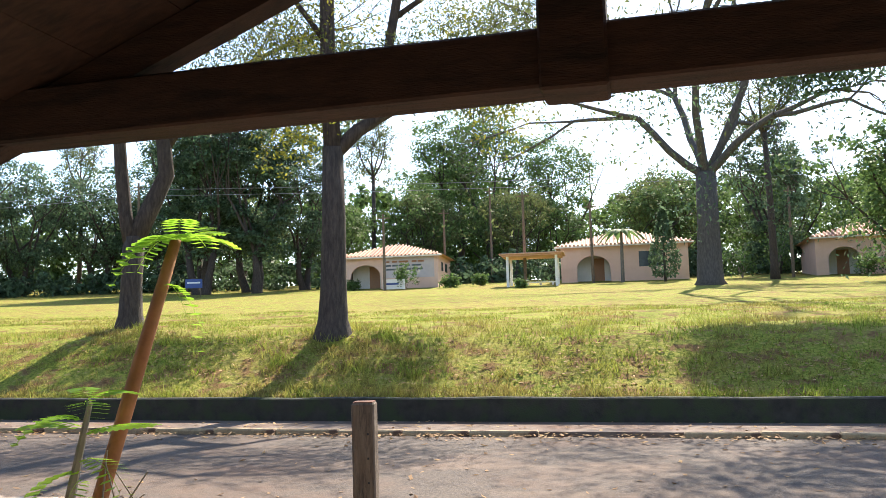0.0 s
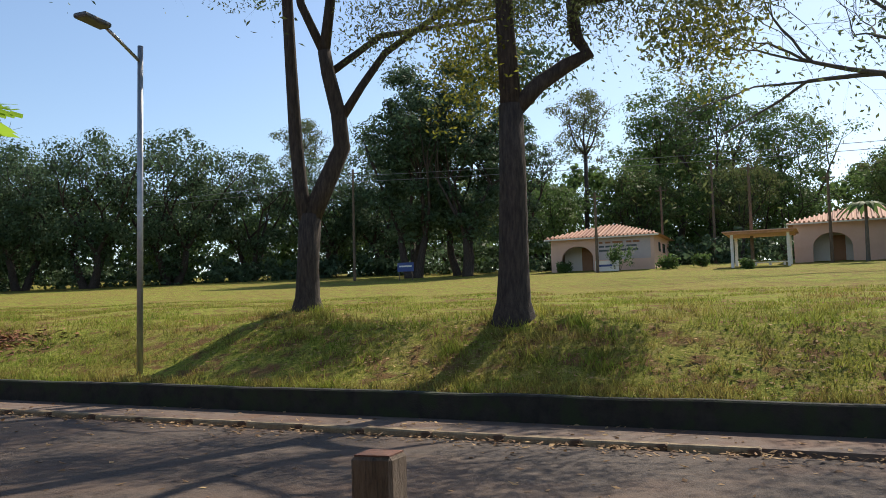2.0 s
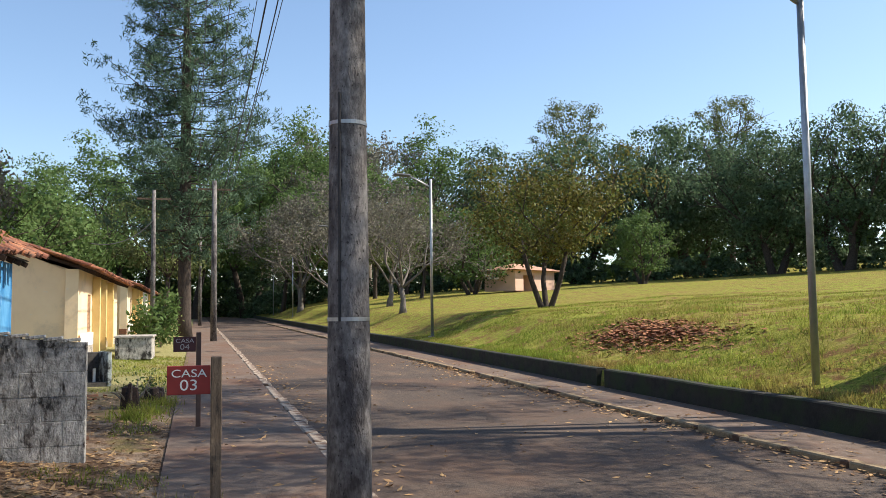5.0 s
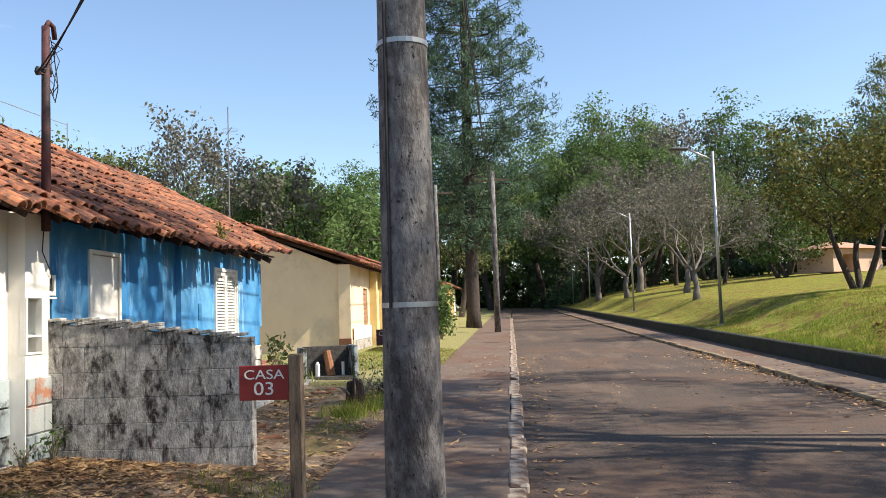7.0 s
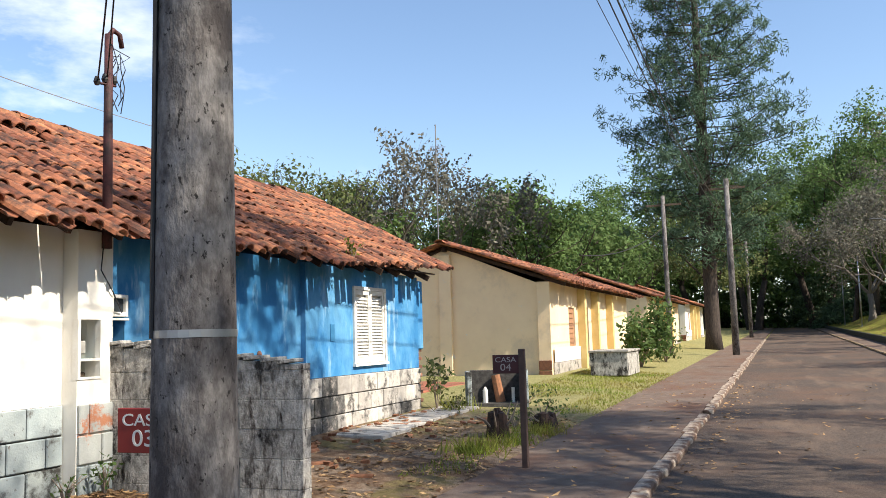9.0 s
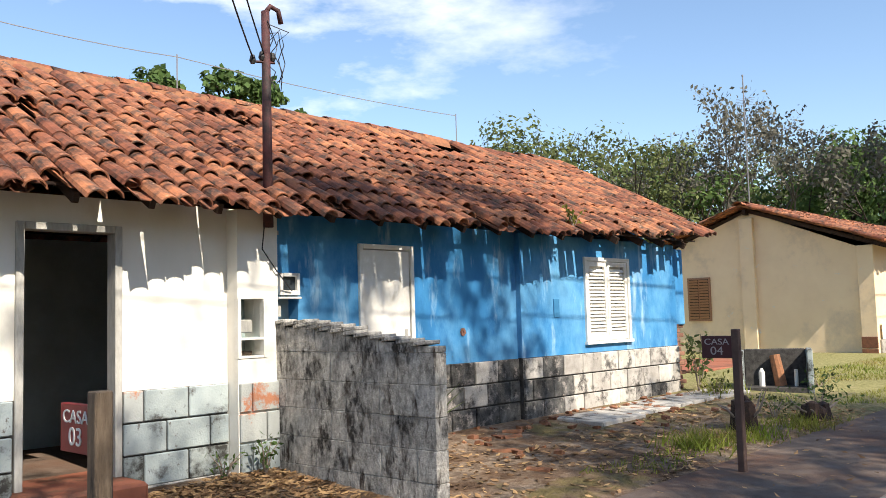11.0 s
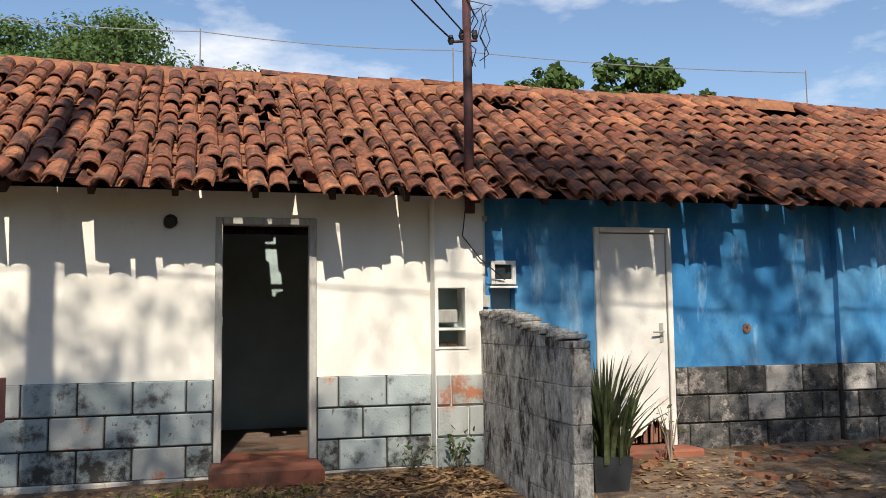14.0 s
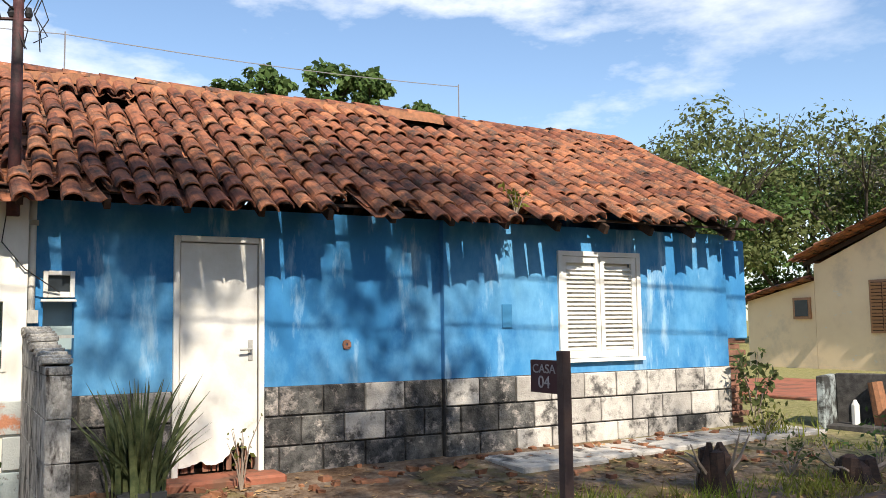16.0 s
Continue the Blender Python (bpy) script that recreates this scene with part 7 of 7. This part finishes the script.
def stump(x, y, h, r, seed, label):
    rng = random.Random(seed)
    root = thing("tree_stump", label, "stump", (x, y, ground_z(x, y) - 0.03))
    for k in range(6):
        a = k * 1.05
        part("splinter", tube(bmesh.new(), [(math.cos(a) * r * 0.7, math.sin(a) * r * 0.7, 0), (math.cos(a) * r * 0.5, math.sin(a) * r * 0.5, h * rng.uniform(0.6, 1.0)), (math.cos(a) * r * 0.45, math.sin(a) * r * 0.4, h * rng.uniform(0.85, 1.15))], [r * 0.6, r * 0.5, r * 0.15], 7), WOOD, root)
    for k in range(5):
        a = rng.uniform(0, 6.28)
        part("dead_shoot", tube(bmesh.new(), [(0, 0, 0.05), (math.cos(a) * r * 1.6, math.sin(a) * r * 1.6, h * 0.7), (math.cos(a) * r * 2.4, math.sin(a) * r * 2.4, h * rng.uniform(0.8, 1.4))], [0.02, 0.014, 0.005], 5), TWIG, root)
    return root


stump(-15.35, 3.75, 0.38, 0.13, 1, "charred broken tree stump with dead shoots")
stump(-16.7, 4.05, 0.22, 0.16, 2, "small blackened stump in the grass")


def tap_box():
    x, y = -19.1, 2.55
    z = ground_z(x, y) - 0.03
    root = thing("concrete_tap_box", "mossy open concrete box with a clay pipe in it", "box", (x, y, z), 113)
    part("side_wall", boxed(-0.54, -0.455, -0.3, 0.3, 0, 0.64, bevel=0.012), STAINED_BLOCK, root)
    part("side_wall", boxed(0.455, 0.54, -0.3, 0.3, 0, 0.66, bevel=0.012), STAINED_BLOCK, root)
    # Back and floor take dark mortar in place of the box's inner shade.
    part("back_wall", boxed(-0.454, 0.454, 0.2, 0.3, 0, 0.65, bevel=0.012), MORTAR, root, "back of the box, its inner shade put into a dark colour")
    part("floor", boxed(-0.454, 0.454, -0.28, 0.199, 0, 0.08), MORTAR, root)
    part("pipe", tube(bmesh.new(), [(0.08, 0.05, 0.08), (0.0, 0.1, 0.56)], [0.09, 0.08], 10), RUBBLE, root, "broken red clay pipe")
    part("bottle", tube(bmesh.new(), [(-0.2, 0, 0.08), (-0.2, 0, 0.3), (-0.2, 0, 0.36)], [0.045, 0.045, 0.015], 8), SIGN_WHITE, root)
    part("bottle", tube(bmesh.new(), [(0.3, 0, 0.08), (0.3, 0, 0.34)], [0.03, 0.03], 8), SIGN_WHITE, root)
    return root


tap_box()


def low_box(x, y, w, d, h, label):
    z = ground_z(x, y) - 0.03
    root = thing("concrete_bin", label, "box", (x, y, z))
    bm = boxed(0, 0.1, 0, d, 0, h, bevel=0.01)
    box(bm, w - 0.1, w, 0, d, 0, h, bevel=0.01)
    box(bm, 0.101, w - 0.101, d - 0.1, d, 0, h - 0.01)
    box(bm, 0.101, w - 0.101, 0, 0.1, 0, h - 0.01)
    part("body", bm, GARDEN_BLOCK, root)
    part("lid", boxed(-0.04, w + 0.04, -0.04, d + 0.04, h + 0.001, h + 0.06, bevel=0.01), PALE_BLOCK, root)
    return root


low_box(-29.6, 2.5, 2.0, 1.0, 0.62, "grey concrete bin before the cream house")


def debris():
    """Fallen roof tiles and brick bits at the foot of the blue wall."""
    rng = random.Random(19)
    spots = [(-13.2, 1.95, 0.44, 20), (-12.9, 2.2, 0.40, 80), (-13.9, 2.05, 0.4, 130), (-15.9, 2.2, 0.42, 60), (-15.7, 2.05, 0.4, 10), (-12.3, 2.55, 0.4, 45), (-14.7, 2.7, 0.4, 100), (-11.9, 3.3, 0.4, 15), (-9.3, 2.4, 0.42, 70), (-8.2, 2.6, 0.4, 120), (-17.0, 2.9, 0.4, 30), (-16.4, 3.1, 0.4, 140)]
    mesh = None
    for x, y, z, a in spots:
        ob = new("fallen_tile", mesh) if mesh else part("fallen_tile", mesh_from("fallen_tile", COVER_V * 0.55, COVER_F), RUBBLE)
        mesh = ob.data
        ob.matrix_basis = pose(x, y, ground_z(x, y) - 0.005, rng.uniform(-4, 4), rng.uniform(-6, 6), a)
        tagged(ob, "broken terracotta tile lying in the dirt", "tile", "fallen tiles in the yard")
    vs, fs = [], []
    for i in range(130):
        x, y = rng.uniform(-17.5, -10.7), 1.62 + abs(rng.gauss(0, 0.7))
        if y > 4.3:
            continue
        s = rng.uniform(0.012, 0.05)
        z = ground_z(x, y)
        b = len(vs)
        for q in range(8):
            vs.append((x + s * (1 if q & 1 else -1) * rng.uniform(0.5, 1.1), y + s * (1 if q & 2 else -1) * rng.uniform(0.5, 1.1), z + (s * rng.uniform(0.4, 1.1) if q & 4 else -0.01)))
        fs += [tuple(b + k for k in q) for q in ((0, 2, 3, 1), (4, 5, 7, 6), (0, 1, 5, 4), (2, 6, 7, 3), (0, 4, 6, 2), (1, 3, 7, 5))]
    tagged(part("rubble", mesh_from("rubble", vs, fs), RUBBLE), "crumbs of brick and tile on the dirt", "rubble", kind="stuff")


debris()


def scatter(name, label, category, spots, size, aspect, material, flat=True, seed=0):
    """Loose leaves lying on the ground."""
    rng = np.random.default_rng(seed)
    k = len(spots)
    c = np.array([(x, y, z + 0.008) for x, y, z in spots])
    a = rng.uniform(0, 2 * math.pi, k)
    ln = size * rng.uniform(0.5, 1.4, k)
    d = np.stack([np.cos(a), np.sin(a), rng.normal(0, 0.25, k)], 1) * ln[:, None]
    s = np.stack([-np.sin(a), np.cos(a), rng.normal(0, 0.35, k)], 1) * (ln * aspect)[:, None]
    v = np.stack([c - d, c + s, c + d, c - s], 1).reshape(-1, 3)
    v[:, 2] = np.maximum(v[:, 2], np.repeat(c[:, 2], 4) - 0.004)
    f = [(4 * i, 4 * i + 1, 4 * i + 2, 4 * i + 3) for i in range(k)]
    return tagged(part(name, mesh_from(name, v, f), material), label, category, kind="stuff")


rng = random.Random(77)
leaf_spots = []
for i in range(5200):
    x, y = rng.uniform(-18, -5), rng.uniform(1.75, 4.4)
    keep = 0.25 + 0.75 * (noise.noise((x * 0.8, y * 0.8, 9)) > 0.0)
    if x > -10.4:
        keep = 1.0
    if -10.55 < x < -10.3 and y < 3.7:
        continue
    if rng.random() < keep:
        leaf_spots.append((x, y, ground_z(x, y)))
for i in range(2200):
    x = rng.uniform(-26, 4)
    y = rng.choice((rng.uniform(4.5, 6.0), 6.3 + abs(rng.gauss(0, 0.25)), 10.8 - abs(rng.gauss(0, 0.35)), rng.uniform(11.2, 12.2), rng.uniform(6.4, 10.8)))
    z = road_z(x) + (0.10 if y < 6.06 else 0.05 if y > 11.1 else 0.0)
    leaf_spots.append((x, y, z))
for i in range(2400):
    x, y = rng.uniform(-10.3, -8.0), 1.75 + abs(rng.gauss(0, 0.8))
    if y < 4.0:
        leaf_spots.append((x, y, ground_z(x, y) + 0.05 * rng.random() * max(0.0, 1 - abs(x + 9.8))))
for i in range(2600):
    bx, by = rng.choice(((-10.2, 15.6), (-4.8, 14.2), (-1.0, 13.6), (2.5, 13.8), (-7.4, 14.2)))
    x, y = rng.gauss(bx, 1.2), max(12.6, rng.gauss(by, 0.9))
    leaf_spots.append((x, y, ground_z(x, y) + 0.02))
for i in range(2400):
    x = rng.uniform(-26, 6)
    leaf_spots.append((x, 10.9 + abs(rng.gauss(0, 0.18)) * rng.choice((-1, 1)), road_z(x) + 0.02))
scatter("leaf_litter", "dry brown leaves strewn over yard and street", "leaves", leaf_spots, 0.040, 0.42, LITTER, seed=5)

mulch = []
for i in range(2600):
    x, y = rng.gauss(-18.6, 1.3), rng.gauss(14.5, 0.42)
    mulch.append((x, y, ground_z(x, y) + max(0, 0.10 - 0.04 * ((x + 18.6) ** 2 / 1.7 + (y - 14.5) ** 2 / 0.25)) * rng.random()))
scatter("mulch_heap", "low heap of reddish dry leaves on the lawn", "heap", mulch, 0.085, 0.4, MULCH, seed=6)


def grass(name, label, spots, h, w, material, seed):
    """Upright blades of three corners each, in tufts."""
    rg = np.random.default_rng(seed)
    k = len(spots)
    c = np.array(spots)
    a = rg.uniform(0, 2 * math.pi, k)
    hh = h * rg.uniform(0.4, 1.5, k)
    lean = rg.normal(0, 0.45, (k, 2)) * hh[:, None]
    v = np.empty((k, 3, 3))
    v[:, 0] = c + np.stack([np.cos(a), np.sin(a), 0 * a - 0.01], 1) * w
    v[:, 1] = c - np.stack([np.cos(a), np.sin(a), 0 * a + 0.01], 1) * w
    v[:, 2] = c + np.stack([lean[:, 0], lean[:, 1], hh], 1)
    me = bpy.data.meshes.new(name)
    me.vertices.add(3 * k)
    me.vertices.foreach_set("co", v.reshape(-1))
    me.loops.add(3 * k)
    me.loops.foreach_set("vertex_index", np.arange(3 * k))
    me.polygons.add(k)
    me.polygons.foreach_set("loop_start", np.arange(0, 3 * k, 3))
    me.polygons.foreach_set("loop_total", np.full(k, 3))
    me.update(calc_edges=True)
    return tagged(part(name, me, material), label, "grass", kind="stuff")


bank = []
while len(bank) < 100000:
    x, y = rng.uniform(-34, 9), 12.5 + 14 * rng.random() ** 1.9
    if noise.noise((x * 0.7, y * 0.7, 5)) + 0.35 * rng.random() > 0.08:
        bank.append((x, y, ground_z(x, y)))
grass("bank_grass", "short tufted sunlit grass on the bank", bank, 0.05, 0.010, BLADE, 1)
tufts = []
for i in range(1100):
    cx, cy = rng.uniform(-24, 6), (12.55 if i % 3 == 0 else 12.6 + 4.5 * rng.random())
    near = math.hypot(cx + 4.6, cy - 14.3) < 1.5 or math.hypot(cx + 9.7, cy - 15.6) < 1.2
    for k in range(34 if near else 14):
        x, y = cx + rng.gauss(0, 0.1), cy + rng.gauss(0, 0.1)
        tufts.append((x, y, ground_z(x, y)))
grass("tall_grass", "longer grass tufts along the bank", tufts, 0.13, 0.009, BLADE, 2)
yard = []
for i in range(26000):
    x, y = rng.uniform(-30, -5.5), rng.uniform(1.9, 4.5)
    dens = noise.noise((x * 0.7, y * 0.7, 3))
    edge = 0.4 if y > 3.7 and x < -12 else 0.0
    grow = min(1.0, max(0.0, (-18.5 - x) / 4))
    if dens + edge + grow > 0.42:
        yard.append((x, y, ground_z(x, y)))
grass("yard_grass", "thin grass in the front yards", yard, 0.045, 0.007, BLADE, 3)
for px, py, n, hh in ((-7.6, 4.55, 420, 0.16), (-14.0, 3.9, 260, 0.16), (-17.9, 2.2, 120, 0.2), (-14.9, 4.1, 200, 0.14), (-16.0, 4.2, 200, 0.12)):
    sp = [(px + rng.gauss(0, 0.22), py + rng.gauss(0, 0.16), 0) for _ in range(n)]
    grass("grass_tuft", "green grass tuft beside the sidewalk", [(x, y, ground_z(x, y)) for x, y, _ in sp], hh, 0.008, BLADE, 4)


def weed(x, y, z, h, r, material, label, seed, n=90, leaf=0.07):
    rg = np.random.default_rng(seed)
    root = thing("weed", label, "weed", (x, y, z))
    cen = []
    for i in range(7):
        a, d = rg.uniform(0, 2 * math.pi), r * rg.uniform(0.2, 1.0)
        tip = (math.cos(a) * d, math.sin(a) * d, h * rg.uniform(0.5, 1.0))
        part("stalk", tube(bmesh.new(), [(0, 0, -0.02), (tip[0] * 0.4, tip[1] * 0.4, tip[2] * 0.6), tip], [0.008, 0.006, 0.002], 4), TWIG, root)
        cen += [tip, (tip[0] * 0.7, tip[1] * 0.7, tip[2] * 0.8), (tip[0] * 0.5, tip[1] * 0.5, tip[2] * 0.5)]
    part("leaves", leaf_cloud("leaves", clumps(rg, cen, r * 0.2, max(1, n // len(cen))), leaf, 0.45, rg, 0.4), material, root)


weed(-17.95, 1.85, ground_z(-17.95, 1.85), 1.0, 0.3, LEAF_OLIVE, "withered weed with hanging leaves at the house corner", 1, 160, 0.12)
weed(-17.6, 2.3, ground_z(-17.6, 2.3), 0.35, 0.35, LEAF_RUSSET, "dry low weed by the slab", 2)
weed(-10.1, 1.85, ground_z(-10.1, 1.85), 0.35, 0.2, LEAF_MID, "green weed at the foot of the pier", 3, 70, 0.06)
weed(-9.75, 1.75, ground_z(-9.75, 1.75), 0.22, 0.18, LEAF_MID, "small green weed at the foot of the white wall", 4, 50, 0.05)
weed(-11.95, 2.0, ground_z(-11.95, 2.0), 0.62, 0.16, LEAF_RUSSET, "dead tall weed before the rotten door", 5, 40, 0.06)
weed(-14.65, 1.98, 2.74, 0.28, 0.14, LEAF_YELLOW, "small fern growing out of the eaves", 6, 80, 0.07)
weed(-16.3, 3.7, ground_z(-16.3, 3.7), 0.3, 0.4, LEAF_OLIVE, "low scrubby weed in the yard", 7, 120, 0.06)
weed(-17.2, 3.9, ground_z(-17.2, 3.9), 0.4, 0.45, LEAF_MID, "low scrubby weed in the yard", 8, 160, 0.07)
weed(-19.9, 2.9, ground_z(-19.9, 2.9), 0.35, 0.5, LEAF_OLIVE, "low weeds round the concrete box", 9, 150, 0.07)
